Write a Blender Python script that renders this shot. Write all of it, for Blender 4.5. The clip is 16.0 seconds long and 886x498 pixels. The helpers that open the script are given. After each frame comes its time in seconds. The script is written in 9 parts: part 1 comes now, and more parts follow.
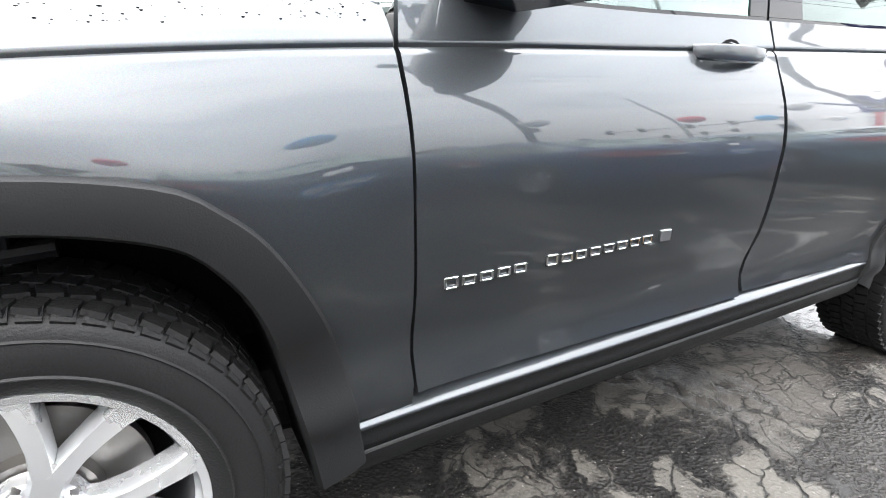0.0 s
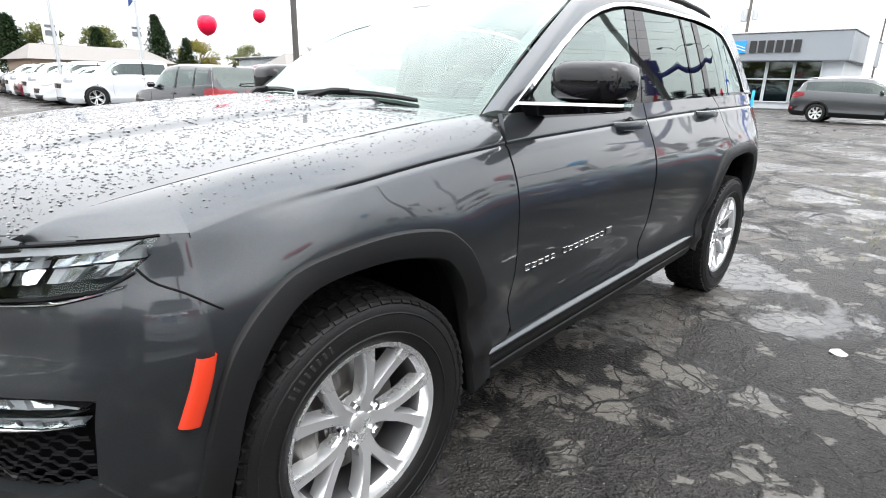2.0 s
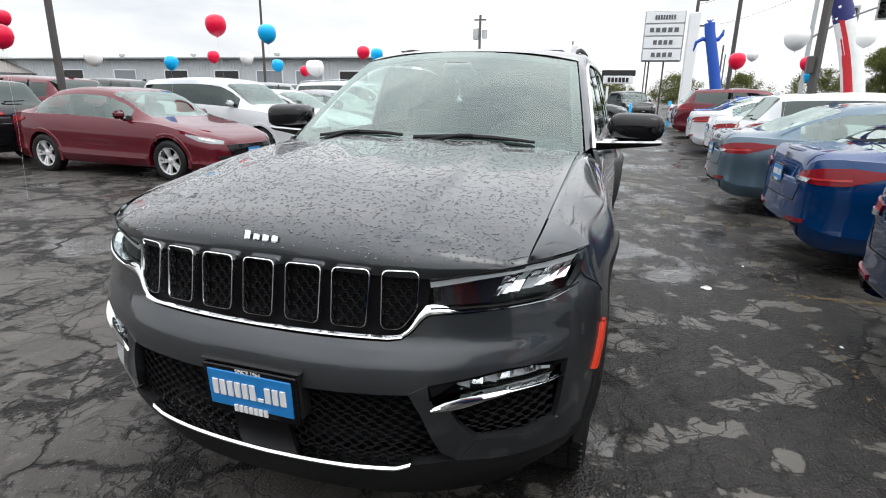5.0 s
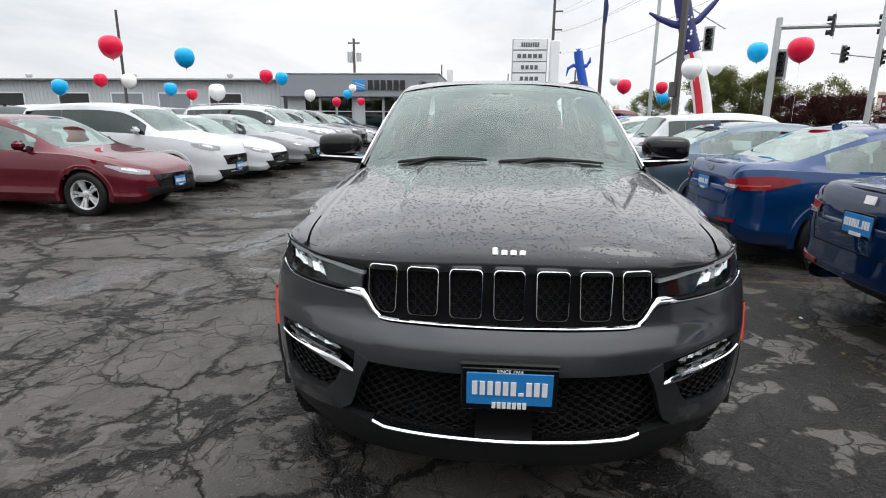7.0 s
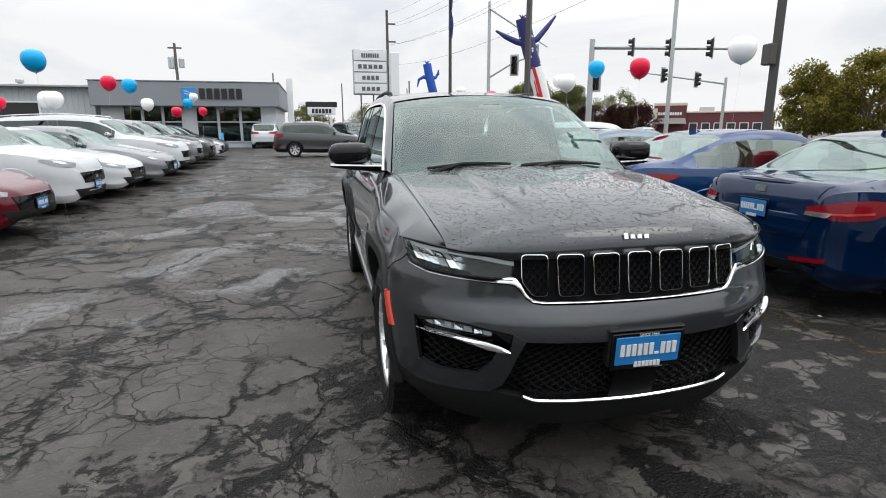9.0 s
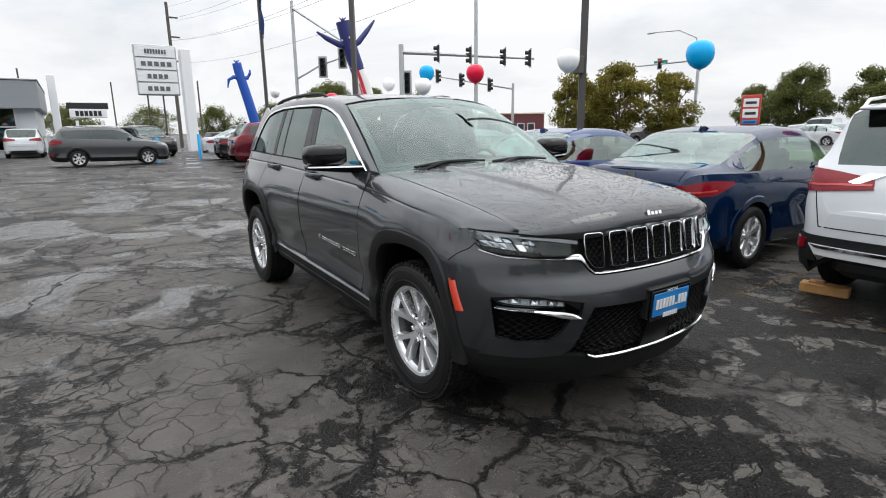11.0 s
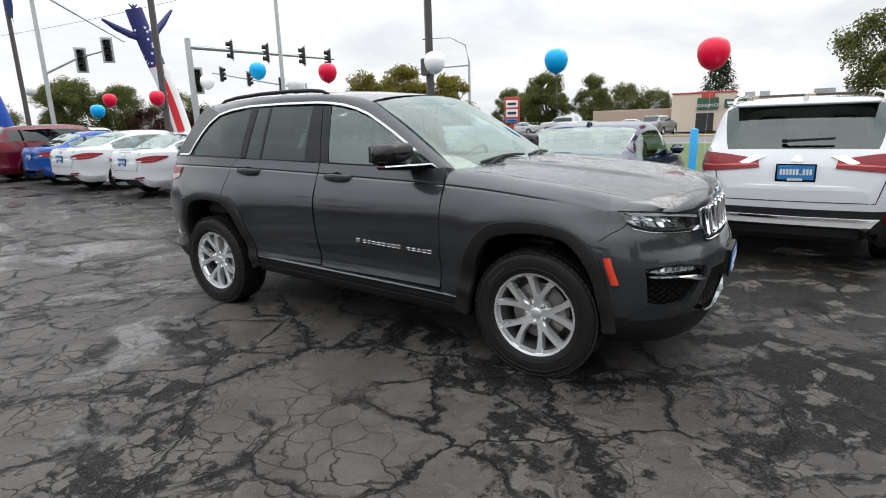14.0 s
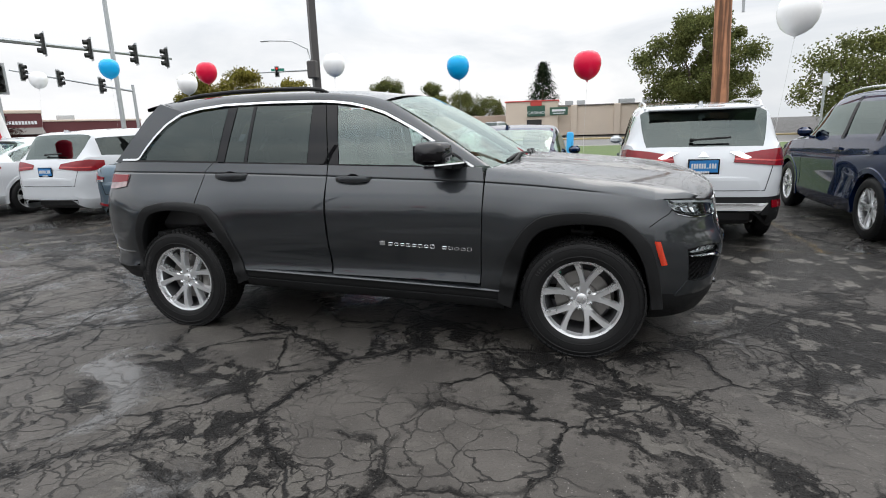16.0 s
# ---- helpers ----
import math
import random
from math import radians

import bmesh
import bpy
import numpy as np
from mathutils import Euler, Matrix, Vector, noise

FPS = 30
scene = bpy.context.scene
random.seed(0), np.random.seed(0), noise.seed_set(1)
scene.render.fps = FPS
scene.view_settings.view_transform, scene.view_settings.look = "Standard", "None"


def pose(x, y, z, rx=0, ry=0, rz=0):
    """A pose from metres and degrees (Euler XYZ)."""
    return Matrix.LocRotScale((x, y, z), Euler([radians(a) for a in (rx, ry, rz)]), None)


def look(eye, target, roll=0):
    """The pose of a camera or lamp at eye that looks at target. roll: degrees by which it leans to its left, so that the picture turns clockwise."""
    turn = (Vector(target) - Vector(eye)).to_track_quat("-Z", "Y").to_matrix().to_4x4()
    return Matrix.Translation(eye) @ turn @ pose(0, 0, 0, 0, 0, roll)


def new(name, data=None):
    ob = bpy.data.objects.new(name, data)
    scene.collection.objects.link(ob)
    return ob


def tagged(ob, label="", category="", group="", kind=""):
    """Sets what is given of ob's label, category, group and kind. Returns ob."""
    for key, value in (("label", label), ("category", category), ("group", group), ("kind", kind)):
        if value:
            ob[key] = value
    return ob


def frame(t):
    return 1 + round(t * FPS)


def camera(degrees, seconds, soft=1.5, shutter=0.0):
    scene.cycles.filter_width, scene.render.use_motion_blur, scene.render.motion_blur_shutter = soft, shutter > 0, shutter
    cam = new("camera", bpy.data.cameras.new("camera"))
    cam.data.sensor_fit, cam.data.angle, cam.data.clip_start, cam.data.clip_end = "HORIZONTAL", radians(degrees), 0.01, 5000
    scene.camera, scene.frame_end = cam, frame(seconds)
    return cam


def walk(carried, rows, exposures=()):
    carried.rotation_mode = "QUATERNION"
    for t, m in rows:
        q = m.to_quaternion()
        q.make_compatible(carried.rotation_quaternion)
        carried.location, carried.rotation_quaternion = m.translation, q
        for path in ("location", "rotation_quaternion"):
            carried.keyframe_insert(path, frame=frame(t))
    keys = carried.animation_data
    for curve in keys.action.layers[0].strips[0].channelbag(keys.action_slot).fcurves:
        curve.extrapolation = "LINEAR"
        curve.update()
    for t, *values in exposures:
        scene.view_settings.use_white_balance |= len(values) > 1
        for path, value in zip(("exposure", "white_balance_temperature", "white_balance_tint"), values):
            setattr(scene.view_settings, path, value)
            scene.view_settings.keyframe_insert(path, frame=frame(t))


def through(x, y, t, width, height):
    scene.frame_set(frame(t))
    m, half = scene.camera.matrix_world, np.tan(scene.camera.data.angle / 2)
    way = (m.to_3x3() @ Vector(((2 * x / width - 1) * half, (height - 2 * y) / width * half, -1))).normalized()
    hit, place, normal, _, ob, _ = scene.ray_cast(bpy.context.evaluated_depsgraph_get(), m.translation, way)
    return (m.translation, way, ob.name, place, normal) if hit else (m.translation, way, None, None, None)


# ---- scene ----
cam = camera(78.7, 16.0, 1.0)
PATH = [
    (0, (0.216, -1.758, 1.06), (1.151, -0.1, 0.448), 1.7),
    (0.5, (-0.018, -1.84, 1.136), (1.013, -0.233, 0.539), 1.7),
    (1, (-0.269, -1.926, 1.191), (0.882, -0.392, 0.624), 1.2),
    (1.5, (-0.535, -1.959, 1.223), (0.742, -0.53, 0.651), 1.0),
    (2, (-0.798, -1.929, 1.288), (0.598, -0.621, 0.702), 1.2),
    (2.5, (-1.092, -1.878, 1.314), (0.406, -0.695, 0.718), 1.3),
    (3, (-1.375, -1.766, 1.328), (0.232, -0.743, 0.72), 1.5),
    (3.5, (-1.582, -1.61, 1.387), (0.119, -0.76, 0.768), 1.1),
    (4, (-1.745, -1.399, 1.408), (0.003, -0.649, 0.791), 1.1),
    (4.5, (-1.905, -1.179, 1.435), (-0.112, -0.513, 0.848), 1.0),
    (4.8, (-2.004, -1.041, 1.433), (-0.189, -0.424, 0.862), 1.2),
    (5, (-2.071, -0.948, 1.434), (-0.239, -0.359, 0.889), 1.1),
    (5.2, (-2.148, -0.853, 1.437), (-0.299, -0.293, 0.92), 1.0),
    (7.3, (-2.589, 0.256, 1.464), (-0.643, 0.334, 1.007), 0.3),
    (7.5, (-2.618, 0.371, 1.463), (-0.668, 0.402, 1.018), 0.2),
    (8, (-2.692, 0.648, 1.485), (-0.743, 0.525, 1.053), 0.2),
    (8.5, (-2.709, 0.929, 1.459), (-0.777, 0.636, 1.029), 0.0),
    (9, (-2.69, 1.219, 1.455), (-0.787, 0.781, 1.021), -0.1),
    (9.5, (-2.671, 1.504, 1.445), (-0.813, 0.907, 1.008), -0.2),
    (10, (-2.633, 1.807, 1.441), (-0.84, 1.033, 1.01), -0.5),
    (10.2, (-2.604, 1.913, 1.453), (-0.844, 1.068, 1.022), -0.5),
    (12.3, (-1.978, 2.998, 1.452), (-0.588, 1.632, 1.002), -1.6),
    (12.5, (-1.899, 3.088, 1.479), (-0.546, 1.688, 1.024), -1.6),
    (13, (-1.677, 3.296, 1.468), (-0.418, 1.81, 1.013), -1.6),
    (13.5, (-1.432, 3.494, 1.467), (-0.269, 1.931, 1.014), -1.6),
    (14, (-1.183, 3.688, 1.464), (-0.125, 2.051, 1.018), -1.7),
    (14.5, (-0.916, 3.865, 1.445), (0.025, 2.155, 1.01), -1.7),
    (15, (-0.649, 4.005, 1.44), (0.149, 2.223, 1.006), -1.7),
    (15.5, (-0.352, 4.123, 1.42), (0.309, 2.286, 0.986), -1.8),
    (16, (-0.06, 4.228, 1.455), (0.475, 2.352, 1.014), -1.8),
]
walk(cam, [(t, look(eye, target, roll)) for t, eye, target, roll in PATH], [(0.0, 2.2), (1.0, 1.72), (2.0, 1.14), (3.0, 0.75), (4.0, 0.42), (5.0, 0.25), (7.5, 0.03), (9.0, -0.02), (12.5, 0.07), (16.0, 0.08)])

# ---------------------------------------------------------------- light
world = bpy.data.worlds.new("overcast_sky")
scene.world = world
world.use_nodes = True
wn, wl = world.node_tree.nodes, world.node_tree.links
wn.clear()
w_out = wn.new("ShaderNodeOutputWorld")
w_bg = wn.new("ShaderNodeBackground")
w_sky = wn.new("ShaderNodeTexSky")
w_sky.sky_type = "NISHITA"
w_sky.sun_disc = False
w_sky.sun_elevation = radians(48)
w_sky.sun_rotation = radians(200)
w_sky.dust_density = 3.0
w_co = wn.new("ShaderNodeTexCoord")
w_map = wn.new("ShaderNodeMapping")
w_map.inputs["Scale"].default_value = (1.0, 1.0, 3.2)
w_noise = wn.new("ShaderNodeTexNoise")
w_noise.inputs["Scale"].default_value = 2.1
w_noise.inputs["Detail"].default_value = 7.0
w_noise.inputs["Roughness"].default_value = 0.55
w_noise.inputs["Distortion"].default_value = 0.5
w_ramp = wn.new("ShaderNodeValToRGB")
w_ramp.color_ramp.elements[0].position = 0.36
w_ramp.color_ramp.elements[0].color = (0.73, 0.765, 0.81, 1)
w_ramp.color_ramp.elements[1].position = 0.56
w_ramp.color_ramp.elements[1].color = (0.98, 0.985, 1.0, 1)
w_mix = wn.new("ShaderNodeMix")
w_mix.data_type = "RGBA"
w_mix.inputs["Factor"].default_value = 0.06
wl.new(w_co.outputs["Generated"], w_map.inputs["Vector"])
wl.new(w_map.outputs["Vector"], w_noise.inputs["Vector"])
wl.new(w_noise.outputs["Fac"], w_ramp.inputs["Fac"])
wl.new(w_ramp.outputs["Color"], w_mix.inputs["A"])
w_dim = wn.new("ShaderNodeMix")
w_dim.data_type = "RGBA"
w_dim.blend_type = "MULTIPLY"
w_dim.inputs["Factor"].default_value = 1.0
w_dim.inputs["B"].default_value = (0.12, 0.12, 0.12, 1)
wl.new(w_sky.outputs["Color"], w_dim.inputs["A"])
wl.new(w_dim.outputs["Result"], w_mix.inputs["B"])
# an overcast sky is brighter overhead than at the horizon
w_sep = wn.new("ShaderNodeSeparateXYZ")
wl.new(w_co.outputs["Generated"], w_sep.inputs["Vector"])
w_up = wn.new("ShaderNodeMapRange")
w_up.inputs["From Min"].default_value, w_up.inputs["From Max"].default_value = 0.15, 1.0
w_up.inputs["To Min"].default_value, w_up.inputs["To Max"].default_value = 1.0, 3.2
wl.new(w_sep.outputs["Z"], w_up.inputs["Value"])
w_grade = wn.new("ShaderNodeVectorMath")
w_grade.operation = "SCALE"
wl.new(w_mix.outputs["Result"], w_grade.inputs[0])
wl.new(w_up.outputs["Result"], w_grade.inputs["Scale"])
wl.new(w_grade.outputs["Vector"], w_bg.inputs["Color"])
w_bg.inputs["Strength"].default_value = 1.0
wl.new(w_bg.outputs["Background"], w_out.inputs["Surface"])

sun = new("sun", bpy.data.lights.new("sun", "SUN"))
sun.data.energy, sun.data.angle, sun.data.color = 0.5, radians(30), (1.0, 0.96, 0.9)
sun.matrix_world = look((0, 0, 30), (6.0, 10.0, 14.0))


# ---------------------------------------------------------------- materials
def rgba(c):
    return (c[0], c[1], c[2], 1.0)


def tune(b, **k):
    for key, value in k.items():
        b.inputs[key.replace("_", " ")].default_value = value


def mat(name, color, rough=0.5, metal=0.0, var=0.12, scale=6.0, bump=0.0, bscale=60.0, coat=0.0, spec=0.5, island=0.0, flake=0.0, coat_ior=1.5):
    """A surface with stains at one size and grain at another."""
    m = bpy.data.materials.new(name)
    m.use_nodes = True
    n, l = m.node_tree.nodes, m.node_tree.links
    b = n["Principled BSDF"]
    tune(b, Roughness=rough, Metallic=metal)
    b.inputs["Coat Weight"].default_value = coat
    b.inputs["Coat Roughness"].default_value = 0.02
    b.inputs["Coat IOR"].default_value = coat_ior
    b.inputs["Specular IOR Level"].default_value = spec
    co = n.new("ShaderNodeTexCoord")
    big = n.new("ShaderNodeTexNoise")
    big.inputs["Scale"].default_value = scale
    big.inputs["Detail"].default_value = 5
    l.new(co.outputs["Object"], big.inputs["Vector"])
    mix = n.new("ShaderNodeMix")
    mix.data_type = "RGBA"
    mix.inputs["A"].default_value = rgba([max(0, c * (1 - var)) for c in color])
    mix.inputs["B"].default_value = rgba([min(1, c * (1 + var)) for c in color])
    l.new(big.outputs["Fac"], mix.inputs["Factor"])
    last = mix.outputs["Result"]
    if island:
        info = n.new("ShaderNodeNewGeometry")
        hue = n.new("ShaderNodeHueSaturation")
        rng = n.new("ShaderNodeMapRange")
        rng.inputs["To Min"].default_value = 1 - island
        rng.inputs["To Max"].default_value = 1 + island
        l.new(info.outputs["Random Per Island"], rng.inputs["Value"])
        l.new(rng.outputs["Result"], hue.inputs["Value"])
        l.new(last, hue.inputs["Color"])
        last = hue.outputs["Color"]
    if flake:
        vor = n.new("ShaderNodeTexVoronoi")
        vor.inputs["Scale"].default_value = 900
        l.new(co.outputs["Object"], vor.inputs["Vector"])
        bright = n.new("ShaderNodeMix")
        bright.data_type = "RGBA"
        bright.blend_type = "MULTIPLY"
        bright.inputs["Factor"].default_value = flake
        l.new(last, bright.inputs["A"])
        l.new(vor.outputs["Color"], bright.inputs["B"])
        last = bright.outputs["Result"]
    l.new(last, b.inputs["Base Color"])
    rr = n.new("ShaderNodeMapRange")
    rr.inputs["To Min"].default_value = max(0.0, rough * 0.85)
    rr.inputs["To Max"].default_value = min(1.0, rough * 1.15)
    l.new(big.outputs["Fac"], rr.inputs["Value"])
    l.new(rr.outputs["Result"], b.inputs["Roughness"])
    if bump:
        fine = n.new("ShaderNodeTexNoise")
        fine.inputs["Scale"].default_value = bscale
        fine.inputs["Detail"].default_value = 4
        l.new(co.outputs["Object"], fine.inputs["Vector"])
        bp = n.new("ShaderNodeBump")
        bp.inputs["Strength"].default_value = bump
        bp.inputs["Distance"].default_value = 0.01
        l.new(fine.outputs["Fac"], bp.inputs["Height"])
        l.new(bp.outputs["Normal"], b.inputs["Normal"])
    return m


def paint(name, color, metal=0.35, rough=0.36, flake=0.25, ior=1.5):
    return mat(name, color, rough=rough, metal=metal, var=0.05, scale=2.0, coat=1.0, flake=flake, spec=0.0, coat_ior=ior)


def glass(name, tint, r0=0.08, r1=1.0):
    """Thin tinted pane: clear gloss, stronger at a slant, over a tinted view through."""
    m = bpy.data.materials.new(name)
    m.use_nodes = True
    n, l = m.node_tree.nodes, m.node_tree.links
    n.clear()
    out = n.new("ShaderNodeOutputMaterial")
    mx = n.new("ShaderNodeMixShader")
    lw = n.new("ShaderNodeLayerWeight")
    lw.inputs["Blend"].default_value = 0.5
    pw = n.new("ShaderNodeMath")
    pw.operation = "POWER"
    pw.inputs[1].default_value = 4.0
    l.new(lw.outputs["Facing"], pw.inputs[0])
    rr = n.new("ShaderNodeMapRange")
    rr.inputs["To Min"].default_value = r0
    rr.inputs["To Max"].default_value = r1
    l.new(pw.outputs[0], rr.inputs["Value"])
    tr = n.new("ShaderNodeBsdfTransparent")
    tr.inputs["Color"].default_value = rgba(tint)
    gl = n.new("ShaderNodeBsdfGlossy")
    gl.inputs["Roughness"].default_value = 0.015
    gl.inputs["Color"].default_value = (0.84, 0.96, 0.92, 1)
    l.new(rr.outputs["Result"], mx.inputs["Fac"])
    l.new(tr.outputs["BSDF"], mx.inputs[1])
    l.new(gl.outputs["BSDF"], mx.inputs[2])
    l.new(mx.outputs["Shader"], out.inputs["Surface"])
    return m


def foliage(name, color, through=0.45, spread=0.5):
    """Thin leaves: light falls on them and shines through them; each leaf differs."""
    m = bpy.data.materials.new(name)
    m.use_nodes = True
    n, l = m.node_tree.nodes, m.node_tree.links
    n.clear()
    out = n.new("ShaderNodeOutputMaterial")
    mx = n.new("ShaderNodeMixShader")
    mx.inputs["Fac"].default_value = through
    d, t = n.new("ShaderNodeBsdfDiffuse"), n.new("ShaderNodeBsdfTranslucent")
    info = n.new("ShaderNodeNewGeometry")
    co = n.new("ShaderNodeTexCoord")
    big = n.new("ShaderNodeTexNoise")
    big.inputs["Scale"].default_value = 0.7
    l.new(co.outputs["Object"], big.inputs["Vector"])
    warm = n.new("ShaderNodeMix")
    warm.data_type = "RGBA"
    warm.inputs["A"].default_value = rgba(color)
    warm.inputs["B"].default_value = rgba((color[0] * 1.7, color[1] * 1.25, color[2] * 0.9))
    l.new(big.outputs["Fac"], warm.inputs["Factor"])
    hue = n.new("ShaderNodeHueSaturation")
    rng = n.new("ShaderNodeMapRange")
    rng.inputs["To Min"].default_value, rng.inputs["To Max"].default_value = 1 - spread, 1 + spread
    l.new(info.outputs["Random Per Island"], rng.inputs["Value"])
    l.new(rng.outputs["Result"], hue.inputs["Value"])
    l.new(warm.outputs["Result"], hue.inputs["Color"])
    l.new(hue.outputs["Color"], d.inputs["Color"])
    l.new(hue.outputs["Color"], t.inputs["Color"])
    l.new(d.outputs["BSDF"], mx.inputs[1])
    l.new(t.outputs["BSDF"], mx.inputs[2])
    l.new(mx.outputs["Shader"], out.inputs["Surface"])
    return m


def glow(name, color, strength):
    m = bpy.data.materials.new(name)
    m.use_nodes = True
    b = m.node_tree.nodes["Principled BSDF"]
    b.inputs["Base Color"].default_value = rgba(color)
    b.inputs["Emission Color"].default_value = rgba(color)
    b.inputs["Emission Strength"].default_value = strength
    return m


M_SUV = paint("granite_grey_metallic_paint", (0.052, 0.057, 0.062), metal=0.72, rough=0.33, flake=0.3, ior=1.5)
M_CLAD = mat("textured_black_plastic", (0.0095, 0.0098, 0.0102), rough=0.50, bump=0.15, bscale=350, spec=0.20)
# matt black plastic; also colours backings and gaps dark where only shade lies
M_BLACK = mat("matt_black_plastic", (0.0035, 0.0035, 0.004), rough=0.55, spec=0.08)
M_GLOSSB = mat("piano_black", (0.004, 0.004, 0.005), rough=0.2, coat=0.75, spec=0.0)
M_CHROME = mat("chrome", (0.78, 0.79, 0.8), rough=0.09, metal=1.0, var=0.03)
M_DCHROME = mat("smoked_chrome", (0.46, 0.47, 0.48), rough=0.11, metal=1.0, var=0.05)
M_SATIN = mat("brushed_satin_metal", (0.62, 0.63, 0.64), rough=0.27, metal=1.0, var=0.05)
M_ALLOY = mat("silver_alloy_paint", (0.72, 0.73, 0.74), rough=0.28, metal=0.75, var=0.04, coat=0.4)
# silver alloy again, coloured dark for the shade inside the wheel
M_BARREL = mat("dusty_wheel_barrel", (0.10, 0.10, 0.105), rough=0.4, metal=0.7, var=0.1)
M_DISC = mat("cast_iron_disc", (0.25, 0.24, 0.23), rough=0.42, metal=0.9, bump=0.1)
M_TYRE = mat("wet_tyre_rubber", (0.0095, 0.0095, 0.0098), rough=0.5, spec=0.2, bump=0.2, bscale=200)
M_LETTER = mat("raised_rubber_letter", (0.018, 0.018, 0.018), rough=0.6)
M_WIND = glass("windscreen_glass", (0.62, 0.74, 0.69), 0.09)
M_FRONTGL = glass("green_tinted_glass", (0.68, 0.80, 0.75), 0.16)
M_PRIV = glass("privacy_glass", (0.06, 0.07, 0.07), 0.075)
M_LENS = glass("clear_lens", (0.93, 0.95, 0.96), 0.035, 0.6)
M_AMBER = mat("orange_red_reflector", (0.50, 0.035, 0.012), rough=0.25, coat=0.6)
M_RED = mat("red_lamp_plastic", (0.17, 0.003, 0.008), rough=0.25, spec=0.1, coat=0.5, var=0.2, scale=14)
M_LAMPW = mat("lamp_reflector", (0.52, 0.53, 0.54), rough=0.14, metal=0.9, var=0.35, scale=45)
M_GUIDE = mat("frosted_light_guide", (0.30, 0.31, 0.32), rough=0.35, var=0.1, scale=30)
M_DRL = glow("lit_running_light", (0.9, 0.9, 0.9), 0.55)
M_HEADL = mat("headlamp_lens", (0.20, 0.21, 0.22), rough=0.12, metal=0.4, var=0.5, scale=22, coat=1.0)
M_PLATEB = mat("blue_plate_enamel", (0.012, 0.16, 0.42), rough=0.4, var=0.05)
M_WHITE = mat("white_enamel", (0.62, 0.62, 0.62), rough=0.4, var=0.04)
M_SEAT = mat("dark_leather", (0.035, 0.035, 0.036), rough=0.6, bump=0.1)
M_TRIM = mat("grey_cabin_trim", (0.12, 0.12, 0.12), rough=0.7)
M_HEADLINE = mat("pale_headliner", (0.45, 0.44, 0.42), rough=0.9)
M_FOG = mat("fog_lamp_lens", (0.12, 0.12, 0.12), rough=0.18, metal=0.5, var=0.4, scale=30, coat=1.0)
M_TAILC = mat("clear_red_lamp", (0.26, 0.17, 0.17), rough=0.2, var=0.6, scale=16, coat=0.8)
M_GREEN = mat("green_tag", (0.0, 0.45, 0.2), rough=0.5)
M_YELLOW = mat("yellow_tag", (0.75, 0.8, 0.2), rough=0.5)


def sp(*pairs):
    """Monotone smooth curve through pairs."""
    xs = np.array([p[0] for p in pairs], float)
    ys = np.array([p[1] for p in pairs], float)
    h, d = np.diff(xs), np.diff(ys) / np.diff(xs)
    m = np.zeros(len(xs))
    m[0], m[-1] = d[0], d[-1]
    for i in range(1, len(xs) - 1):
        if d[i - 1] * d[i] > 0:
            a, b = 2 * h[i] + h[i - 1], h[i] + 2 * h[i - 1]
            m[i] = (a + b) / (a / d[i - 1] + b / d[i])

    def f(x):
        x = min(max(x, xs[0]), xs[-1])
        i = int(min(max(np.searchsorted(xs, x) - 1, 0), len(h) - 1))
        t = (x - xs[i]) / h[i]
        return float((1 + 2 * t) * (1 - t) ** 2 * ys[i] + t * (1 - t) ** 2 * h[i] * m[i] + t * t * (3 - 2 * t) * ys[i + 1] + t * t * (t - 1) * h[i] * m[i + 1])
    return f


def mesh_of(name, verts, faces, material, smooth=True, sharp=None):
    me = bpy.data.meshes.new(name)
    me.from_pydata([tuple(map(float, v)) for v in verts], [], faces)
    me.materials.append(material)
    if smooth:
        me.shade_smooth()
        if sharp:
            me.set_sharp_from_angle(angle=radians(sharp))
    me.update()
    return me


def child(name, me, parent, label="", m=None):
    ob = new(name, me)
    ob.parent = parent
    if m is not None:
        ob.matrix_basis = m
    if label:
        tagged(ob, label=label)
    return ob


def thing(name, label, category, m=None, group="", kind=""):
    ob = new(name)
    ob.empty_display_size = 0.1
    if m is not None:
        ob.matrix_basis = m
    return tagged(ob, label, category, group, kind)


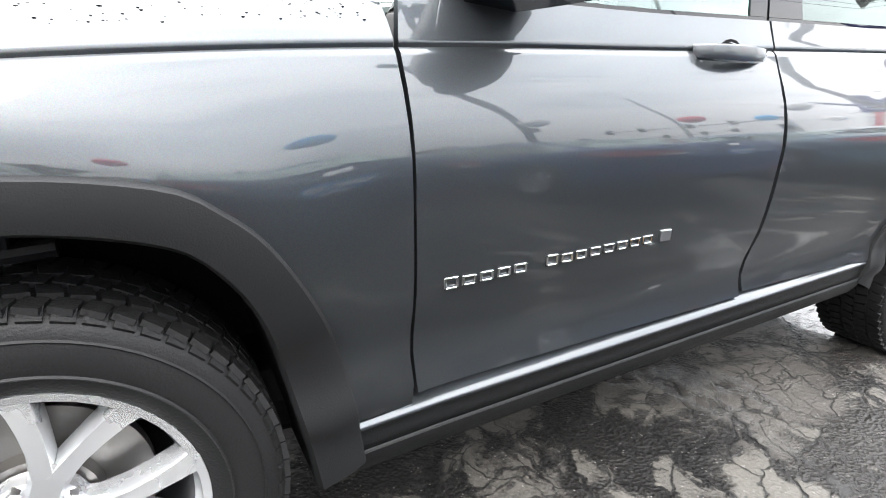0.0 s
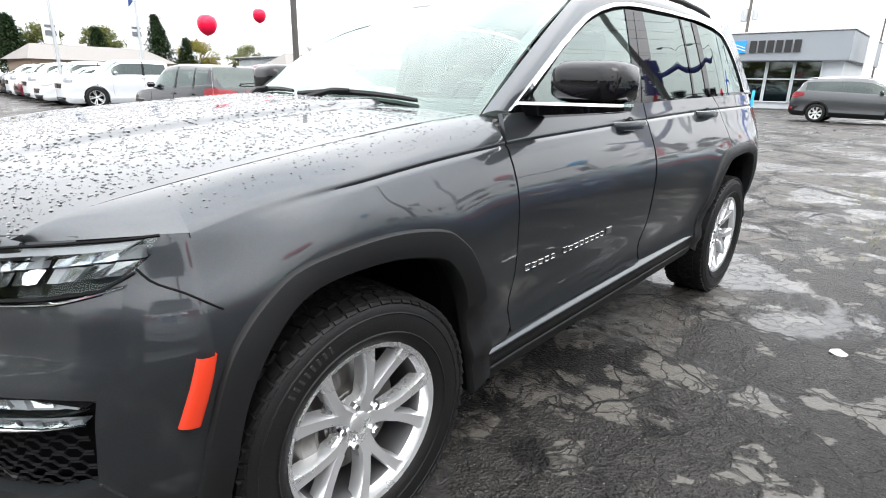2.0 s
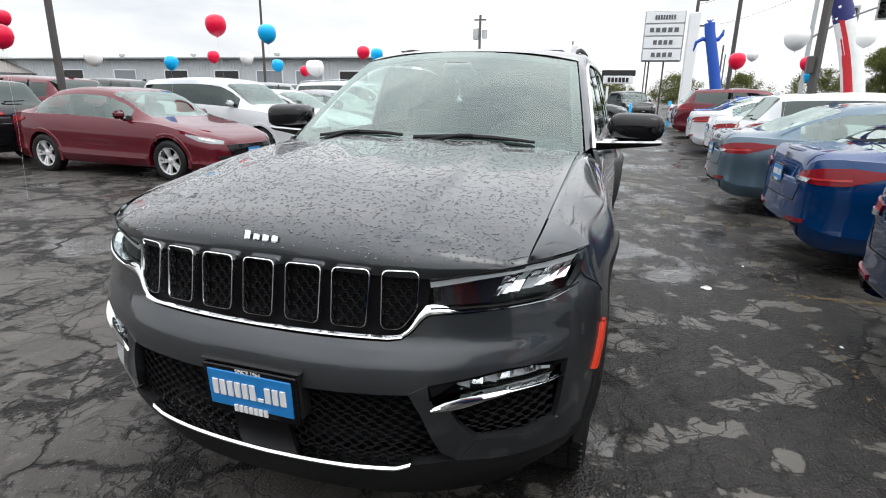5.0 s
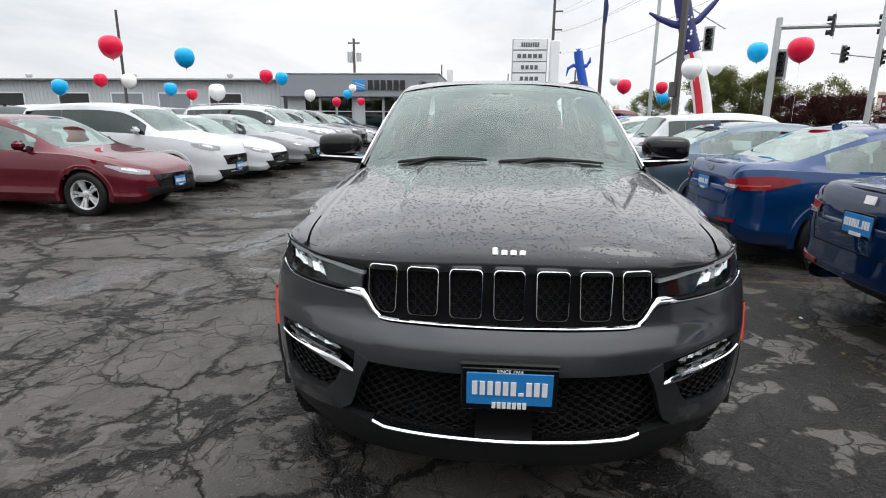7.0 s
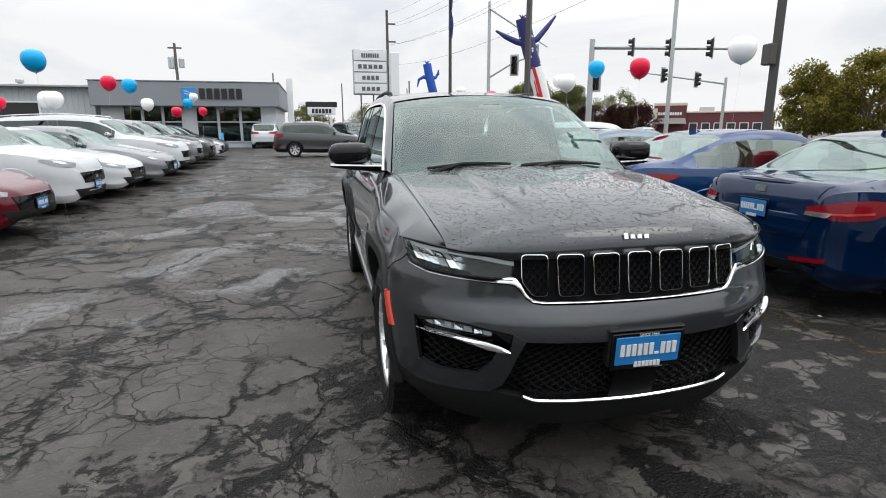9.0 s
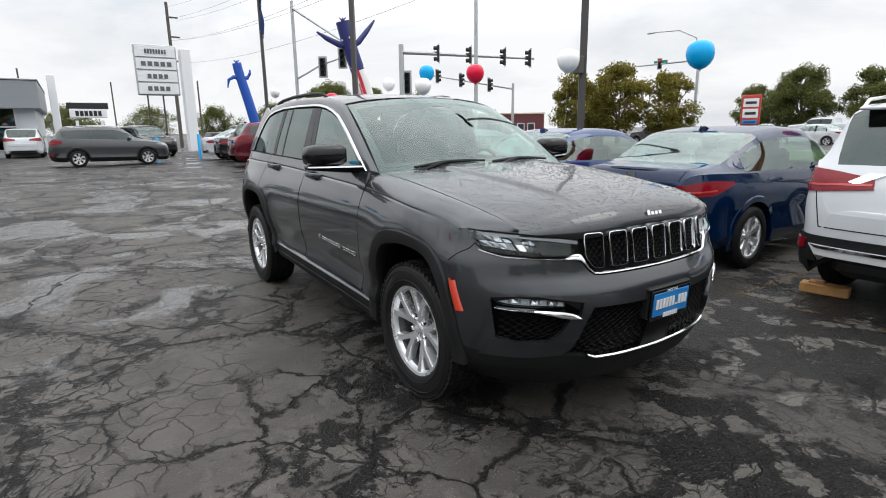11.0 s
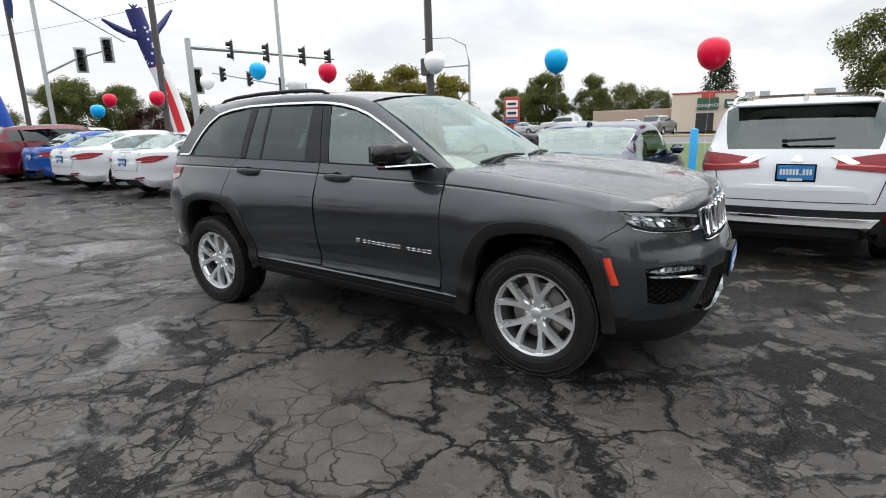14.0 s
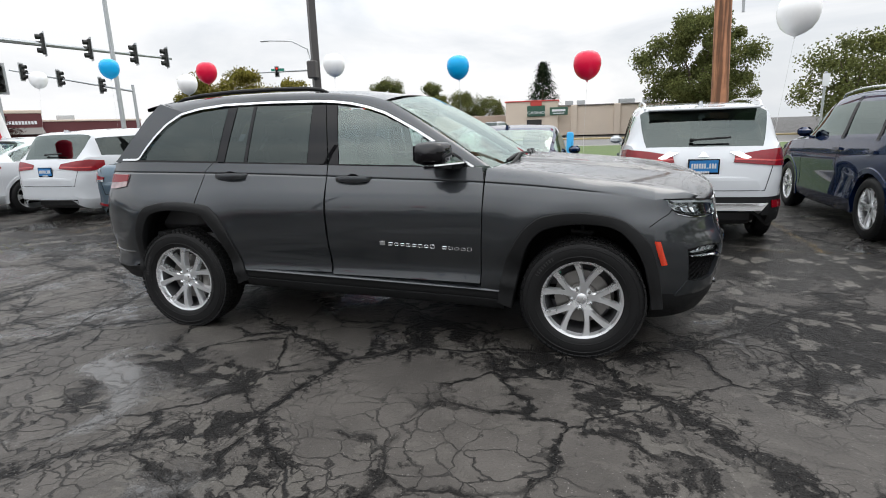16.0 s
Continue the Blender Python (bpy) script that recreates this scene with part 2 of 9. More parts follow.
class Sh:
    """Collects vertices and faces of one mesh."""

    def __init__(self):
        self.v, self.f = [], []

    def add(self, verts, faces):
        k = len(self.v)
        self.v += [tuple(p) for p in verts]
        self.f += [tuple(i + k for i in q) for q in faces]
        return self

    def grid(self, rows, close=False, flip=False):
        """rows: equal-length lists of points."""
        nr, nc = len(rows), len(rows[0])
        fs = []
        for i in range(nr - 1):
            for j in range(nc if close else nc - 1):
                a, b, c, d = i * nc + j, i * nc + (j + 1) % nc, (i + 1) * nc + (j + 1) % nc, (i + 1) * nc + j
                fs.append((a, d, c, b) if flip else (a, b, c, d))
        return self.add([p for r in rows for p in r], fs)

    def box(self, c, s, m=None, bev=0.0):
        """A box with cut corners; c: centre, s: full sizes."""
        x, y, z = s[0] / 2, s[1] / 2, s[2] / 2
        if bev <= 0:
            vs = [(a * x, b * y, d * z) for d in (-1, 1) for b in (-1, 1) for a in (-1, 1)]
            fs = [(0, 2, 3, 1), (4, 5, 7, 6), (0, 1, 5, 4), (2, 6, 7, 3), (0, 4, 6, 2), (1, 3, 7, 5)]
        else:
            e = min(bev, x * 0.9, y * 0.9, z * 0.9)
            ring = lambda dx, dy, zz: [(-dx + e, -dy, zz), (dx - e, -dy, zz), (dx, -dy + e, zz), (dx, dy - e, zz), (dx - e, dy, zz), (-dx + e, dy, zz), (-dx, dy - e, zz), (-dx, -dy + e, zz)]
            rs = [ring(x - e, y - e, -z), ring(x, y, -z + e), ring(x, y, z - e), ring(x - e, y - e, z)]
            vs = [p for r in rs for p in r]
            fs = [tuple(range(7, -1, -1)), tuple(range(24, 32))]
            for i in range(3):
                for j in range(8):
                    fs.append((i * 8 + j, i * 8 + (j + 1) % 8, i * 8 + 8 + (j + 1) % 8, i * 8 + 8 + j))
        out = []
        for p in vs:
            q = Vector(p)
            if m is not None:
                q = m @ q
            out.append((q[0] + c[0], q[1] + c[1], q[2] + c[2]))
        return self.add(out, fs)

    def tube(self, pts, radii, n=10, cap=True):
        """A round bar along pts."""
        pts = [Vector(p) for p in pts]
        if not hasattr(radii, "__len__"):
            radii = [radii] * len(pts)
        rows = []
        for i, p in enumerate(pts):
            d = (pts[min(i + 1, len(pts) - 1)] - pts[max(i - 1, 0)]).normalized()
            up = Vector((0, 0, 1)) if abs(d.z) < 0.9 else Vector((1, 0, 0))
            a = d.cross(up).normalized()
            b = a.cross(d)
            rows.append([p + (a * math.cos(2 * math.pi * k / n) + b * math.sin(2 * math.pi * k / n)) * radii[i] for k in range(n)])
        k0 = len(self.v)
        self.grid(rows, close=True)
        if cap:
            self.f.append(tuple(range(k0 + n - 1, k0 - 1, -1)))
            last = k0 + n * (len(pts) - 1)
            self.f.append(tuple(range(last, last + n)))
        return self

    def lathe(self, prof, n=32, axis="y", c=(0, 0, 0), close=False):
        """prof: (radius, along)."""
        rows = []
        for r, a in prof:
            ring = []
            for k in range(n):
                t = 2 * math.pi * k / n
                p = {"y": (r * math.cos(t), a, r * math.sin(t)), "z": (r * math.cos(t), r * math.sin(t), a), "x": (a, r * math.cos(t), r * math.sin(t))}[axis]
                ring.append((p[0] + c[0], p[1] + c[1], p[2] + c[2]))
            rows.append(ring)
        return self.grid(rows, close=True)

    def mesh(self, name, material, smooth=True, sharp=35):
        me = mesh_of(name, self.v, self.f, material, smooth, sharp)
        bm = bmesh.new()
        bm.from_mesh(me)
        bmesh.ops.recalc_face_normals(bm, faces=bm.faces)
        bm.to_mesh(me)
        bm.free()
        return me


def curve_through(pts, n):
    """n points along a smooth curve through pts."""
    p = np.array(pts, float)
    p = np.vstack([2 * p[0] - p[1], p, 2 * p[-1] - p[-2]])
    out = []
    for i in range(1, len(p) - 2):
        for t in np.linspace(0, 1, 9)[:-1]:
            out.append(0.5 * (2 * p[i] + (p[i + 1] - p[i - 1]) * t + (2 * p[i - 1] - 5 * p[i] + 4 * p[i + 1] - p[i + 2]) * t * t + (3 * p[i] - p[i - 1] - 3 * p[i + 1] + p[i + 2]) * t ** 3))
    out.append(p[-2])
    return polyline(out, n)


def polyline(pts, n):
    """n points evenly along a polyline."""
    p = np.array(pts, float)
    s = np.r_[0, np.cumsum(np.linalg.norm(np.diff(p, axis=0), axis=1))]
    t = np.linspace(0, s[-1], n)
    return np.stack([np.interp(t, s, p[:, k]) for k in range(p.shape[1])], 1)


# ---------------------------------------------------------------- parked cars
def wheel_meshes(name, R, width, rim_r, rim_mat, spokes=10, twin=False, fat=1.0):
    """Tyre and rim of a road wheel, axis along y, outer face towards +y."""
    h = width / 2
    ty = Sh().lathe([(rim_r, h * 0.75), (rim_r + 0.012, h * 0.93), ((R + rim_r) / 2, h), (R - 0.03, h * 0.93), (R - 0.006, h * 0.72), (R, h * 0.35), (R, -h * 0.35), (R - 0.006, -h * 0.72), (R - 0.03, -h * 0.93), ((R + rim_r) / 2, -h), (rim_r, -h * 0.75)], 36)
    for k in range(40):
        a = 2 * math.pi * k / 40
        ty.box((R * math.cos(a), h * 0.45, R * math.sin(a)), (0.006, h * 0.5, 0.03), Matrix.Rotation(-a, 3, "Y"))
    rim = Sh().lathe([(rim_r - 0.02, -h * 0.7), (rim_r - 0.018, h * 0.55), (rim_r - 0.012, h * 0.78), (rim_r + 0.002, h * 0.8), (rim_r + 0.004, h * 0.7)], 36)
    rim.lathe([(0.0, h * 0.62), (0.03, h * 0.62), (0.06, h * 0.55), (0.075, h * 0.3)], 20)
    for k in range(spokes):
        a = 2 * math.pi * k / spokes
        if twin:
            a = 2 * math.pi * (k // 2) / (spokes / 2) + (0.16 if k % 2 else -0.16)
        m = Matrix.Rotation(-a, 3, "Y")
        ln = rim_r - 0.06
        vs = []
        for r, w, y0 in ((0.045, 0.026, h * 0.52), (0.05 + ln * 0.5, 0.02 * fat, h * 0.62), (rim_r - 0.01, 0.028 * fat, h * 0.7)):
            vs.append([m @ Vector((r, y, z)) for z, y in ((-w, y0 - 0.03), (-w * 0.7, y0), (w * 0.7, y0), (w, y0 - 0.03))])
        rim.grid(vs)
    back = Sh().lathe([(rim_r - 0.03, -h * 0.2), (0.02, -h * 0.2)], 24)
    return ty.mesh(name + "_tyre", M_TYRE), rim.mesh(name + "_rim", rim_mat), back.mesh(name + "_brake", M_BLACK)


WHEELS = {}
M_SILVERP = mat("silver_painted_plastic", (0.55, 0.55, 0.55), rough=0.45, metal=0.1)


def add_wheel(parent, x, y, R, kind, side, width=0.215):
    key = (kind, round(R, 2))
    if key not in WHEELS:
        rim_mat = {"steel": M_ALLOY, "alloy": M_ALLOY, "black": M_GLOSSB}[kind]
        WHEELS[key] = wheel_meshes("wheel_" + kind, R, width, R * 0.66, rim_mat, 7 if kind == "steel" else (10 if kind == "alloy" else 5), kind == "alloy", 1.9 if kind == "steel" else 1.0)
    ty, rim, back = WHEELS[key]
    w = child("wheel", ty, parent, "", pose(x, y, R, 0, 0, 0 if side > 0 else 180))
    child("rim", rim, w)
    child("brake", back, w)
    return w


SHAPES = {
    # length, half width, wheel radius, front axle, rear axle, top line, belt line, cabin stations: cowl, screen top, rear roof, rear glass base
    "sedan": dict(L=4.50, W=0.89, R=0.325, fa=0.90, ra=3.56, top=[(0, 0.60), (0.04, 0.66), (0.15, 0.72), (0.5, 0.83), (1.2, 0.97), (1.32, 1.0), (1.95, 1.34), (2.25, 1.425), (2.7, 1.445), (3.2, 1.40), (3.55, 1.27), (3.98, 1.08), (4.2, 1.055), (4.40, 1.045), (4.45, 1.02), (4.5, 0.80)],
                  belt=[(0, 0.56), (0.2, 0.68), (0.6, 0.80), (1.2, 0.90), (2.2, 0.93), (3.6, 0.98), (4.3, 1.0), (4.45, 0.97), (4.5, 0.76)], cabin=(1.28, 2.05, 3.30, 4.0), side=(1.62, 3.75)),
    "hatch_suv": dict(L=4.65, W=0.92, R=0.35, fa=0.95, ra=3.62, top=[(0, 0.70), (0.04, 0.80), (0.14, 0.92), (0.5, 1.02), (1.15, 1.13), (1.25, 1.15), (1.75, 1.50), (2.05, 1.625), (2.7, 1.67), (3.6, 1.64), (4.10, 1.60), (4.18, 1.545), (4.30, 1.38), (4.44, 1.20), (4.53, 1.10), (4.60, 1.01), (4.65, 0.82)],
                      belt=[(0, 0.66), (0.2, 0.86), (0.6, 0.97), (1.2, 1.04), (2.2, 1.08), (3.6, 1.14), (4.4, 1.17), (4.55, 1.06), (4.65, 0.78)], cabin=(1.22, 1.85, 4.15, 4.49), side=(1.5, 4.12)),
    "pickup": dict(L=6.1, W=1.02, R=0.42, fa=1.05, ra=5.05, top=[(0, 0.95), (0.04, 1.12), (0.15, 1.24), (0.5, 1.30), (1.35, 1.36), (1.45, 1.38), (1.9, 1.78), (2.15, 1.90), (2.8, 1.93), (3.75, 1.90), (3.95, 1.80), (4.02, 1.38), (4.1, 1.36), (6.0, 1.36), (6.06, 1.34), (6.1, 1.0)],
                   belt=[(0, 0.9), (0.2, 1.18), (0.6, 1.22), (1.4, 1.27), (2.2, 1.29), (4.0, 1.31), (6.0, 1.32), (6.1, 0.95)], cabin=(1.42, 2.0, 3.80, 3.99), side=(1.7, 3.78)),
}
SECT = [(1.0, 0.0), (0.985, 0.06), (0.955, 0.25), (0.915, 0.5), (0.865, 0.75), (0.82, 0.88), (0.76, 0.95), (0.64, 0.985), (0.42, 1.0), (0.2, 1.008), (0.0, 1.01)]


def grid_station(L, fixed):
    xs = [0, 0.015, 0.04, 0.08, 0.14, 0.22, 0.32]
    xs += [L - v for v in xs]
    xs += list(np.arange(0.4, L - 0.35, 0.075)) + list(fixed)
    xs = sorted(xs)
    out = [xs[0]]
    for x in xs[1:]:
        if x - out[-1] > 0.012:
            out.append(x)
    return out


def make_body(shape):
    """Shell of a parked car as quads with tags. x runs from nose (0) to tail, y to both sides."""
    s = SHAPES[shape]
    L, W, R = s["L"], s["W"], s["R"]
    top, belt = sp(*s["top"]), sp(*s["belt"])
    c0, c1, c2, c3 = s["cabin"]
    plan = sp((0, 0.52), (0.02, 0.60), (0.06, 0.70), (0.13, 0.80), (0.24, 0.885), (0.42, 0.95), (0.9, 1.0), (L - 1.1, 1.0), (L - 0.5, 0.965), (L - 0.26, 0.91), (L - 0.12, 0.84), (L - 0.05, 0.77), (L - 0.015, 0.70), (L, 0.64))
    low = sp((0, 0.36), (0.06, 0.27), (0.2, 0.20), (L - 0.25, 0.24), (L - 0.06, 0.31), (L, 0.42))
    xs = grid_station(L, [c0, c1, c2, c3, s["side"][0], s["side"][1]])
    nlow = 10
    rings = []
    for x in xs:
        w, zb, zs, zt = W * plan(x), low(x), belt(x), top(x)
        ring = []
        for k in range(nlow + 1):
            f = k / nlow
            z = zb + (zs - zb) * f
            bulge = -0.085 * (1 - min(1, f / 0.18)) ** 2 - 0.02 * math.sin(math.pi * min(1, max(0, (f - 0.2) / 0.4))) * 0.6 - 0.055 * max(0, (f - 0.62) / 0.38) ** 2
            ring.append([x, w + bulge, z])
        y0 = ring[-1][1] - 0.004
        for fy, fz in SECT:
            ring.append([x, y0 * fy, zs + (zt - zs) * fz])
        rings.append(ring)
    ra = R + 0.055
    for ring in rings:
        for k in range(nlow + 1):
            p = ring[k]
            for ax in (s["fa"], s["ra"]):
                dx, dz = p[0] - ax, p[2] - R
                d = math.hypot(dx, dz)
                if abs(d - ra) < 0.038 and d > 1e-6 and dz > -0.16:
                    p[0], p[2] = ax + dx / d * ra, R + dz / d * ra
    quads = []
    n = len(rings[0])
    for i in range(len(rings) - 1):
        for j in range(n - 1):
            q = [rings[i][j], rings[i + 1][j], rings[i + 1][j + 1], rings[i][j + 1]]
            cx, cz = sum(p[0] for p in q) / 4, sum(p[2] for p in q) / 4
            if j < nlow and any(math.hypot(cx - ax, cz - R) < ra for ax in (s["fa"], s["ra"])):
                continue
            tag = "body"
            k = j - nlow - 1
            xa = xs[i] + 1e-4
            if 5 <= k <= 9 and c0 <= xa < c1 - 0.01:
                tag = "windshield"
            elif 5 <= k <= 9 and c2 <= xa < c3 - 0.01 and shape != "pickup":
                tag = "rear_window"
            elif 1 <= k <= 3 and s["side"][0] <= xa < s["side"][1]:
                h = top(cx) - belt(cx)
                if h > 0.2:
                    tag = "side_window"
            if j < 2:
                tag = "sill"
            quads.append((tag, q))
    nose = rings[0]
    tail = rings[-1]
    for ring, flip in ((nose, -1), (tail, 1)):
        for j in range(n - 1):
            a, b = ring[j], ring[j + 1]
            for u in range(3):
                u0, u1 = u / 3, (u + 1) / 3
                bow = lambda p, u: [p[0] + flip * 0.065 * (1 - (1 - u) ** 2) * min(1, p[1] / W), p[1] * (1 - u), p[2]]
                quads.append(("body" if j >= 2 else "sill", [bow(a, u0), bow(b, u0), bow(b, u1), bow(a, u1)]))
    return quads


BODIES = {}


def body_parts(shape):
    if shape not in BODIES:
        both = {}
        for tag, q in make_body(shape):
            if tag == "side_window":
                both.setdefault("side_window_r", []).append(q)
                both.setdefault("side_window_l", []).append([[p[0], -p[1], p[2]] for p in q][::-1])
            else:
                both.setdefault(tag, []).extend([q, [[p[0], -p[1], p[2]] for p in q][::-1]])
        BODIES[shape] = both
    return BODIES[shape]


def quads_mesh(name, quads, material, sharp=40):
    index, vs, fs = {}, [], []
    for q in quads:
        f = []
        for p in q:
            key = (round(p[0], 4), round(p[1], 4), round(p[2], 4))
            if key not in index:
                index[key] = len(vs)
                vs.append(key)
            f.append(index[key])
        f = list(dict.fromkeys(f))
        if len(f) > 2:
            fs.append(f)
    me = mesh_of(name, vs, fs, material, True, sharp)
    bm = bmesh.new()
    bm.from_mesh(me)
    bmesh.ops.recalc_face_normals(bm, faces=bm.faces)
    bm.to_mesh(me)
    bm.free()
    return me


from mathutils.bvhtree import BVHTree


def wrap(bvh, outline_a, outline_b, axis, side, lift=0.006, nu=10, nv=5, thick=0.012, span=0.0):
    """A patch between two lines given in the plane across axis, laid on a shell. axis 'x': points are (y, z) seen from side*x; axis 'y': (x, z); axis 'z': (x, y); 'n' and 't': (along, z) seen from the front or rear corner."""
    A, B = polyline(outline_a, nu), polyline(outline_b, nu)
    rows, backs = [], []
    d = {"x": Vector((-side, 0, 0)), "y": Vector((0, -side, 0)), "z": Vector((0, 0, -side)), "n": Vector((0.7071, -side * 0.7071, 0)), "t": Vector((-0.7071, -side * 0.7071, 0))}[axis]
    prev = None
    for j in range(nv):
        row, back = [], []
        for i in range(nu):
            p = A[i] + (B[i] - A[i]) * j / (nv - 1)
            o = Vector((p[0], p[1], p[1]))
            o = {"x": Vector((side * 9, p[0], p[1])), "y": Vector((p[0], side * 9, p[1])), "z": Vector((p[0], p[1], side * 9)), "n": Vector((p[0] * 0.7071 - 6, side * (p[0] * 0.7071 + 6), p[1])), "t": Vector((span - p[0] * 0.7071 + 6, side * (p[0] * 0.7071 + 6), p[1]))}[axis]
            if axis == "x" and side > 0:
                o.x = 14
            hit, nrm, _, _ = bvh.ray_cast(o, d)
            if hit is None:
                hit, nrm = prev if prev else (o + d * 9, -d)
            prev = (hit, nrm)
            if nrm.dot(d) > 0:
                nrm = -nrm
            row.append(hit + nrm * lift)
            back.append(hit + nrm * (lift - thick))
        rows.append(row)
        backs.append(back)
    sh = Sh()
    sh.grid(rows)
    edge = [rows[0][i] for i in range(nu)] + [rows[j][-1] for j in range(1, nv)] + [rows[-1][i] for i in range(nu - 2, -1, -1)] + [rows[j][0] for j in range(nv - 2, 0, -1)]
    eb = [backs[0][i] for i in range(nu)] + [backs[j][-1] for j in range(1, nv)] + [backs[-1][i] for i in range(nu - 2, -1, -1)] + [backs[j][0] for j in range(nv - 2, 0, -1)]
    sh.grid([edge, eb], close=True)
    return sh


SHELLS = {}


def shell_of(shape):
    if shape not in SHELLS:
        vs, fs = [], []
        for tag, qs in body_parts(shape).items():
            for q in qs:
                k = len(vs)
                vs += [Vector(p) for p in q]
                fs.append((k, k + 1, k + 2, k + 3))
        SHELLS[shape] = BVHTree.FromPolygons(vs, fs)
    return SHELLS[shape]


def blocks(parent, name, letters, x0, z0, w, h, m, material, gap=0.28, depth=0.004, label=""):
    """A word as plain upright bars in a plane: m maps (along, up, out)."""
    sh = Sh()
    n = len(letters)
    pitch = w / n
    for i, ch in enumerate(letters):
        if ch == " ":
            continue
        bw = pitch * (1 - gap)
        bh = h if ch != "." else h * 0.2
        c = m @ Vector((x0 + pitch * (i + 0.5), z0 + bh / 2, depth / 2))
        sh.box(c, (bw, bh, depth), m.to_3x3())
    return child(name, sh.mesh(name, material, smooth=False), parent, label)


def dealer_plate(parent, m, w=0.305, h=0.15):
    """Blue dealer plate in a dark frame; m: x along the plate, y up, z out."""
    base = child("number_plate", Sh().box((0, 0, 0.004), (w + 0.02, h + 0.02, 0.012), None, 0.003).mesh("plate_frame", M_GLOSSB), parent, "blue dealer plate in a black frame", m)
    child("plate_face", Sh().box((0, 0.004, 0.011), (w - 0.012, h - 0.018, 0.006), None, 0.002).mesh("plate_face", M_PLATEB), base)
    I = Matrix.Identity(4)
    blocks(base, "plate_text", "xxxxxx.xxx", -w * 0.43, -h * 0.12, w * 0.86, h * 0.36, I @ pose(0, 0, 0.014), M_WHITE, 0.3)
    blocks(base, "frame_text", "xxxxxxx", -w * 0.2, -h * 0.48, w * 0.4, h * 0.16, I @ pose(0, 0, 0.0145), M_WHITE, 0.25)
    return base


CARMESH = {}


def park(name, label, category, shape, colour, m, rims="alloy", tail=None, head=None, plate="", scale=(1, 1, 1), group="", rails=False, clad=None, spoiler=False, antenna=True, priv=True):
    """One parked car. m places its nose at the origin, heading -x, so that it runs back along +x."""
    s = SHAPES[shape]
    L, W, R = s["L"], s["W"], s["R"]
    car = thing(name, label, category, m @ Matrix.Diagonal((*scale, 1)), group)
    parts, bvh = body_parts(shape), shell_of(shape)
    key = (shape, colour.name)
    if key not in CARMESH:
        CARMESH[key] = quads_mesh("car_body", parts["body"], colour)
    child("body", CARMESH[key], car)
    for tag, material in (("sill", clad or colour), ("windshield", M_WIND), ("rear_window", M_PRIV if priv and shape != "sedan" else M_FRONTGL), ("side_window_r", M_PRIV if priv and shape != "sedan" else M_FRONTGL), ("side_window_l", M_PRIV if priv and shape != "sedan" else M_FRONTGL)):
        if tag in parts:
            k2 = (shape, tag, material.name)
            if k2 not in CARMESH:
                CARMESH[k2] = quads_mesh("car_" + tag, parts[tag], material)
            child(tag[:11] if tag.startswith("side") else tag, CARMESH[k2], car)
    k2 = (shape, "under")
    if k2 not in CARMESH:
        u = Sh().box((L / 2, 0, 0.42), (L - 0.5, 2 * W - 0.62, 0.36), None, 0.06)
        u.box((L / 2 + 0.15, 0, 0.66), (L - 1.9, 2 * W - 0.3, 0.22), None, 0.05)
        for x in (s["cabin"][1] + 0.25, s["cabin"][1] + 1.15):
            for y in (-0.36, 0.36):
                u.box((x, y, s["belt"][4][1] - 0.02), (0.16, 0.46, 0.55), Matrix.Rotation(radians(12), 3, "Y"), 0.05)
                u.box((x + 0.07, y, s["belt"][4][1] + 0.30), (0.09, 0.24, 0.16), None, 0.03)
        CARMESH[k2] = u.mesh("car_inside", M_SEAT)
    child("cabin", CARMESH[k2], car)
    for ax in (s["fa"], s["ra"]):
        for sd in (-1, 1):
            add_wheel(car, ax, sd * (W - 0.115), R, rims, sd)

    def lay(part, nm, a, b, axis, side, material, **kw):
        kk = (shape, nm, material.name, str(a))
        if kk not in CARMESH:
            CARMESH[kk] = wrap(bvh, a, b, axis, side, **kw).mesh(nm, material)
        return child(part, CARMESH[kk], car)
    for sd in (-1, 1):
        if head:
            lay("headlight", "headlight%d" % sd, head[0], head[1], "n", sd, M_HEADL, lift=0.010, nu=18, nv=6)
            mid = [((p[0] + q[0]) / 2, (p[1] + q[1]) / 2) for p, q in zip(*head)]
            up = [(p[0], p[1] + (q[1] - p[1]) * 0.55) for p, q in zip(mid, head[1])]
            lay("lamp_reflector", "lampcore%d" % sd, mid[1:3], up[1:3], "n", sd, M_LAMPW, lift=0.014, nu=8, nv=3)
        if tail:
            lay("tail_light", "tail_light%d" % sd, tail[0], tail[1], "t", sd, M_RED, lift=0.012, nu=18, nv=6, span=L)
            mid = [(p[0] + 0.02, p[1] * 0.72 + q[1] * 0.28) for p, q in zip(*tail)]
            up = [(p[0], p[1] + 0.016) for p in mid]
            lay("tail_band", "tailband%d" % sd, mid[:3], up[:3], "t", sd, M_REDL, lift=0.016, nu=12, nv=3, span=L)
        # door mirror and handles
        mx, mz = s["side"][0] + 0.12, s["belt"][3][1] + 0.05
        kk = (shape, "mirror", colour.name)
        if kk not in CARMESH:
            q = Sh().box((0, 0.11, 0.07), (0.13, 0.19, 0.13), None, 0.045).box((0.02, 0.01, 0.0), (0.06, 0.10, 0.03), None, 0.01)
            CARMESH[kk] = q.mesh("car_mirror", colour)
        mm = child("mirror", CARMESH[kk], car, "", pose(mx, sd * (W - 0.08), mz))
        if sd < 0:
            mm.scale = (1, -1, 1)
        zh = s["belt"][3][1] - 0.09
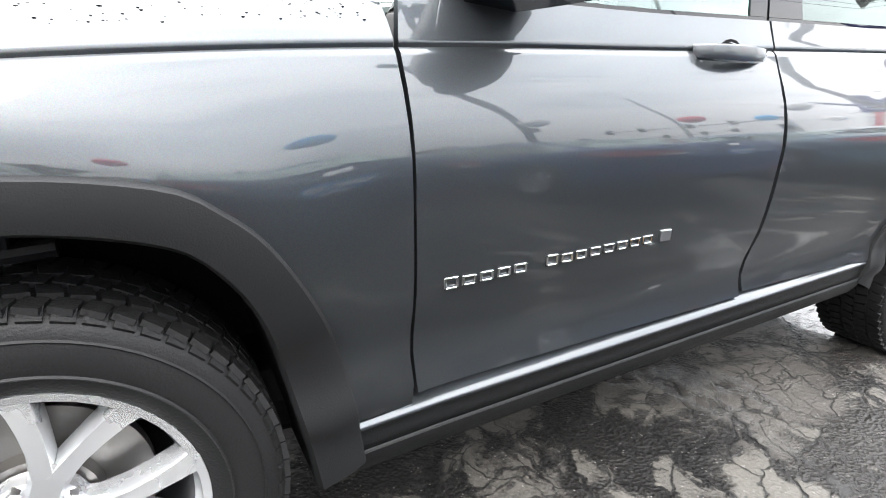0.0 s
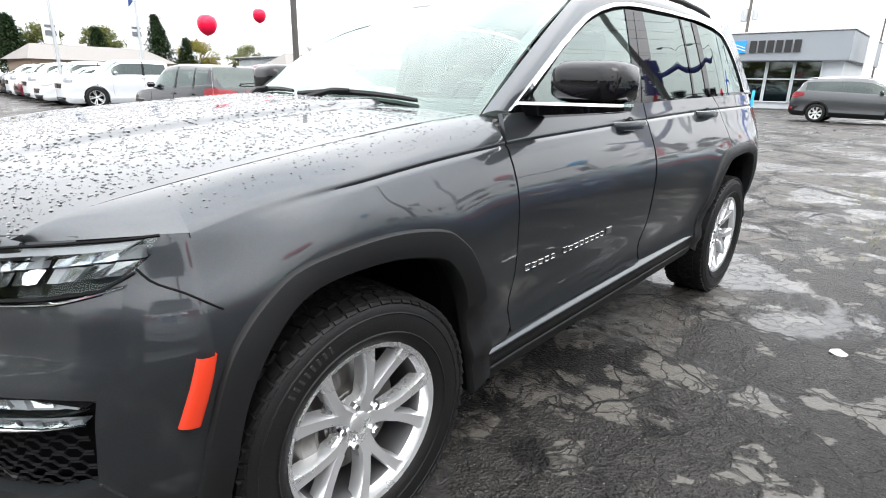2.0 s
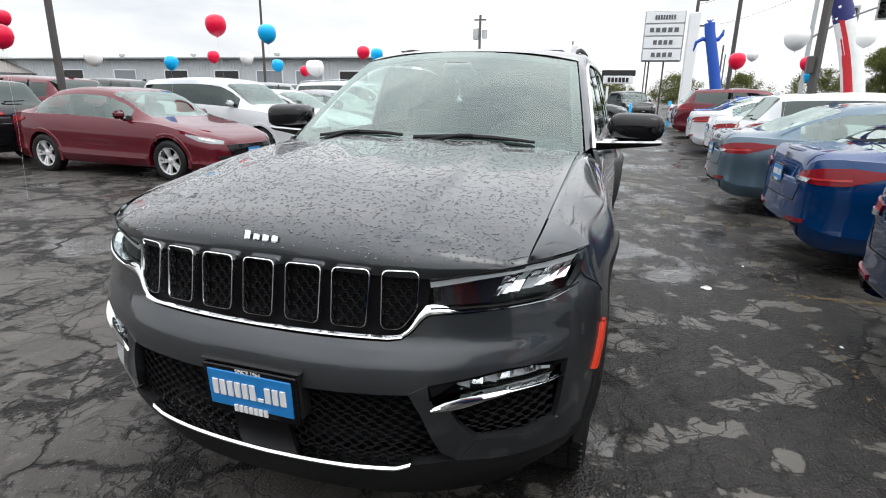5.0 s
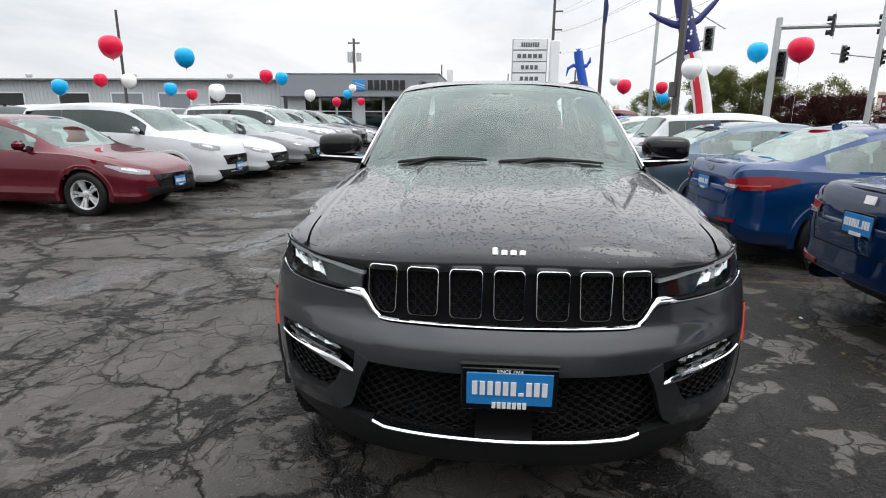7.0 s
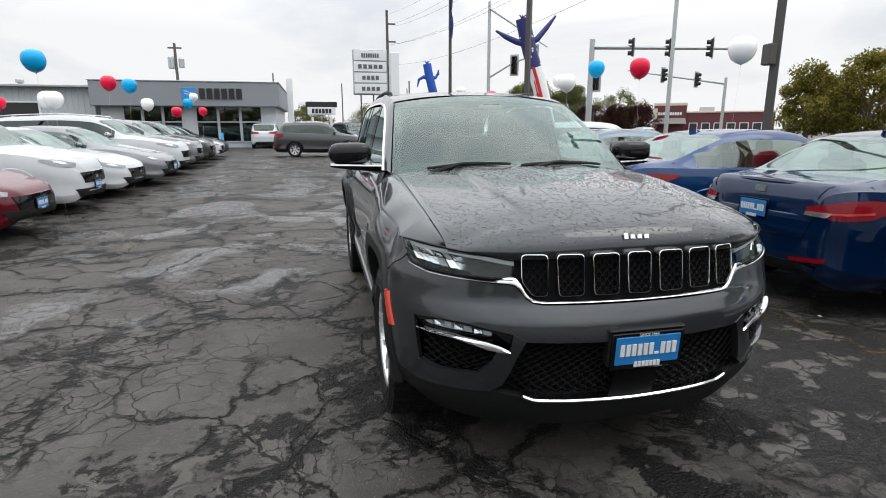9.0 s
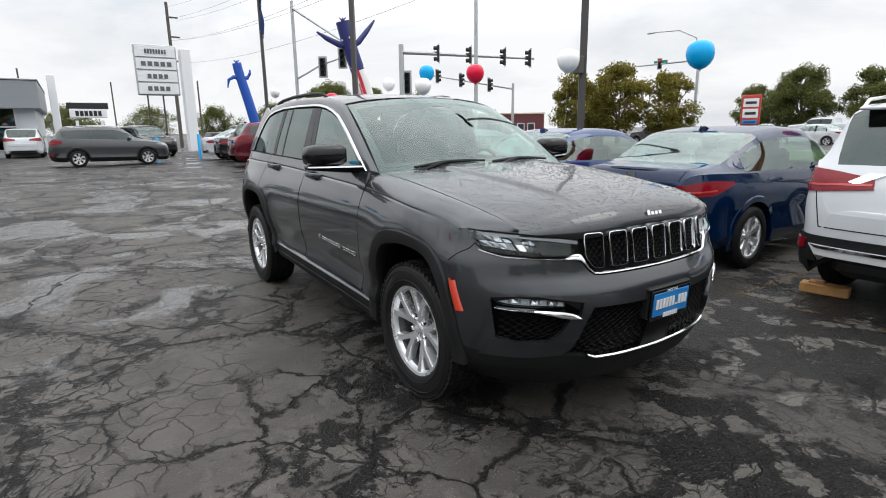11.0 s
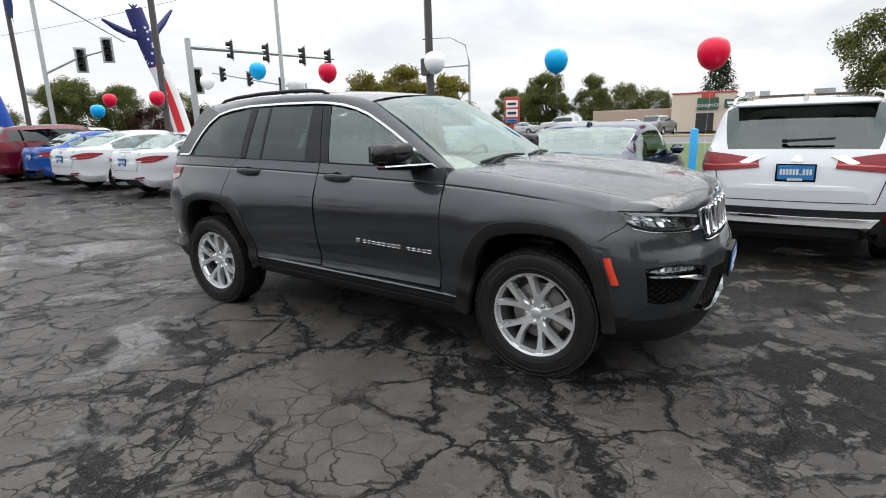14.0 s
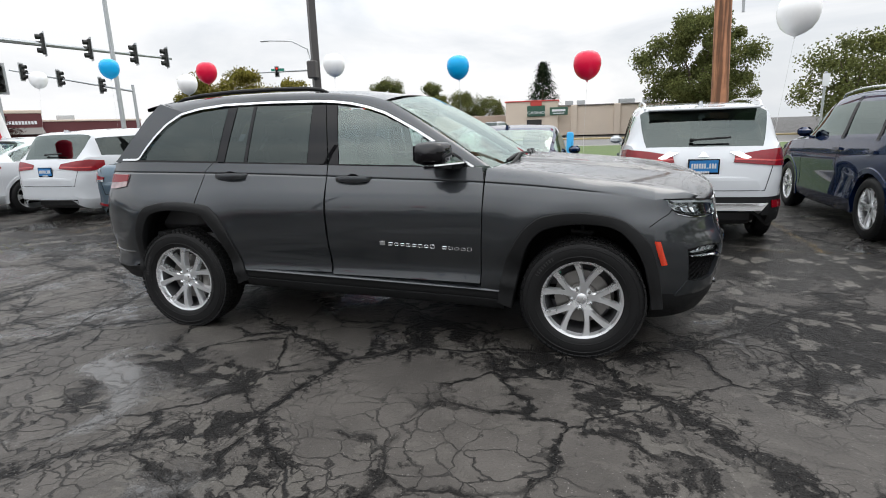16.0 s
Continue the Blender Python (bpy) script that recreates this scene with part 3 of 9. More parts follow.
        for hx in (mx + 0.95, mx + 1.85):
            if hx < s["ra"] + 0.2 or shape != "sedan":
                lay("door_handle", "handle", [(hx, zh), (hx + 0.2, zh + 0.005)], [(hx, zh + 0.03), (hx + 0.2, zh + 0.035)], "y", sd, colour, lift=0.03, thick=0.03, nu=4, nv=3)
        lay("door_gap", "gapB", [(mx + 1.08, 0.34), (mx + 1.05, zh + 0.07)], [(mx + 1.088, 0.34), (mx + 1.058, zh + 0.07)], "y", sd, M_BLACK, lift=0.002, thick=0.003, nu=8, nv=2)
        lay("door_gap", "gapA", [(mx - 0.14, 0.4), (mx - 0.16, zh + 0.07)], [(mx - 0.132, 0.4), (mx - 0.152, zh + 0.07)], "y", sd, M_BLACK, lift=0.002, thick=0.003, nu=8, nv=2)
        # window pillars
        bx = mx + 1.02
        zb, zt = s["belt"][4][1] + 0.01, sp(*s["top"])(bx) - 0.08
        lay("pillar", "pillar", [(bx, zb), (bx + 0.05, zt)], [(bx + 0.09, zb), (bx + 0.12, zt)], "y", sd, M_GLOSSB, lift=0.006, nu=5, nv=3)
        if shape != "pickup":
            cx = s["ra"] - 0.12 if shape == "sedan" else s["ra"] - 0.05
            zt = sp(*s["top"])(cx) - 0.08
            lay("pillar", "pillarc", [(cx, zb), (cx - 0.03, zt)], [(cx + 0.07, zb), (cx + 0.02, zt)], "y", sd, M_GLOSSB, lift=0.006, nu=5, nv=3)
        if shape == "sedan":
            tz = sp(*s["top"])
            lay("rear_pillar", "cpillar", [(3.66, 0.95), (3.52, 1.08), (3.30, tz(3.30) - 0.085)], [(3.92, 0.97), (3.80, 1.06), (3.56, tz(3.56) - 0.075)], "y", sd, colour, lift=0.008, nu=14, nv=6)
            lay("front_pillar", "apillar", [(1.52, 0.935), (1.75, tz(1.75) - 0.11), (2.06, tz(2.06) - 0.07)], [(1.72, 0.935), (1.90, tz(1.90) - 0.14), (2.24, tz(2.24) - 0.085)], "y", sd, colour, lift=0.008, nu=14, nv=4)
        if rails:
            rx = np.linspace(s["cabin"][1] + 0.15, s["cabin"][2] - 0.1, 9)
            tz = sp(*s["top"])
            kk = (shape, "rail")
            if kk not in CARMESH:
                pts = [(rx[0] - 0.06, W * 0.68, tz(rx[0]) - 0.02)] + [(x, W * 0.68, tz(x) + 0.03) for x in rx] + [(rx[-1] + 0.08, W * 0.68, tz(rx[-1]) - 0.03)]
                CARMESH[kk] = Sh().tube(pts, 0.014, 8).mesh("roof_rail", M_SATIN)
            r = child("roof_rail", CARMESH[kk], car)
            if sd < 0:
                r.scale = (1, -1, 1)
        # rolled lips round the wheel openings
        for ax in (s["fa"], s["ra"]):
            kk = (shape, "lip", ax, (clad or colour).name)
            if kk not in CARMESH:
                ra = R + 0.055
                rows = [[], [], [], []]
                for th in np.linspace(radians(-14), radians(194), 34):
                    c, z1 = math.cos(th), math.sin(th)
                    hit, _, _, _ = bvh.ray_cast(Vector((ax + c * (ra + 0.05), 9, max(R + z1 * (ra + 0.05), 0.30))), Vector((0, -1, 0)))
                    y = hit.y if hit else W - 0.03
                    for r_, (q, o) in enumerate(((ra + 0.055, -0.004), (ra + 0.040, 0.009), (ra - 0.012, 0.010), (ra - 0.014, -0.13))):
                        rows[r_].append((ax + c * q, y + o, R + z1 * q))
                CARMESH[kk] = Sh().grid(rows).mesh("arch_lip", clad or colour)
            lp = child("arch_lip", CARMESH[kk], car)
            if sd < 0:
                lp.scale = (1, -1, 1)
    # boot lid joints, lip and reflectors
    line = lambda nm, a, b_, material=M_BLACK, w=0.007: lay("panel_gap", nm, [a, b_], [(a[0] + w, a[1] + 0.001), (b_[0] + w, b_[1] + 0.001)] if abs(a[1] - b_[1]) > abs(a[0] - b_[0]) else [(a[0], a[1] + w), (b_[0], b_[1] + w)], "x", 1, material, lift=0.003, thick=0.004, nu=12, nv=2)
    if shape == "sedan":
        line("boot_low", (-0.50, 0.615), (0.50, 0.615))
        for sd in (-1, 1):
            line("boot_side%d" % sd, (sd * 0.50, 0.615), (sd * 0.56, 0.78))
            line("boot_top%d" % sd, (sd * 0.56, 0.93), (sd * 0.60, 1.03))
            lay("rear_reflector", "reflector%d" % sd, [(sd * 0.42, 0.435), (sd * 0.68, 0.455)], [(sd * 0.42, 0.465), (sd * 0.68, 0.490)], "x", 1, M_RED, lift=0.012, nu=6, nv=3)
            lay("reverse_lamp", "reverse%d" % sd, [(sd * 0.50, 0.805), (sd * 0.66, 0.80)], [(sd * 0.50, 0.835), (sd * 0.68, 0.835)], "x", 1, M_LAMPW, lift=0.021, nu=6, nv=3)
        lay("badge", "rear_badge", [(-0.055, 0.935), (0.055, 0.935)], [(-0.055, 0.99), (0.055, 0.99)], "x", 1, M_CHROME, lift=0.014, nu=4, nv=3)
        kk = (shape, "lid_lip", colour.name)
        if kk not in CARMESH:
            tz = sp(*s["top"])
            ys_ = np.linspace(-0.62, 0.62, 15)
            CARMESH[kk] = Sh().grid([[(L - dx - 0.10 * abs(y / 0.62) ** 2.2, y, tz(L - dx) + dz - 0.035 * abs(y / 0.62) ** 3) for y in ys_] for dx, dz in ((0.22, 0.0), (0.12, 0.012), (0.055, 0.022), (0.045, 0.016), (0.06, -0.02))]).mesh("lid_lip", colour)
        child("boot_lip", CARMESH[kk], car)
    elif shape == "hatch_suv":
        line("gate_low", (-0.62, 0.665), (0.62, 0.665))
        for sd in (-1, 1):
            line("gate_side%d" % sd, (sd * 0.62, 0.665), (sd * 0.70, 0.97))
        child("rear_wiper", Sh().box((0, 0, 0), (0.03, 0.05, 0.04), None, 0.01).box((0.012, 0.2, 0.012), (0.018, 0.40, 0.022), Matrix.Rotation(radians(3), 3, "X"), 0.006).mesh("rear_wiper", M_CLAD), car, "", Matrix.Translation((4.47, -0.12, 1.22)))
    # grille and bumper mouth at the nose
    zg = s["top"][0][1] + 0.06
    lay("grille", "grille", [(-0.46, zg - 0.25), (0.46, zg - 0.25)], [(-0.54, zg - 0.07), (0.54, zg - 0.07)], "x", -1, M_GLOSSB, lift=0.01, nu=16)
    lay("air_intake", "intake", [(-0.60, 0.29), (0.60, 0.29)], [(-0.68, 0.42), (0.68, 0.42)], "x", -1, M_CLAD, lift=0.01, nu=18)
    lay("badge", "badge", [(-0.06, zg - 0.18), (0.06, zg - 0.18)], [(-0.06, zg - 0.14), (0.06, zg - 0.14)], "x", -1, M_CHROME, lift=0.018, nu=4, nv=2)
    if clad:
        lay("bumper_cladding", "rearclad", [(-0.80, 0.33), (0.80, 0.33)], [(-0.86, 0.60), (0.86, 0.60)], "x", 1, clad, lift=0.014, nu=24)
        lay("skid_plate", "skid", [(-0.55, 0.38), (0.55, 0.38)], [(-0.66, 0.53), (0.66, 0.53)], "x", 1, M_SILVERP, lift=0.03, nu=16)
        lay("skid_trim", "skidtrim", [(-0.60, 0.505), (0.60, 0.505)], [(-0.64, 0.528), (0.64, 0.528)], "x", 1, M_CHROME, lift=0.040, nu=16)
        for sd in (-1, 1):
            lay("rear_reflector", "reflector%d" % sd, [(sd * 0.70, 0.48), (sd * 0.80, 0.48)], [(sd * 0.69, 0.56), (sd * 0.80, 0.56)], "x", 1, M_RED, lift=0.03, nu=5, nv=3)
            lay("tailgate_trim", "gatetrim%d" % sd, [(sd * 0.26, 1.075), (sd * 0.42, 1.0)], [(sd * 0.36, 1.085), (sd * 0.48, 1.02)], "x", 1, M_CHROME, lift=0.014, nu=6, nv=3)
        lay("badge", "suvbadge", [(-0.05, 1.03), (0.05, 1.03)], [(-0.012, 1.08), (0.012, 1.08)], "x", 1, M_CHROME, lift=0.012, nu=4, nv=3)
    else:
        lay("rear_diffuser", "diffuser", [(-0.60, 0.33), (0.60, 0.33)], [(-0.64, 0.43), (0.64, 0.43)], "x", 1, M_CLAD, lift=0.01)
    if antenna and shape != "pickup":
        zt = sp(*s["top"])
        ax = s["cabin"][2] - 0.12
        child("antenna", Sh().grid([[(ax - 0.09, -0.025, zt(ax - 0.09)), (ax - 0.09, 0.025, zt(ax - 0.09))], [(ax, -0.012, zt(ax) + 0.05), (ax, 0.012, zt(ax) + 0.05)], [(ax + 0.05, -0.012, zt(ax) + 0.05), (ax + 0.05, 0.012, zt(ax) + 0.05)], [(ax + 0.06, -0.025, zt(ax + 0.06)), (ax + 0.06, 0.025, zt(ax + 0.06))]]).box((ax + 0.02, 0, zt(ax) + 0.01), (0.1, 0.03, 0.06), None, 0.01).mesh("antenna", colour), car)
    if spoiler:
        zt = sp(*s["top"])
        x0 = s["cabin"][2]
        child("spoiler", Sh().box((x0 + 0.05, 0, zt(x0) + 0.005), (0.22, W * 1.28, 0.03), Matrix.Rotation(radians(6), 3, "Y"), 0.01).mesh("spoiler", colour), car)
    if "rear" in plate:
        z = 0.80 if shape == "sedan" else 0.92
        if name == "white_suv":
            z = 0.93
        hit, nrm, _, _ = bvh.ray_cast(Vector((14, 0, z)), Vector((-1, 0, 0)))
        dealer_plate(car, Matrix.Translation((hit.x + 0.012, 0, z)) @ Matrix(((0, 0, 1, 0), (1, 0, 0, 0), (0, 1, 0, 0), (0, 0, 0, 1))))
    if "front" in plate:
        hit, nrm, _, _ = bvh.ray_cast(Vector((-9, 0, 0.46)), Vector((1, 0, 0)))
        dealer_plate(car, Matrix.Translation((hit.x - 0.012, 0, 0.46)) @ Matrix(((0, 0, -1, 0), (-1, 0, 0, 0), (0, 1, 0, 0), (0, 0, 0, 1))))
    return car


# ---------------------------------------------------------------- ground
def step(a, b, v):
    t = min(1, max(0, (v - a) / (b - a)))
    return t * t * (3 - 2 * t)


def gz(x, y):
    """Height of the lot: it rises a little away from the parked car."""
    return 0.20 * step(5, 22, x) + 0.05 * step(3, 6, y) * (1 - step(5, 22, x))


def asphalt():
    m = bpy.data.materials.new("wet_cracked_asphalt")
    m.use_nodes = True
    n, l = m.node_tree.nodes, m.node_tree.links
    b = n["Principled BSDF"]
    co = n.new("ShaderNodeTexCoord")

    def tex(kind, scale, src=None, **k):
        t = n.new(kind)
        t.inputs["Scale"].default_value = scale
        for key, v in k.items():
            if key == "feature":
                t.feature = v
            else:
                t.inputs[key].default_value = v
        l.new(src or co.outputs["Object"], t.inputs["Vector"])
        return t

    def math2(op, a, c, clamp=False):
        t = n.new("ShaderNodeMath")
        t.operation = op
        t.use_clamp = clamp
        for i, v in enumerate((a, c)):
            if isinstance(v, (int, float)):
                t.inputs[i].default_value = v
            else:
                l.new(v, t.inputs[i])
        return t.outputs[0]

    def ramp(v, lo, hi, a=0.0, c=1.0):
        t = n.new("ShaderNodeMapRange")
        t.interpolation_type = "SMOOTHSTEP"
        t.inputs["From Min"].default_value, t.inputs["From Max"].default_value = lo, hi
        t.inputs["To Min"].default_value, t.inputs["To Max"].default_value = a, c
        l.new(v, t.inputs["Value"])
        return t.outputs["Result"]

    def blend(f, a, c, kind="MIX"):
        t = n.new("ShaderNodeMix")
        t.data_type = "RGBA"
        t.blend_type = kind
        if isinstance(f, (int, float)):
            t.inputs["Factor"].default_value = f
        else:
            l.new(f, t.inputs["Factor"])
        for key, v in (("A", a), ("B", c)):
            if isinstance(v, tuple):
                t.inputs[key].default_value = rgba(v)
            else:
                l.new(v, t.inputs[key])
        return t.outputs["Result"]

    # bent coordinates, so that cracks wander and fray
    def shove(src, scale, amount, detail=3.0):
        t = tex("ShaderNodeTexNoise", scale, None, Detail=detail, Roughness=0.6)
        v = n.new("ShaderNodeVectorMath")
        v.operation = "MULTIPLY_ADD"
        l.new(t.outputs["Color"], v.inputs[0])
        v.inputs[1].default_value = (amount, amount, 0.0)
        l.new(src, v.inputs[2])
        return v.outputs["Vector"]

    bent = shove(shove(shove(co.outputs["Object"], 0.9, 0.55), 4.5, 0.17), 24.0, 0.045, 6.0)
    edge = dict(feature="DISTANCE_TO_EDGE", Randomness=1.0)
    big = tex("ShaderNodeTexVoronoi", 0.55, bent, **edge).outputs["Distance"]
    mid = tex("ShaderNodeTexVoronoi", 1.7, bent, **edge).outputs["Distance"]
    small = tex("ShaderNodeTexVoronoi", 6.0, bent, **edge).outputs["Distance"]
    zone = tex("ShaderNodeTexNoise", 0.33, Detail=3.0).outputs["Fac"]
    zone2 = tex("ShaderNodeTexNoise", 0.9, Detail=4.0).outputs["Fac"]
    swell = tex("ShaderNodeTexNoise", 1.9, Detail=5.0, Roughness=0.6).outputs["Fac"]
    grit = tex("ShaderNodeTexVoronoi", 130.0)
    pebble = tex("ShaderNodeTexVoronoi", 85.0)
    fine = tex("ShaderNodeTexNoise", 120.0, Detail=5.0, Roughness=0.7).outputs["Fac"]
    dull = tex("ShaderNodeTexNoise", 2.6, Detail=7.0, Roughness=0.6).outputs["Fac"]
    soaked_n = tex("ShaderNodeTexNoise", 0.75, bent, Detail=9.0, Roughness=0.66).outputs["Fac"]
    flake_n = tex("ShaderNodeTexNoise", 4.2, bent, Detail=6.0, Roughness=0.6).outputs["Fac"]
    film_n = tex("ShaderNodeTexNoise", 0.85, None, Detail=4.0, Roughness=0.52, Distortion=0.6).outputs["Fac"]
    in_mid = ramp(zone2, 0.40, 0.50)
    in_small = ramp(zone, 0.45, 0.54)
    c_big = ramp(big, 0.003, 0.009, 1.0, 0.0)
    c_mid = math2("MULTIPLY", ramp(mid, 0.006, 0.018, 1.0, 0.0), in_mid)
    c_small = math2("MULTIPLY", ramp(small, 0.010, 0.030, 1.0, 0.0), in_small)
    fray = math2("MULTIPLY", ramp(tex("ShaderNodeTexVoronoi", 11.0, bent, **edge).outputs["Distance"], 0.010, 0.040, 1.0, 0.0), ramp(math2("ADD", big, ramp(dull, 0.3, 0.7, 0.08, -0.08)), 0.02, 0.14, 1.0, 0.0))
    crack = math2("MAXIMUM", c_big, math2("MAXIMUM", c_mid, math2("MULTIPLY", math2("MAXIMUM", c_small, fray), 0.85)))
    # water held along the cracks, wider here and there
    torn = tex("ShaderNodeTexNoise", 13.0, None, Detail=8.0, Roughness=0.72).outputs["Fac"]
    ragged = ramp(torn, 0.30, 0.70, -0.045, 0.045)
    w_big = math2("ADD", math2("SUBTRACT", big, ramp(swell, 0.46, 0.72, 0.0, 0.085)), ragged)
    w_mid = math2("ADD", math2("SUBTRACT", mid, ramp(swell, 0.50, 0.74, 0.0, 0.095)), ragged)
    seep = math2("MAXIMUM", ramp(w_big, 0.0, 0.020, 1.0, 0.0), math2("MULTIPLY", ramp(w_mid, 0.0, 0.035, 1.0, 0.0), in_mid))
    place = n.new("ShaderNodeSeparateXYZ")
    l.new(co.outputs["Object"], place.inputs["Vector"])
    # more soaked patches towards -x, partly to darken the shade before the car
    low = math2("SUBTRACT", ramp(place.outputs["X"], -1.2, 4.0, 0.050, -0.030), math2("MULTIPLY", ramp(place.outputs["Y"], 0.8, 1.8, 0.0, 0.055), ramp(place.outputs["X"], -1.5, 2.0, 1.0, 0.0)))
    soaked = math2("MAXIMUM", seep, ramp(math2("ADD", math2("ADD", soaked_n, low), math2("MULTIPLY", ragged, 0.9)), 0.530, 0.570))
    film = math2("MULTIPLY", ramp(math2("ADD", film_n, math2("ADD", math2("MULTIPLY", ragged, 0.6), ramp(place.outputs["X"], -0.5, 3.5, -0.07, 0.012))), 0.540, 0.610), math2("SUBTRACT", 1.0, c_big))
    soaked = math2("MULTIPLY", soaked, ramp(film, 0.0, 1.0, 1.0, 0.3))
    crack = math2("MULTIPLY", crack, ramp(film, 0.0, 1.0, 1.0, 0.35))
    remains = tex("ShaderNodeTexNoise", 3.4, None, Detail=3.0, Roughness=0.5, Distortion=0.3).outputs["Fac"]
    coarse = ramp(math2("ADD", place.outputs["Y"], ramp(swell, 0.3, 0.7, -0.5, 0.5)), -0.75, -1.05)
    coarse = math2("MULTIPLY", coarse, ramp(place.outputs["Y"], -2.9, -2.5))
    flake = math2("MAXIMUM", math2("MULTIPLY", math2("MULTIPLY", ramp(flake_n, 0.545, 0.562), ramp(soaked_n, 0.42, 0.52)), math2("SUBTRACT", 1.0, coarse)), math2("MULTIPLY", coarse, ramp(math2("ADD", remains, math2("MULTIPLY", ragged, 0.55)), 0.555, 0.575)))
    soaked = math2("ADD", math2("MULTIPLY", soaked, math2("SUBTRACT", 1.0, coarse)), math2("MULTIPLY", coarse, 0.76))
    soaked = math2("MULTIPLY", soaked, math2("SUBTRACT", 1.0, math2("MULTIPLY", flake, 0.75)))
    crack = math2("MULTIPLY", crack, math2("SUBTRACT", 1.0, math2("MULTIPLY", math2("MULTIPLY", coarse, math2("SUBTRACT", 1.0, flake)), 0.45)))
    base = blend(ramp(dull, 0.32, 0.68), (0.054, 0.0490, 0.0440), (0.088, 0.0805, 0.0725))
    # shade before the bumper, put into the base colour as a darker area
    bumper_shade = math2("MULTIPLY", ramp(place.outputs["X"], 0.2, -1.0), ramp(place.outputs["Y"], 1.9, 0.9))
    base = blend(math2("MULTIPLY", bumper_shade, 0.40), base, (0.014, 0.0132, 0.0125))
    base = blend(ramp(fine, 0.30, 0.72), blend(0.45, base, (0.018, 0.017, 0.016)), base)
    col = blend(math2("MULTIPLY", soaked, 0.90), base, (0.0050, 0.0048, 0.0048))
    col = blend(math2("MULTIPLY", flake, ramp(coarse, 0.0, 1.0, 0.55, 0.85)), col, (0.090, 0.084, 0.074))
    col = blend(math2("MULTIPLY", film, 0.45), col, (0.030, 0.030, 0.030))
    col = blend(crack, col, (0.006, 0.0057, 0.0055))
    sep = n.new("ShaderNodeSeparateXYZ")
    l.new(grit.outputs["Color"], sep.inputs["Vector"])
    speck = math2("MULTIPLY", ramp(sep.outputs["X"], 0.955, 0.965), ramp(grit.outputs["Distance"], 0.22, 0.42, 1.0, 0.0))
    col = blend(math2("MULTIPLY", speck, 0.7), col, (0.24, 0.23, 0.215))
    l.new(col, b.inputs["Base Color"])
    rough = math2("SUBTRACT", ramp(fine, 0.3, 0.7, 0.50, 0.68), math2("MULTIPLY", coarse, 0.10))
    rough = math2("SUBTRACT", rough, math2("MULTIPLY", soaked, 0.10))
    rough = math2("SUBTRACT", rough, math2("MULTIPLY", film, 0.40), True)
    l.new(rough, b.inputs["Roughness"])
    gloss = math2("ADD", ramp(film, 0.0, 1.0, 0.0, 0.22), math2("ADD", ramp(soaked, 0.0, 1.0, 0.24, 0.13), math2("MULTIPLY", coarse, 0.06)))
    l.new(gloss, b.inputs["Specular IOR Level"])
    b.inputs["Specular IOR Level"].default_value = 0.30
    h = math2("ADD", math2("MULTIPLY", pebble.outputs["Distance"], 0.28), math2("MULTIPLY", fine, 0.42))
    h = math2("ADD", h, math2("MULTIPLY", math2("MULTIPLY", pebble.outputs["Distance"], math2("MAXIMUM", soaked, coarse)), 0.75))
    h = math2("MULTIPLY", h, ramp(film, 0.0, 1.0, 1.0, 0.05))
    h = math2("MULTIPLY", h, ramp(math2("MULTIPLY", flake, coarse), 0.0, 1.0, 1.0, 0.25))
    h = math2("ADD", h, math2("MULTIPLY", flake, 0.30))
    h = math2("SUBTRACT", h, math2("MULTIPLY", soaked, 0.10))
    h = math2("SUBTRACT", h, math2("MULTIPLY", crack, 1.3))
    bp = n.new("ShaderNodeBump")
    bp.inputs["Strength"].default_value = 0.8
    bp.inputs["Distance"].default_value = 0.009
    l.new(h, bp.inputs["Height"])
    l.new(bp.outputs["Normal"], b.inputs["Normal"])
    return m


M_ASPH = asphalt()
M_GRASS = mat("mown_grass", (0.062, 0.100, 0.020), rough=0.85, var=0.35, scale=0.8, bump=0.6, bscale=40)
M_TAN = mat("dry_verge", (0.30, 0.24, 0.13), rough=0.9, var=0.3, scale=1.5)
M_ROAD = mat("street_asphalt", (0.11, 0.108, 0.105), rough=0.7, var=0.2, scale=0.6, bump=0.2)
M_CONC = mat("kerb_concrete", (0.34, 0.33, 0.31), rough=0.8, var=0.2, scale=3.0, bump=0.3)
M_YLINE = mat("worn_yellow_paint", (0.105, 0.072, 0.030), rough=0.7, var=0.5, scale=9.0)

xs = sorted(set([-900, -400, -150, -70, -40, -25] + list(range(-16, 46, 2)) + [50, 60, 80, 120, 220, 500, 1200]))
ys = sorted(set([-1000, -400, -200, -120, -80, -50, -30] + list(range(-20, 34, 2)) + [40, 60, 90, 150, 300, 900]))
gv = [[(x, y, gz(x, y) if abs(x) < 200 else 0.2 * (x > 0)) for y in ys] for x in xs]
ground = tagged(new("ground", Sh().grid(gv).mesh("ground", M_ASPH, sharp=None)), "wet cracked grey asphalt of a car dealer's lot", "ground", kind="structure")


def slab(name, x0, x1, y0, y1, z0, z1, material, label, cat):
    sh = Sh().box(((x0 + x1) / 2, (y0 + y1) / 2, (z0 + z1) / 2), (x1 - x0, y1 - y0, z1 - z0), None, min(0.02, (z1 - z0) / 3))
    return tagged(new(name, sh.mesh(name, material, smooth=False)), label, cat, kind="structure")


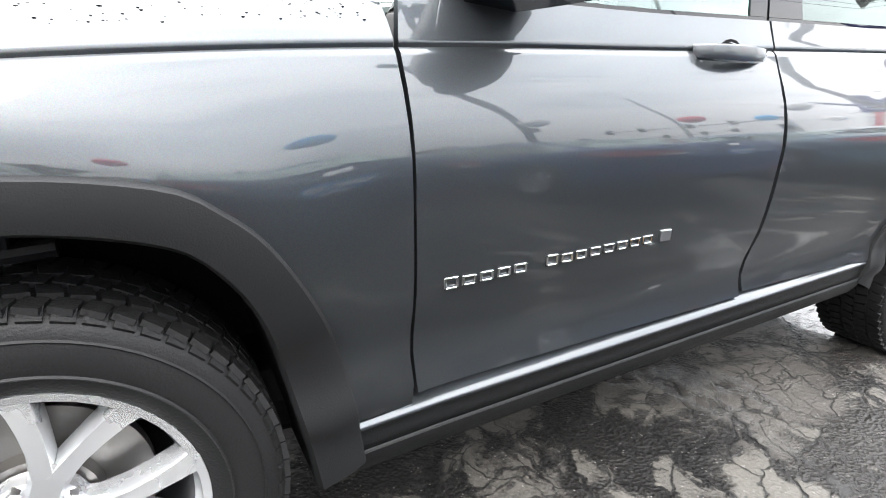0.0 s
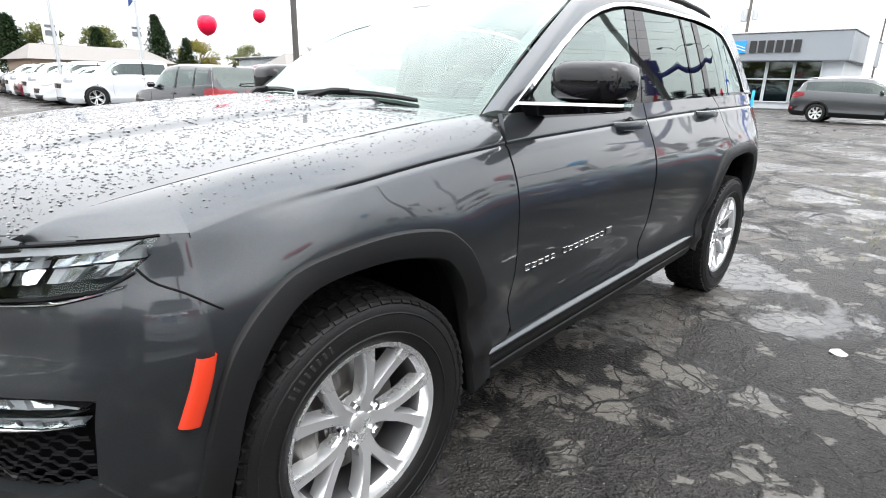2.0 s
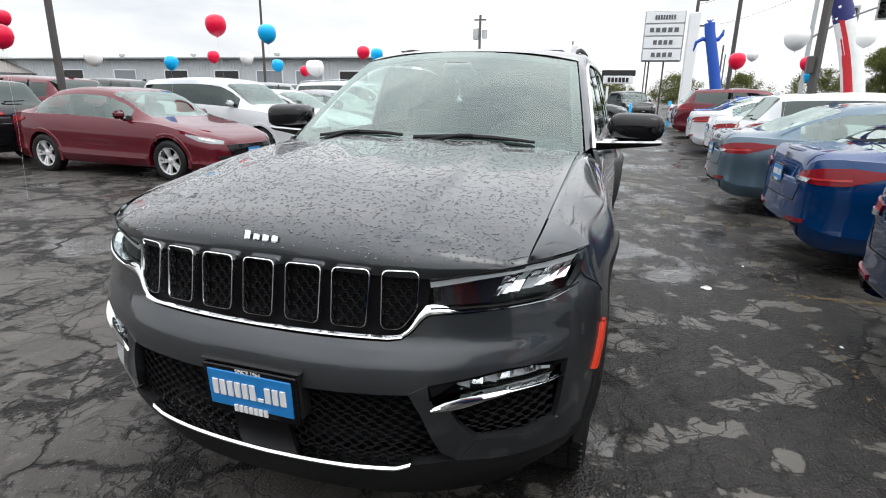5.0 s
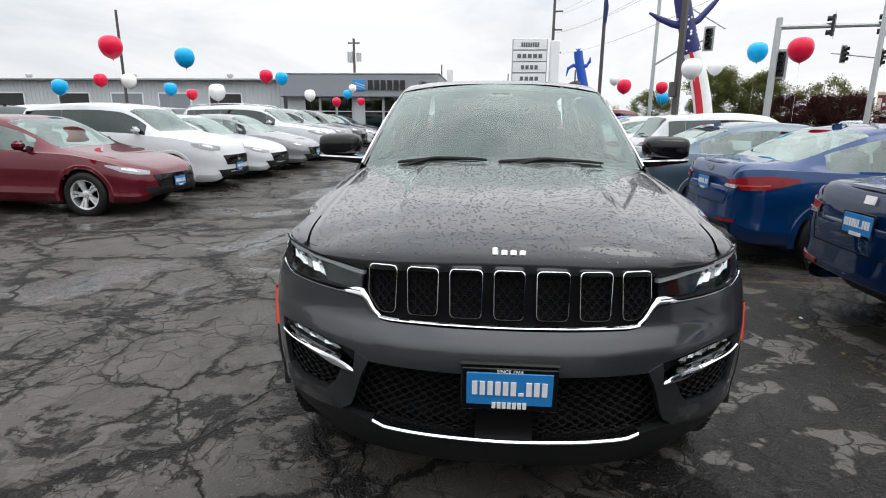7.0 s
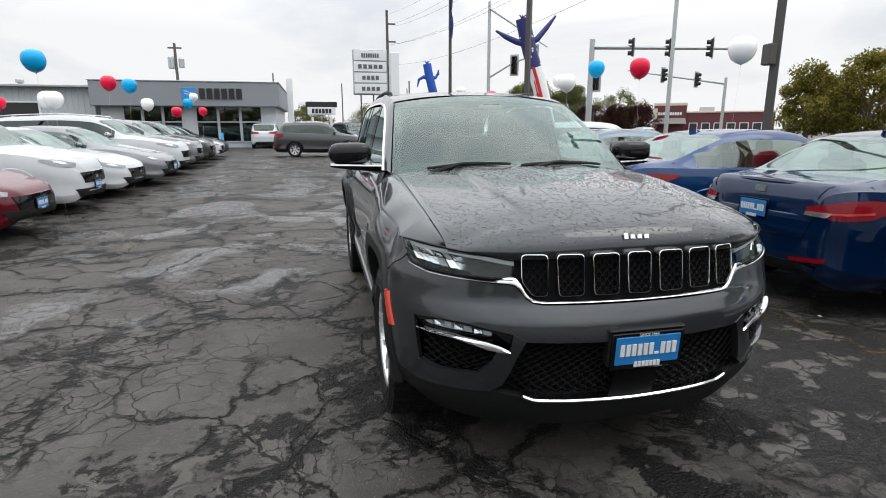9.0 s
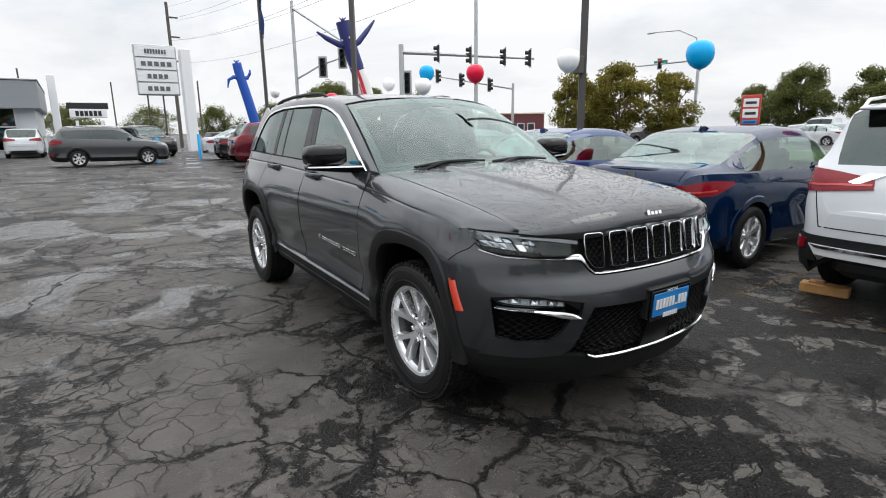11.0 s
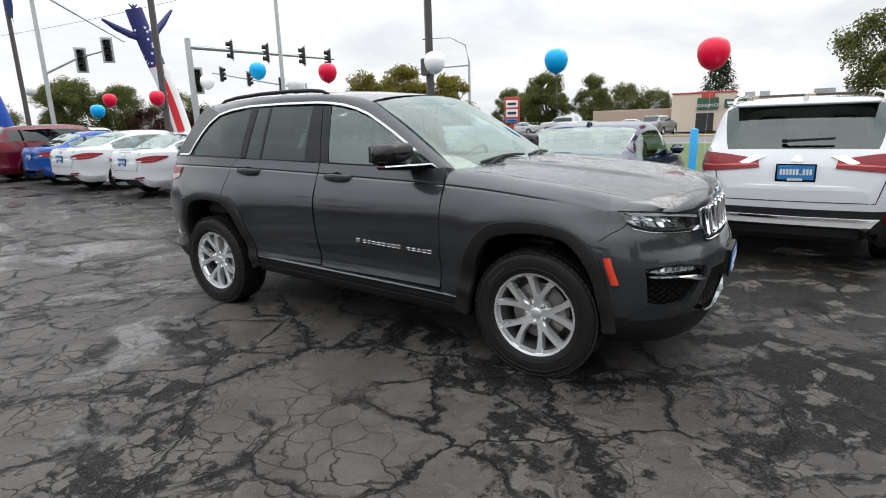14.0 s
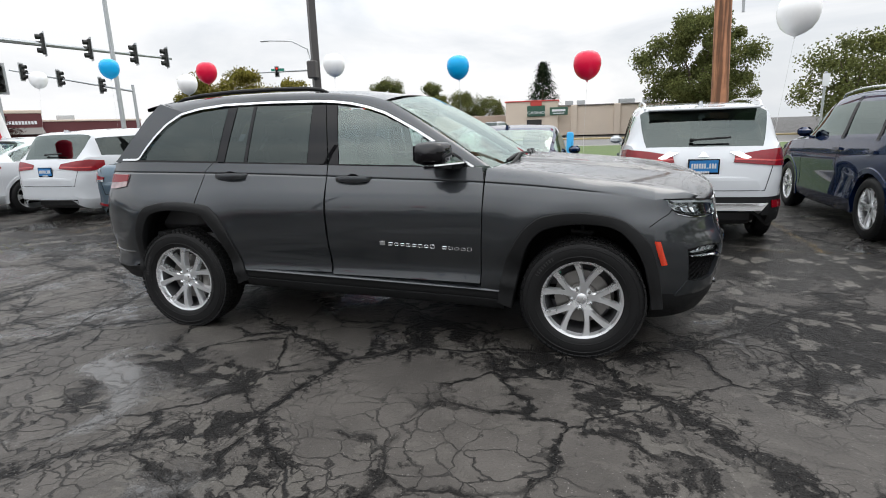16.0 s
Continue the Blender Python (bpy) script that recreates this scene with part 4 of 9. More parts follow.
slab("kerb", -60, 14, -9.0, -8.75, -0.1, 0.13, M_CONC, "weathered concrete kerb edging the grass", "kerb")
slab("grass_strip", -60, 14, -29.0, -9.0, -0.1, 0.11, M_GRASS, "bright green mown grass strip", "grass")
slab("kerb", -60, 60, -29.25, -29.0, -0.1, 0.14, M_CONC, "concrete kerb along the street", "kerb")
slab("road", -120, 200, -44.0, -29.25, -0.1, 0.02, M_ROAD, "pale grey asphalt street", "road")
slab("verge", -120, 200, -46.0, -44.0, -0.1, 0.14, M_TAN, "dry yellow-brown verge", "verge")
slab("pavement", 14, 60, -29.0, -9.5, -0.1, 0.06, M_CONC, "pale concrete pavement at the street corner", "pavement")


# ---------------------------------------------------------------- dealer buildings
M_GREYP = mat("grey_metal_cladding", (0.22, 0.24, 0.262), rough=0.5, var=0.06, scale=0.5)
M_PALEW = mat("pale_grey_siding", (0.47, 0.50, 0.52), rough=0.6, var=0.06, scale=0.7)
M_ROOF = mat("grey_roofing", (0.30, 0.30, 0.30), rough=0.8)
M_SHOPGL = glass("shop_glass", (0.22, 0.24, 0.25))
M_DARKIN = mat("dark_interior", (0.03, 0.03, 0.03), rough=0.8)
M_SIGNB = mat("blue_sign_panel", (0.02, 0.25, 0.62), rough=0.35)
M_SIGNK = mat("black_sign_letter", (0.012, 0.012, 0.013), rough=0.4)
M_SIGNW = mat("white_sign_panel", (0.72, 0.74, 0.76), rough=0.4, var=0.04)
M_SIGNG = mat("grey_sign_letter", (0.10, 0.11, 0.12), rough=0.4)
M_STEELP = mat("galvanised_steel", (0.42, 0.44, 0.45), rough=0.45, metal=0.6)
M_DARKP = mat("dark_brown_steel", (0.055, 0.05, 0.048), rough=0.5)
M_WOODP = mat("creosoted_pole_wood", (0.36, 0.165, 0.085), rough=0.8, var=0.6, scale=3.5, bump=0.6, bscale=18)


def streaked(m, sx, sz, dark):
    """Long weathered streaks and drying cracks that run up the wood."""
    n, l = m.node_tree.nodes, m.node_tree.links
    b = n["Principled BSDF"]
    src = b.inputs["Base Color"].links[0].from_socket
    co = n.new("ShaderNodeTexCoord")
    mp = n.new("ShaderNodeMapping")
    mp.inputs["Scale"].default_value = (sx, sx, sz)
    l.new(co.outputs["Object"], mp.inputs["Vector"])
    ns = n.new("ShaderNodeTexNoise")
    ns.inputs["Scale"].default_value = 1.0
    ns.inputs["Detail"].default_value = 5.0
    l.new(mp.outputs["Vector"], ns.inputs["Vector"])
    rg_ = n.new("ShaderNodeMapRange")
    rg_.inputs["From Min"].default_value = 0.42
    rg_.inputs["From Max"].default_value = 0.60
    rg_.inputs["To Min"].default_value = dark
    rg_.inputs["To Max"].default_value = 1.15
    l.new(ns.outputs["Fac"], rg_.inputs["Value"])
    mx = n.new("ShaderNodeVectorMath")
    mx.operation = "SCALE"
    l.new(src, mx.inputs[0])
    l.new(rg_.outputs["Result"], mx.inputs["Scale"])
    l.new(mx.outputs["Vector"], b.inputs["Base Color"])


streaked(M_WOODP, 14.0, 0.5, 0.38)
M_GREYWOOD = mat("weathered_pole_wood", (0.09, 0.08, 0.07), rough=0.8, var=0.3)
M_BLUEPOST = mat("sky_blue_post", (0.02, 0.35, 0.70), rough=0.45)


def showroom():
    b = thing("dealer_showroom", "grey metal-clad dealer showroom with a glazed front and blue sign", "building", pose(38.0, 9.4, 0.2))
    hw = 5.85
    w = Sh().box((6.0, 0, 1.45), (11.6, 2 * hw - 0.6, 2.9), None, 0.02)
    child("wall", w.mesh("showroom_wall", M_PALEW, smooth=False), b, "pale grey lower wall")
    f = Sh().box((5.6, 0, 3.55), (12.4, 2 * hw, 1.6), None, 0.05)
    child("fascia", f.mesh("showroom_fascia", M_GREYP, smooth=False), b, "broad grey metal fascia")
    child("coping", Sh().box((5.6, 0, 4.38), (12.5, 2 * hw + 0.1, 0.08), None, 0.02).mesh("coping", M_STEELP, smooth=False), b)
    wx = -0.02
    for y0, y1 in ((-4.55, -3.2), (-3.1, -1.75), (-1.65, -0.3), (0.6, 1.75), (1.85, 3.0), (3.1, 4.2)):
        win = child("window", Sh().box((0.17, (y0 + y1) / 2, 1.62), (0.02, y1 - y0, 2.35)).mesh("shop_pane", M_SHOPGL, smooth=False), b, "large dark shop window")
        fr = Sh()
        for y in (y0, y1):
            fr.box((0.16, y, 1.62), (0.10, 0.07, 2.4))
        for z in (0.42, 1.75, 2.82):
            fr.box((0.16, (y0 + y1) / 2, z), (0.10, y1 - y0, 0.07))
        child("window_frame", fr.mesh("shop_frame", M_PALEW, smooth=False), win)
    logo = child("sign", Sh().box((-0.66, -0.12, 3.58), (0.06, 0.86, 0.74), None, 0.02).mesh("sign_square", M_SIGNB, smooth=False), b, "blue square sign with pale stripes")
    st = Sh()
    for k in range(2):
        st.box((-0.70, -0.18, 3.48 + 0.16 * k), (0.02, 0.7, 0.045), Matrix.Rotation(radians(20), 3, "X"))
    child("sign_stripe", st.mesh("sign_stripe", M_WHITE, smooth=False), logo)
    m = Matrix.Translation((-0.62, -0.70, 3.24)) @ Matrix(((0, 0, -1, 0), (-1, 0, 0, 0), (0, 1, 0, 0), (0, 0, 0, 1)))
    blocks(b, "sign_letters", "xxxxxx", 0, 0, 2.8, 0.68, m, M_SIGNK, 0.25, 0.06, "black raised sign blocks")
    child("pylon", Sh().box((1.6, -6.5, 2.4), (0.5, 0.42, 4.9), None, 0.03).mesh("entrance_pylon", M_SIGNW, smooth=False), b, "white entrance pylon")
    return b


showroom()


def workshop():
    b = thing("workshop_building", "long pale grey metal workshop with roller doors", "building", pose(39.5, 15.7, 0.2))
    n = 62.0
    child("wall", Sh().box((8, n / 2, 2.0), (16, n, 4.0), None, 0.02).mesh("workshop_wall", M_PALEW, smooth=False), b)
    child("roof", Sh().box((7.8, n / 2, 4.07), (16.8, n + 0.4, 0.16), None, 0.03).mesh("workshop_roof", M_STEELP, smooth=False), b)
    rib = Sh()
    for k in range(180):
        rib.box((-0.02, 0.3 + k * n / 180, 2.0), (0.035, 0.05, 3.9))
    child("cladding_ribs", rib.mesh("cladding_ribs", M_PALEW, smooth=False), b)
    for i, (y, dark) in enumerate(((4.6, 1), (8.7, 0), (12.6, 0), (17.0, 1), (22.5, 1), (28.5, 0), (35.0, 1))):
        d = child("roller_door", Sh().box((-0.03, y, 1.55), (0.06, 2.5, 2.9), None, 0.01).mesh("roller_door", M_DARKIN if dark else M_GREYP, smooth=False), b, "open dark doorway" if dark else "closed grey roller door")
        child("door_frame", Sh().box((-0.05, y - 1.3, 1.55), (0.1, 0.1, 3.0)).box((-0.05, y + 1.3, 1.55), (0.1, 0.1, 3.0)).box((-0.05, y, 3.05), (0.1, 2.7, 0.1)).mesh("door_frame", M_SIGNW, smooth=False), d)
    for y in (6, 14.5, 24, 33):
        child("roof_vent", Sh().tube([(4, y, 4.1), (4, y, 4.6)], 0.16, 8).lathe([(0.26, 4.55), (0.26, 4.75), (0.05, 4.85)], 10, "z", (4, y, 0)).mesh("roof_vent", M_STEELP), b)
    return b


workshop()


def brand_pylon():
    s = thing("pylon_sign", "tall white sign board with four framed panels", "sign", pose(37.9, -3.0, 0.2))
    child("post", Sh().box((0.2, -1.55, 3.3), (0.9, 0.62, 6.6), None, 0.04).mesh("sign_post", M_SIGNW, smooth=False), s)
    child("board", Sh().box((0.0, 0.2, 5.2), (0.35, 2.45, 3.1), None, 0.05).mesh("sign_board", M_STEELP, smooth=False), s)
    for i, (word, k) in enumerate((("xxxxxxxx", 0.55), ("xxxxx", 0.8), ("xxxx", 0.55), ("xxxx", 0.6))):
        z = 6.33 - i * 0.755
        p = child("sign_panel", Sh().box((-0.2, 0.2, z), (0.05, 2.3, 0.68), None, 0.02).mesh("sign_panel", M_SIGNW, smooth=False), s)
        m = Matrix.Translation((-0.225, 0.2 + 1.15 * k, z - 0.13)) @ Matrix(((0, 0, -1, 0), (-1, 0, 0, 0), (0, 1, 0, 0), (0, 0, 0, 1)))
        blocks(p, "panel_letters", word, 0, 0, 2.3 * k, 0.27, m, M_SIGNG, 0.3, 0.03)
    for y in (0.9, 0.0):
        child("leg", Sh().tube([(0, y, 0), (0, y, 3.7)], 0.05, 8).mesh("sign_leg", M_DARKP), s)
    return s


brand_pylon()
mon = thing("roadside_sign", "dark and white roadside dealer sign far off", "sign", pose(72.3, 0.3, 0.2))
for y in (1.2, -1.2):
    child("post", Sh().box((0, y, 1.4), (0.3, 0.3, 2.8)).mesh("post", M_SIGNW, smooth=False), mon)
child("board", Sh().box((0, 0, 3.6), (0.5, 3.6, 1.0), None, 0.05).mesh("board", M_SIGNW, smooth=False), mon)
child("cap", Sh().box((0, 0, 4.4), (0.5, 4.0, 0.7), None, 0.05).mesh("cap", M_SIGNK, smooth=False), mon)
blocks(mon, "letters", "xxxxxx", -1.3, 3.3, 2.6, 0.55, Matrix.Translation((-0.26, 0, 0)) @ Matrix(((0, 0, -1, 0), (-1, 0, 0, 0), (0, 1, 0, 0), (0, 0, 0, 1))), M_SIGNK, 0.25, 0.03)


# ---------------------------------------------------------------- street buildings
M_BEIGE = mat("beige_stucco", (0.60, 0.51, 0.42), rough=0.85, var=0.08, scale=0.6, bump=0.2)
M_REDW = mat("dark_red_boards", (0.115, 0.030, 0.033), rough=0.7, var=0.12)
M_SHINGLE = mat("grey_shingle", (0.17, 0.16, 0.15), rough=0.85, var=0.2)
M_BRICKH = mat("tan_house_wall", (0.36, 0.28, 0.22), rough=0.85)
M_DGREEN = mat("dark_green_sign", (0.03, 0.09, 0.06), rough=0.5)
M_REDL = mat("bright_red_lamp_band", (0.42, 0.02, 0.02), rough=0.2, coat=0.6)
M_REDS = mat("bright_red_trim", (0.48, 0.05, 0.04), rough=0.5)


def flat_text(parent, name, word, m, size, material, deep=0.02):
    cu = bpy.data.curves.new(name, "FONT")
    cu.body, cu.size, cu.extrude, cu.align_x, cu.align_y = word, size, deep, "CENTER", "CENTER"
    tmp = bpy.data.objects.new(name, cu)
    scene.collection.objects.link(tmp)
    dg = bpy.context.evaluated_depsgraph_get()
    me = bpy.data.meshes.new_from_object(tmp.evaluated_get(dg))
    bpy.data.objects.remove(tmp)
    me.materials.clear()
    me.materials.append(material)
    return child(name, me, parent, "", m)


def casino():
    b = thing("casino_building", "long low beige stucco building with a corner tower", "building", pose(1.4, -58.0, 0.1, 0, 0, 3) @ Matrix.Diagonal((1, 1, 0.75, 1)))
    child("wall", Sh().box((-2, -8, 2.1), (16, 16, 4.2), None, 0.05).mesh("casino_wall", M_BEIGE, smooth=False), b)
    for x in (-8.0, -3.5, 1.0):
        child("pilaster", Sh().box((x, 0.05, 2.15), (0.7, 0.35, 4.3), None, 0.03).mesh("pilaster", M_BEIGE, smooth=False), b)
    child("coping", Sh().box((-2, -8, 4.25), (16.3, 16.3, 0.16), None, 0.03).mesh("casino_coping", M_SHINGLE, smooth=False), b)
    child("tower", Sh().box((5.5, -1.5, 2.5), (5.6, 5, 5.0), None, 0.05).mesh("tower", M_BEIGE, smooth=False), b)
    child("wing", Sh().box((12, -4, 1.6), (9, 8, 3.2), None, 0.05).mesh("wing", M_BRICKH, smooth=False), b)
    child("tower_coping", Sh().box((5.5, -1.5, 5.02), (5.8, 5.2, 0.18), None, 0.03).mesh("tower_coping", M_REDS, smooth=False), b)
    sg = child("sign", Sh().box((4.4 + 0.6, 1.15, 3.6), (1.9, 0.15, 1.5), None, 0.05).mesh("sign", M_DGREEN, smooth=False), b, "dark arched casino sign with a red top")
    child("sign_top", Sh().box((5.0, 1.15, 4.6), (1.2, 0.18, 0.7), None, 0.2).mesh("sign_top", M_REDS, smooth=False), sg)
    flat_text(sg, "sign_word", "CASINO", Matrix.Translation((5.0, 1.26, 3.35)) @ Euler((radians(90), 0, radians(180))).to_matrix().to_4x4(), 0.52, M_SIGNW)
    child("board", Sh().box((2.6, 1.12, 3.5), (1.9, 0.12, 1.1), None, 0.04).mesh("board", M_DGREEN, smooth=False), b)
    child("board_text", Sh().box((2.6, 1.2, 3.6), (1.4, 0.03, 0.3)).box((2.6, 1.2, 3.2), (1.2, 0.03, 0.12)).mesh("board_text", M_SIGNW, smooth=False), b)
    child("doorway", Sh().box((5.2, 1.03, 1.2), (1.6, 0.06, 2.4)).mesh("doorway", M_DARKIN, smooth=False), b)
    for x in (-7, -5.2, -4.4, 1.5, 0.2):
        child("roof_unit", Sh().box((x, -4, 4.75), (0.9, 0.9, 0.7), None, 0.03).mesh("roof_unit", M_STEELP, smooth=False), b)
    return b


casino()


def restaurant():
    b = thing("red_restaurant", "dark red boarded restaurant with a shingled awning", "building", pose(82, -67, 0.2, 0, 0, -38))
    child("wall", Sh().box((6, 0, 2.0), (12, 19, 4.0), None, 0.05).mesh("restaurant_wall", M_REDW, smooth=False), b)
    child("parapet", Sh().box((6, 0, 4.1), (12.3, 19.3, 0.3), None, 0.05).mesh("parapet", M_BEIGE, smooth=False), b)
    child("tower", Sh().box((1.2, 7.0, 2.7), (3.4, 5.4, 5.4), None, 0.05).mesh("tower", M_REDW, smooth=False), b)
    child("tower_cap", Sh().box((1.2, 7.0, 5.5), (3.6, 5.6, 0.5), None, 0.05).mesh("tower_cap", M_BEIGE, smooth=False), b)
    child("corner_pier", Sh().box((-0.6, 9.4, 2.4), (0.6, 0.6, 4.8)).mesh("corner_pier", M_BEIGE, smooth=False), b)
    aw = Sh().grid([[(-0.6, 9.6, 3.1), (-0.6, 4.4, 3.1)], [(-2.0, 9.9, 2.1), (-2.0, 4.1, 2.1)], [(-1.9, 9.9, 2.0), (-1.9, 4.1, 2.0)]])
    child("awning", aw.mesh("awning", M_SHINGLE), b)
    blocks(b, "sign_letters", "xxxxxxxxxx", -2.0, 0, 4.0, 0.5, Matrix.Translation((-0.56, 7.0, 3.6)) @ Matrix(((0, 0, -1, 0), (-1, 0, 0, 0), (0, 1, 0, 0), (0, 0, 0, 1))), M_SIGNW, 0.25, 0.05)
    for y in (3.0, 1.0, -1.0, -3.0, -5.0, -7.0):
        wn_ = child("window", Sh().box((-0.03, y, 1.5), (0.06, 1.3, 1.3)).mesh("rest_pane", M_DARKIN, smooth=False), b)
        child("window_frame", Sh().box((-0.06, y - 0.65, 1.5), (0.1, 0.12, 1.5)).box((-0.06, y + 0.65, 1.5), (0.1, 0.12, 1.5)).box((-0.06, y, 0.8), (0.1, 1.4, 0.12)).box((-0.06, y, 2.2), (0.1, 1.4, 0.12)).mesh("rest_frame", M_SIGNW, smooth=False), wn_)
    child("roof_unit", Sh().box((5, 1, 4.7), (2, 2.5, 0.8), None, 0.05).mesh("roof_unit", M_STEELP, smooth=False), b)
    return b


restaurant()


def street_sign(x, y):
    b = thing("street_sign", "red and white roadside sign across the street", "sign", pose(x, y, 0.1, 0, 0, 20))
    child("post", Sh().box((0, 0, 0.7), (0.4, 0.3, 1.4), None, 0.02).mesh("sign_post", M_REDS, smooth=False), b)
    child("board", Sh().box((0, 0, 2.7), (1.55, 0.5, 2.7), None, 0.05).mesh("sign_board", M_REDS, smooth=False), b)
    for z, h in ((3.35, 0.75), (2.4, 0.8), (1.62, 0.36)):
        p = child("panel", Sh().box((0, 0.27, z), (1.25, 0.06, h), None, 0.02).mesh("panel", M_SIGNW if z > 2 else M_SIGNB, smooth=False), b)
        child("panel_print", Sh().box((0, 0.31, z), (0.9, 0.02, h * 0.3)).mesh("panel_print", M_SIGNK, smooth=False), p)
    return b


street_sign(24.3, -50.0)
plate_post = thing("sign_post", "thin steel post with a small white sign plate", "sign", pose(-5.55, -12.0, 0.11))
child("post", Sh().tube([(0, 0, 0), (0, 0, 2.4)], 0.03, 8).mesh("post", M_STEELP), plate_post)
child("plate", Sh().box((0, 0.05, 2.2), (0.16, 0.02, 0.30), None, 0.006).mesh("plate", M_SIGNW, smooth=False), plate_post)


def house(x, y, w, d, rz, wall):
    b = thing("bungalow", "low tan bungalow with a grey pitched roof behind the lot", "house", pose(x, y, 0.1, 0, 0, rz), "bungalows beyond the lot")
    child("wall", Sh().box((0, 0, 1.4), (w, d, 2.8)).mesh("house_wall", wall, smooth=False), b)
    r = Sh().grid([[(-w / 2 - 0.5, -d / 2 - 0.6, 2.75), (w / 2 + 0.5, -d / 2 - 0.6, 2.75)], [(-w / 2 + 1.2, 0, 4.4), (w / 2 - 1.2, 0, 4.4)], [(-w / 2 - 0.5, d / 2 + 0.6, 2.75), (w / 2 + 0.5, d / 2 + 0.6, 2.75)]])
    r.add([(-w / 2 - 0.5, -d / 2 - 0.6, 2.75), (-w / 2 + 1.2, 0, 4.4), (-w / 2 - 0.5, d / 2 + 0.6, 2.75)], [(0, 1, 2)])
    r.add([(w / 2 + 0.5, -d / 2 - 0.6, 2.75), (w / 2 - 1.2, 0, 4.4), (w / 2 + 0.5, d / 2 + 0.6, 2.75)], [(0, 1, 2)])
    child("roof", r.mesh("house_roof", M_SHINGLE, smooth=False), b)
    for k in (-0.3, 0.1, 0.35):
        wn2 = child("window", Sh().box((w * k, -d / 2 - 0.02, 1.6), (1.3, 0.06, 1.1)).mesh("house_pane", M_DARKIN, smooth=False), b)
        child("window_frame", Sh().box((w * k, -d / 2 - 0.05, 1.0), (1.5, 0.08, 0.1)).box((w * k, -d / 2 - 0.05, 2.2), (1.5, 0.08, 0.1)).box((w * k - 0.7, -d / 2 - 0.05, 1.6), (0.1, 0.08, 1.2)).box((w * k + 0.7, -d / 2 - 0.05, 1.6), (0.1, 0.08, 1.2)).mesh("house_frame", M_SIGNW, smooth=False), wn2)
    return b


house(1.5, 70, 13, 8, 0, M_BRICKH)
house(19, 72, 14, 8, 5, M_BRICKH)
house(-12, 70, 11, 8, 0, M_BRICKH)
house(44, 60, 16, 9, -12, M_SIGNW)


# ---------------------------------------------------------------- trees
M_BARK = mat("grey_brown_bark", (0.11, 0.085, 0.065), rough=0.9, var=0.3, scale=8, bump=0.6)
M_LEAF = foliage("green_foliage", (0.092, 0.122, 0.052))
M_LEAFY = foliage("yellowing_foliage", (0.135, 0.145, 0.042))
M_NEEDLE = foliage("dark_conifer_needles", (0.022, 0.042, 0.024), 0.2)
M_PLUM = foliage("dark_plum_foliage", (0.034, 0.018, 0.020))


def leaves(rng, clumps, per, size):
    vs, fs = [], []
    for c, r in clumps:
        for _ in range(per):
            d = Vector((rng.gauss(0, 1), rng.gauss(0, 1), rng.gauss(0, 0.8)))
            d = d.normalized() * r * rng.uniform(0.1, 1.25) ** 0.7
            p = Vector(c) + d
            a = Vector((rng.gauss(0, 1), rng.gauss(0, 1), rng.gauss(0, 1))).normalized()
            b = a.cross(Vector((rng.gauss(0, 1), rng.gauss(0, 1), rng.gauss(0, 1)))).normalized()
            s = size * rng.uniform(0.6, 1.35)
            k = len(vs)
            vs += [p + a * s, p + b * s * 0.6, p - a * s, p - b * s * 0.6]
            fs.append((k, k + 1, k + 2, k + 3))
    return vs, fs


TREES = {}


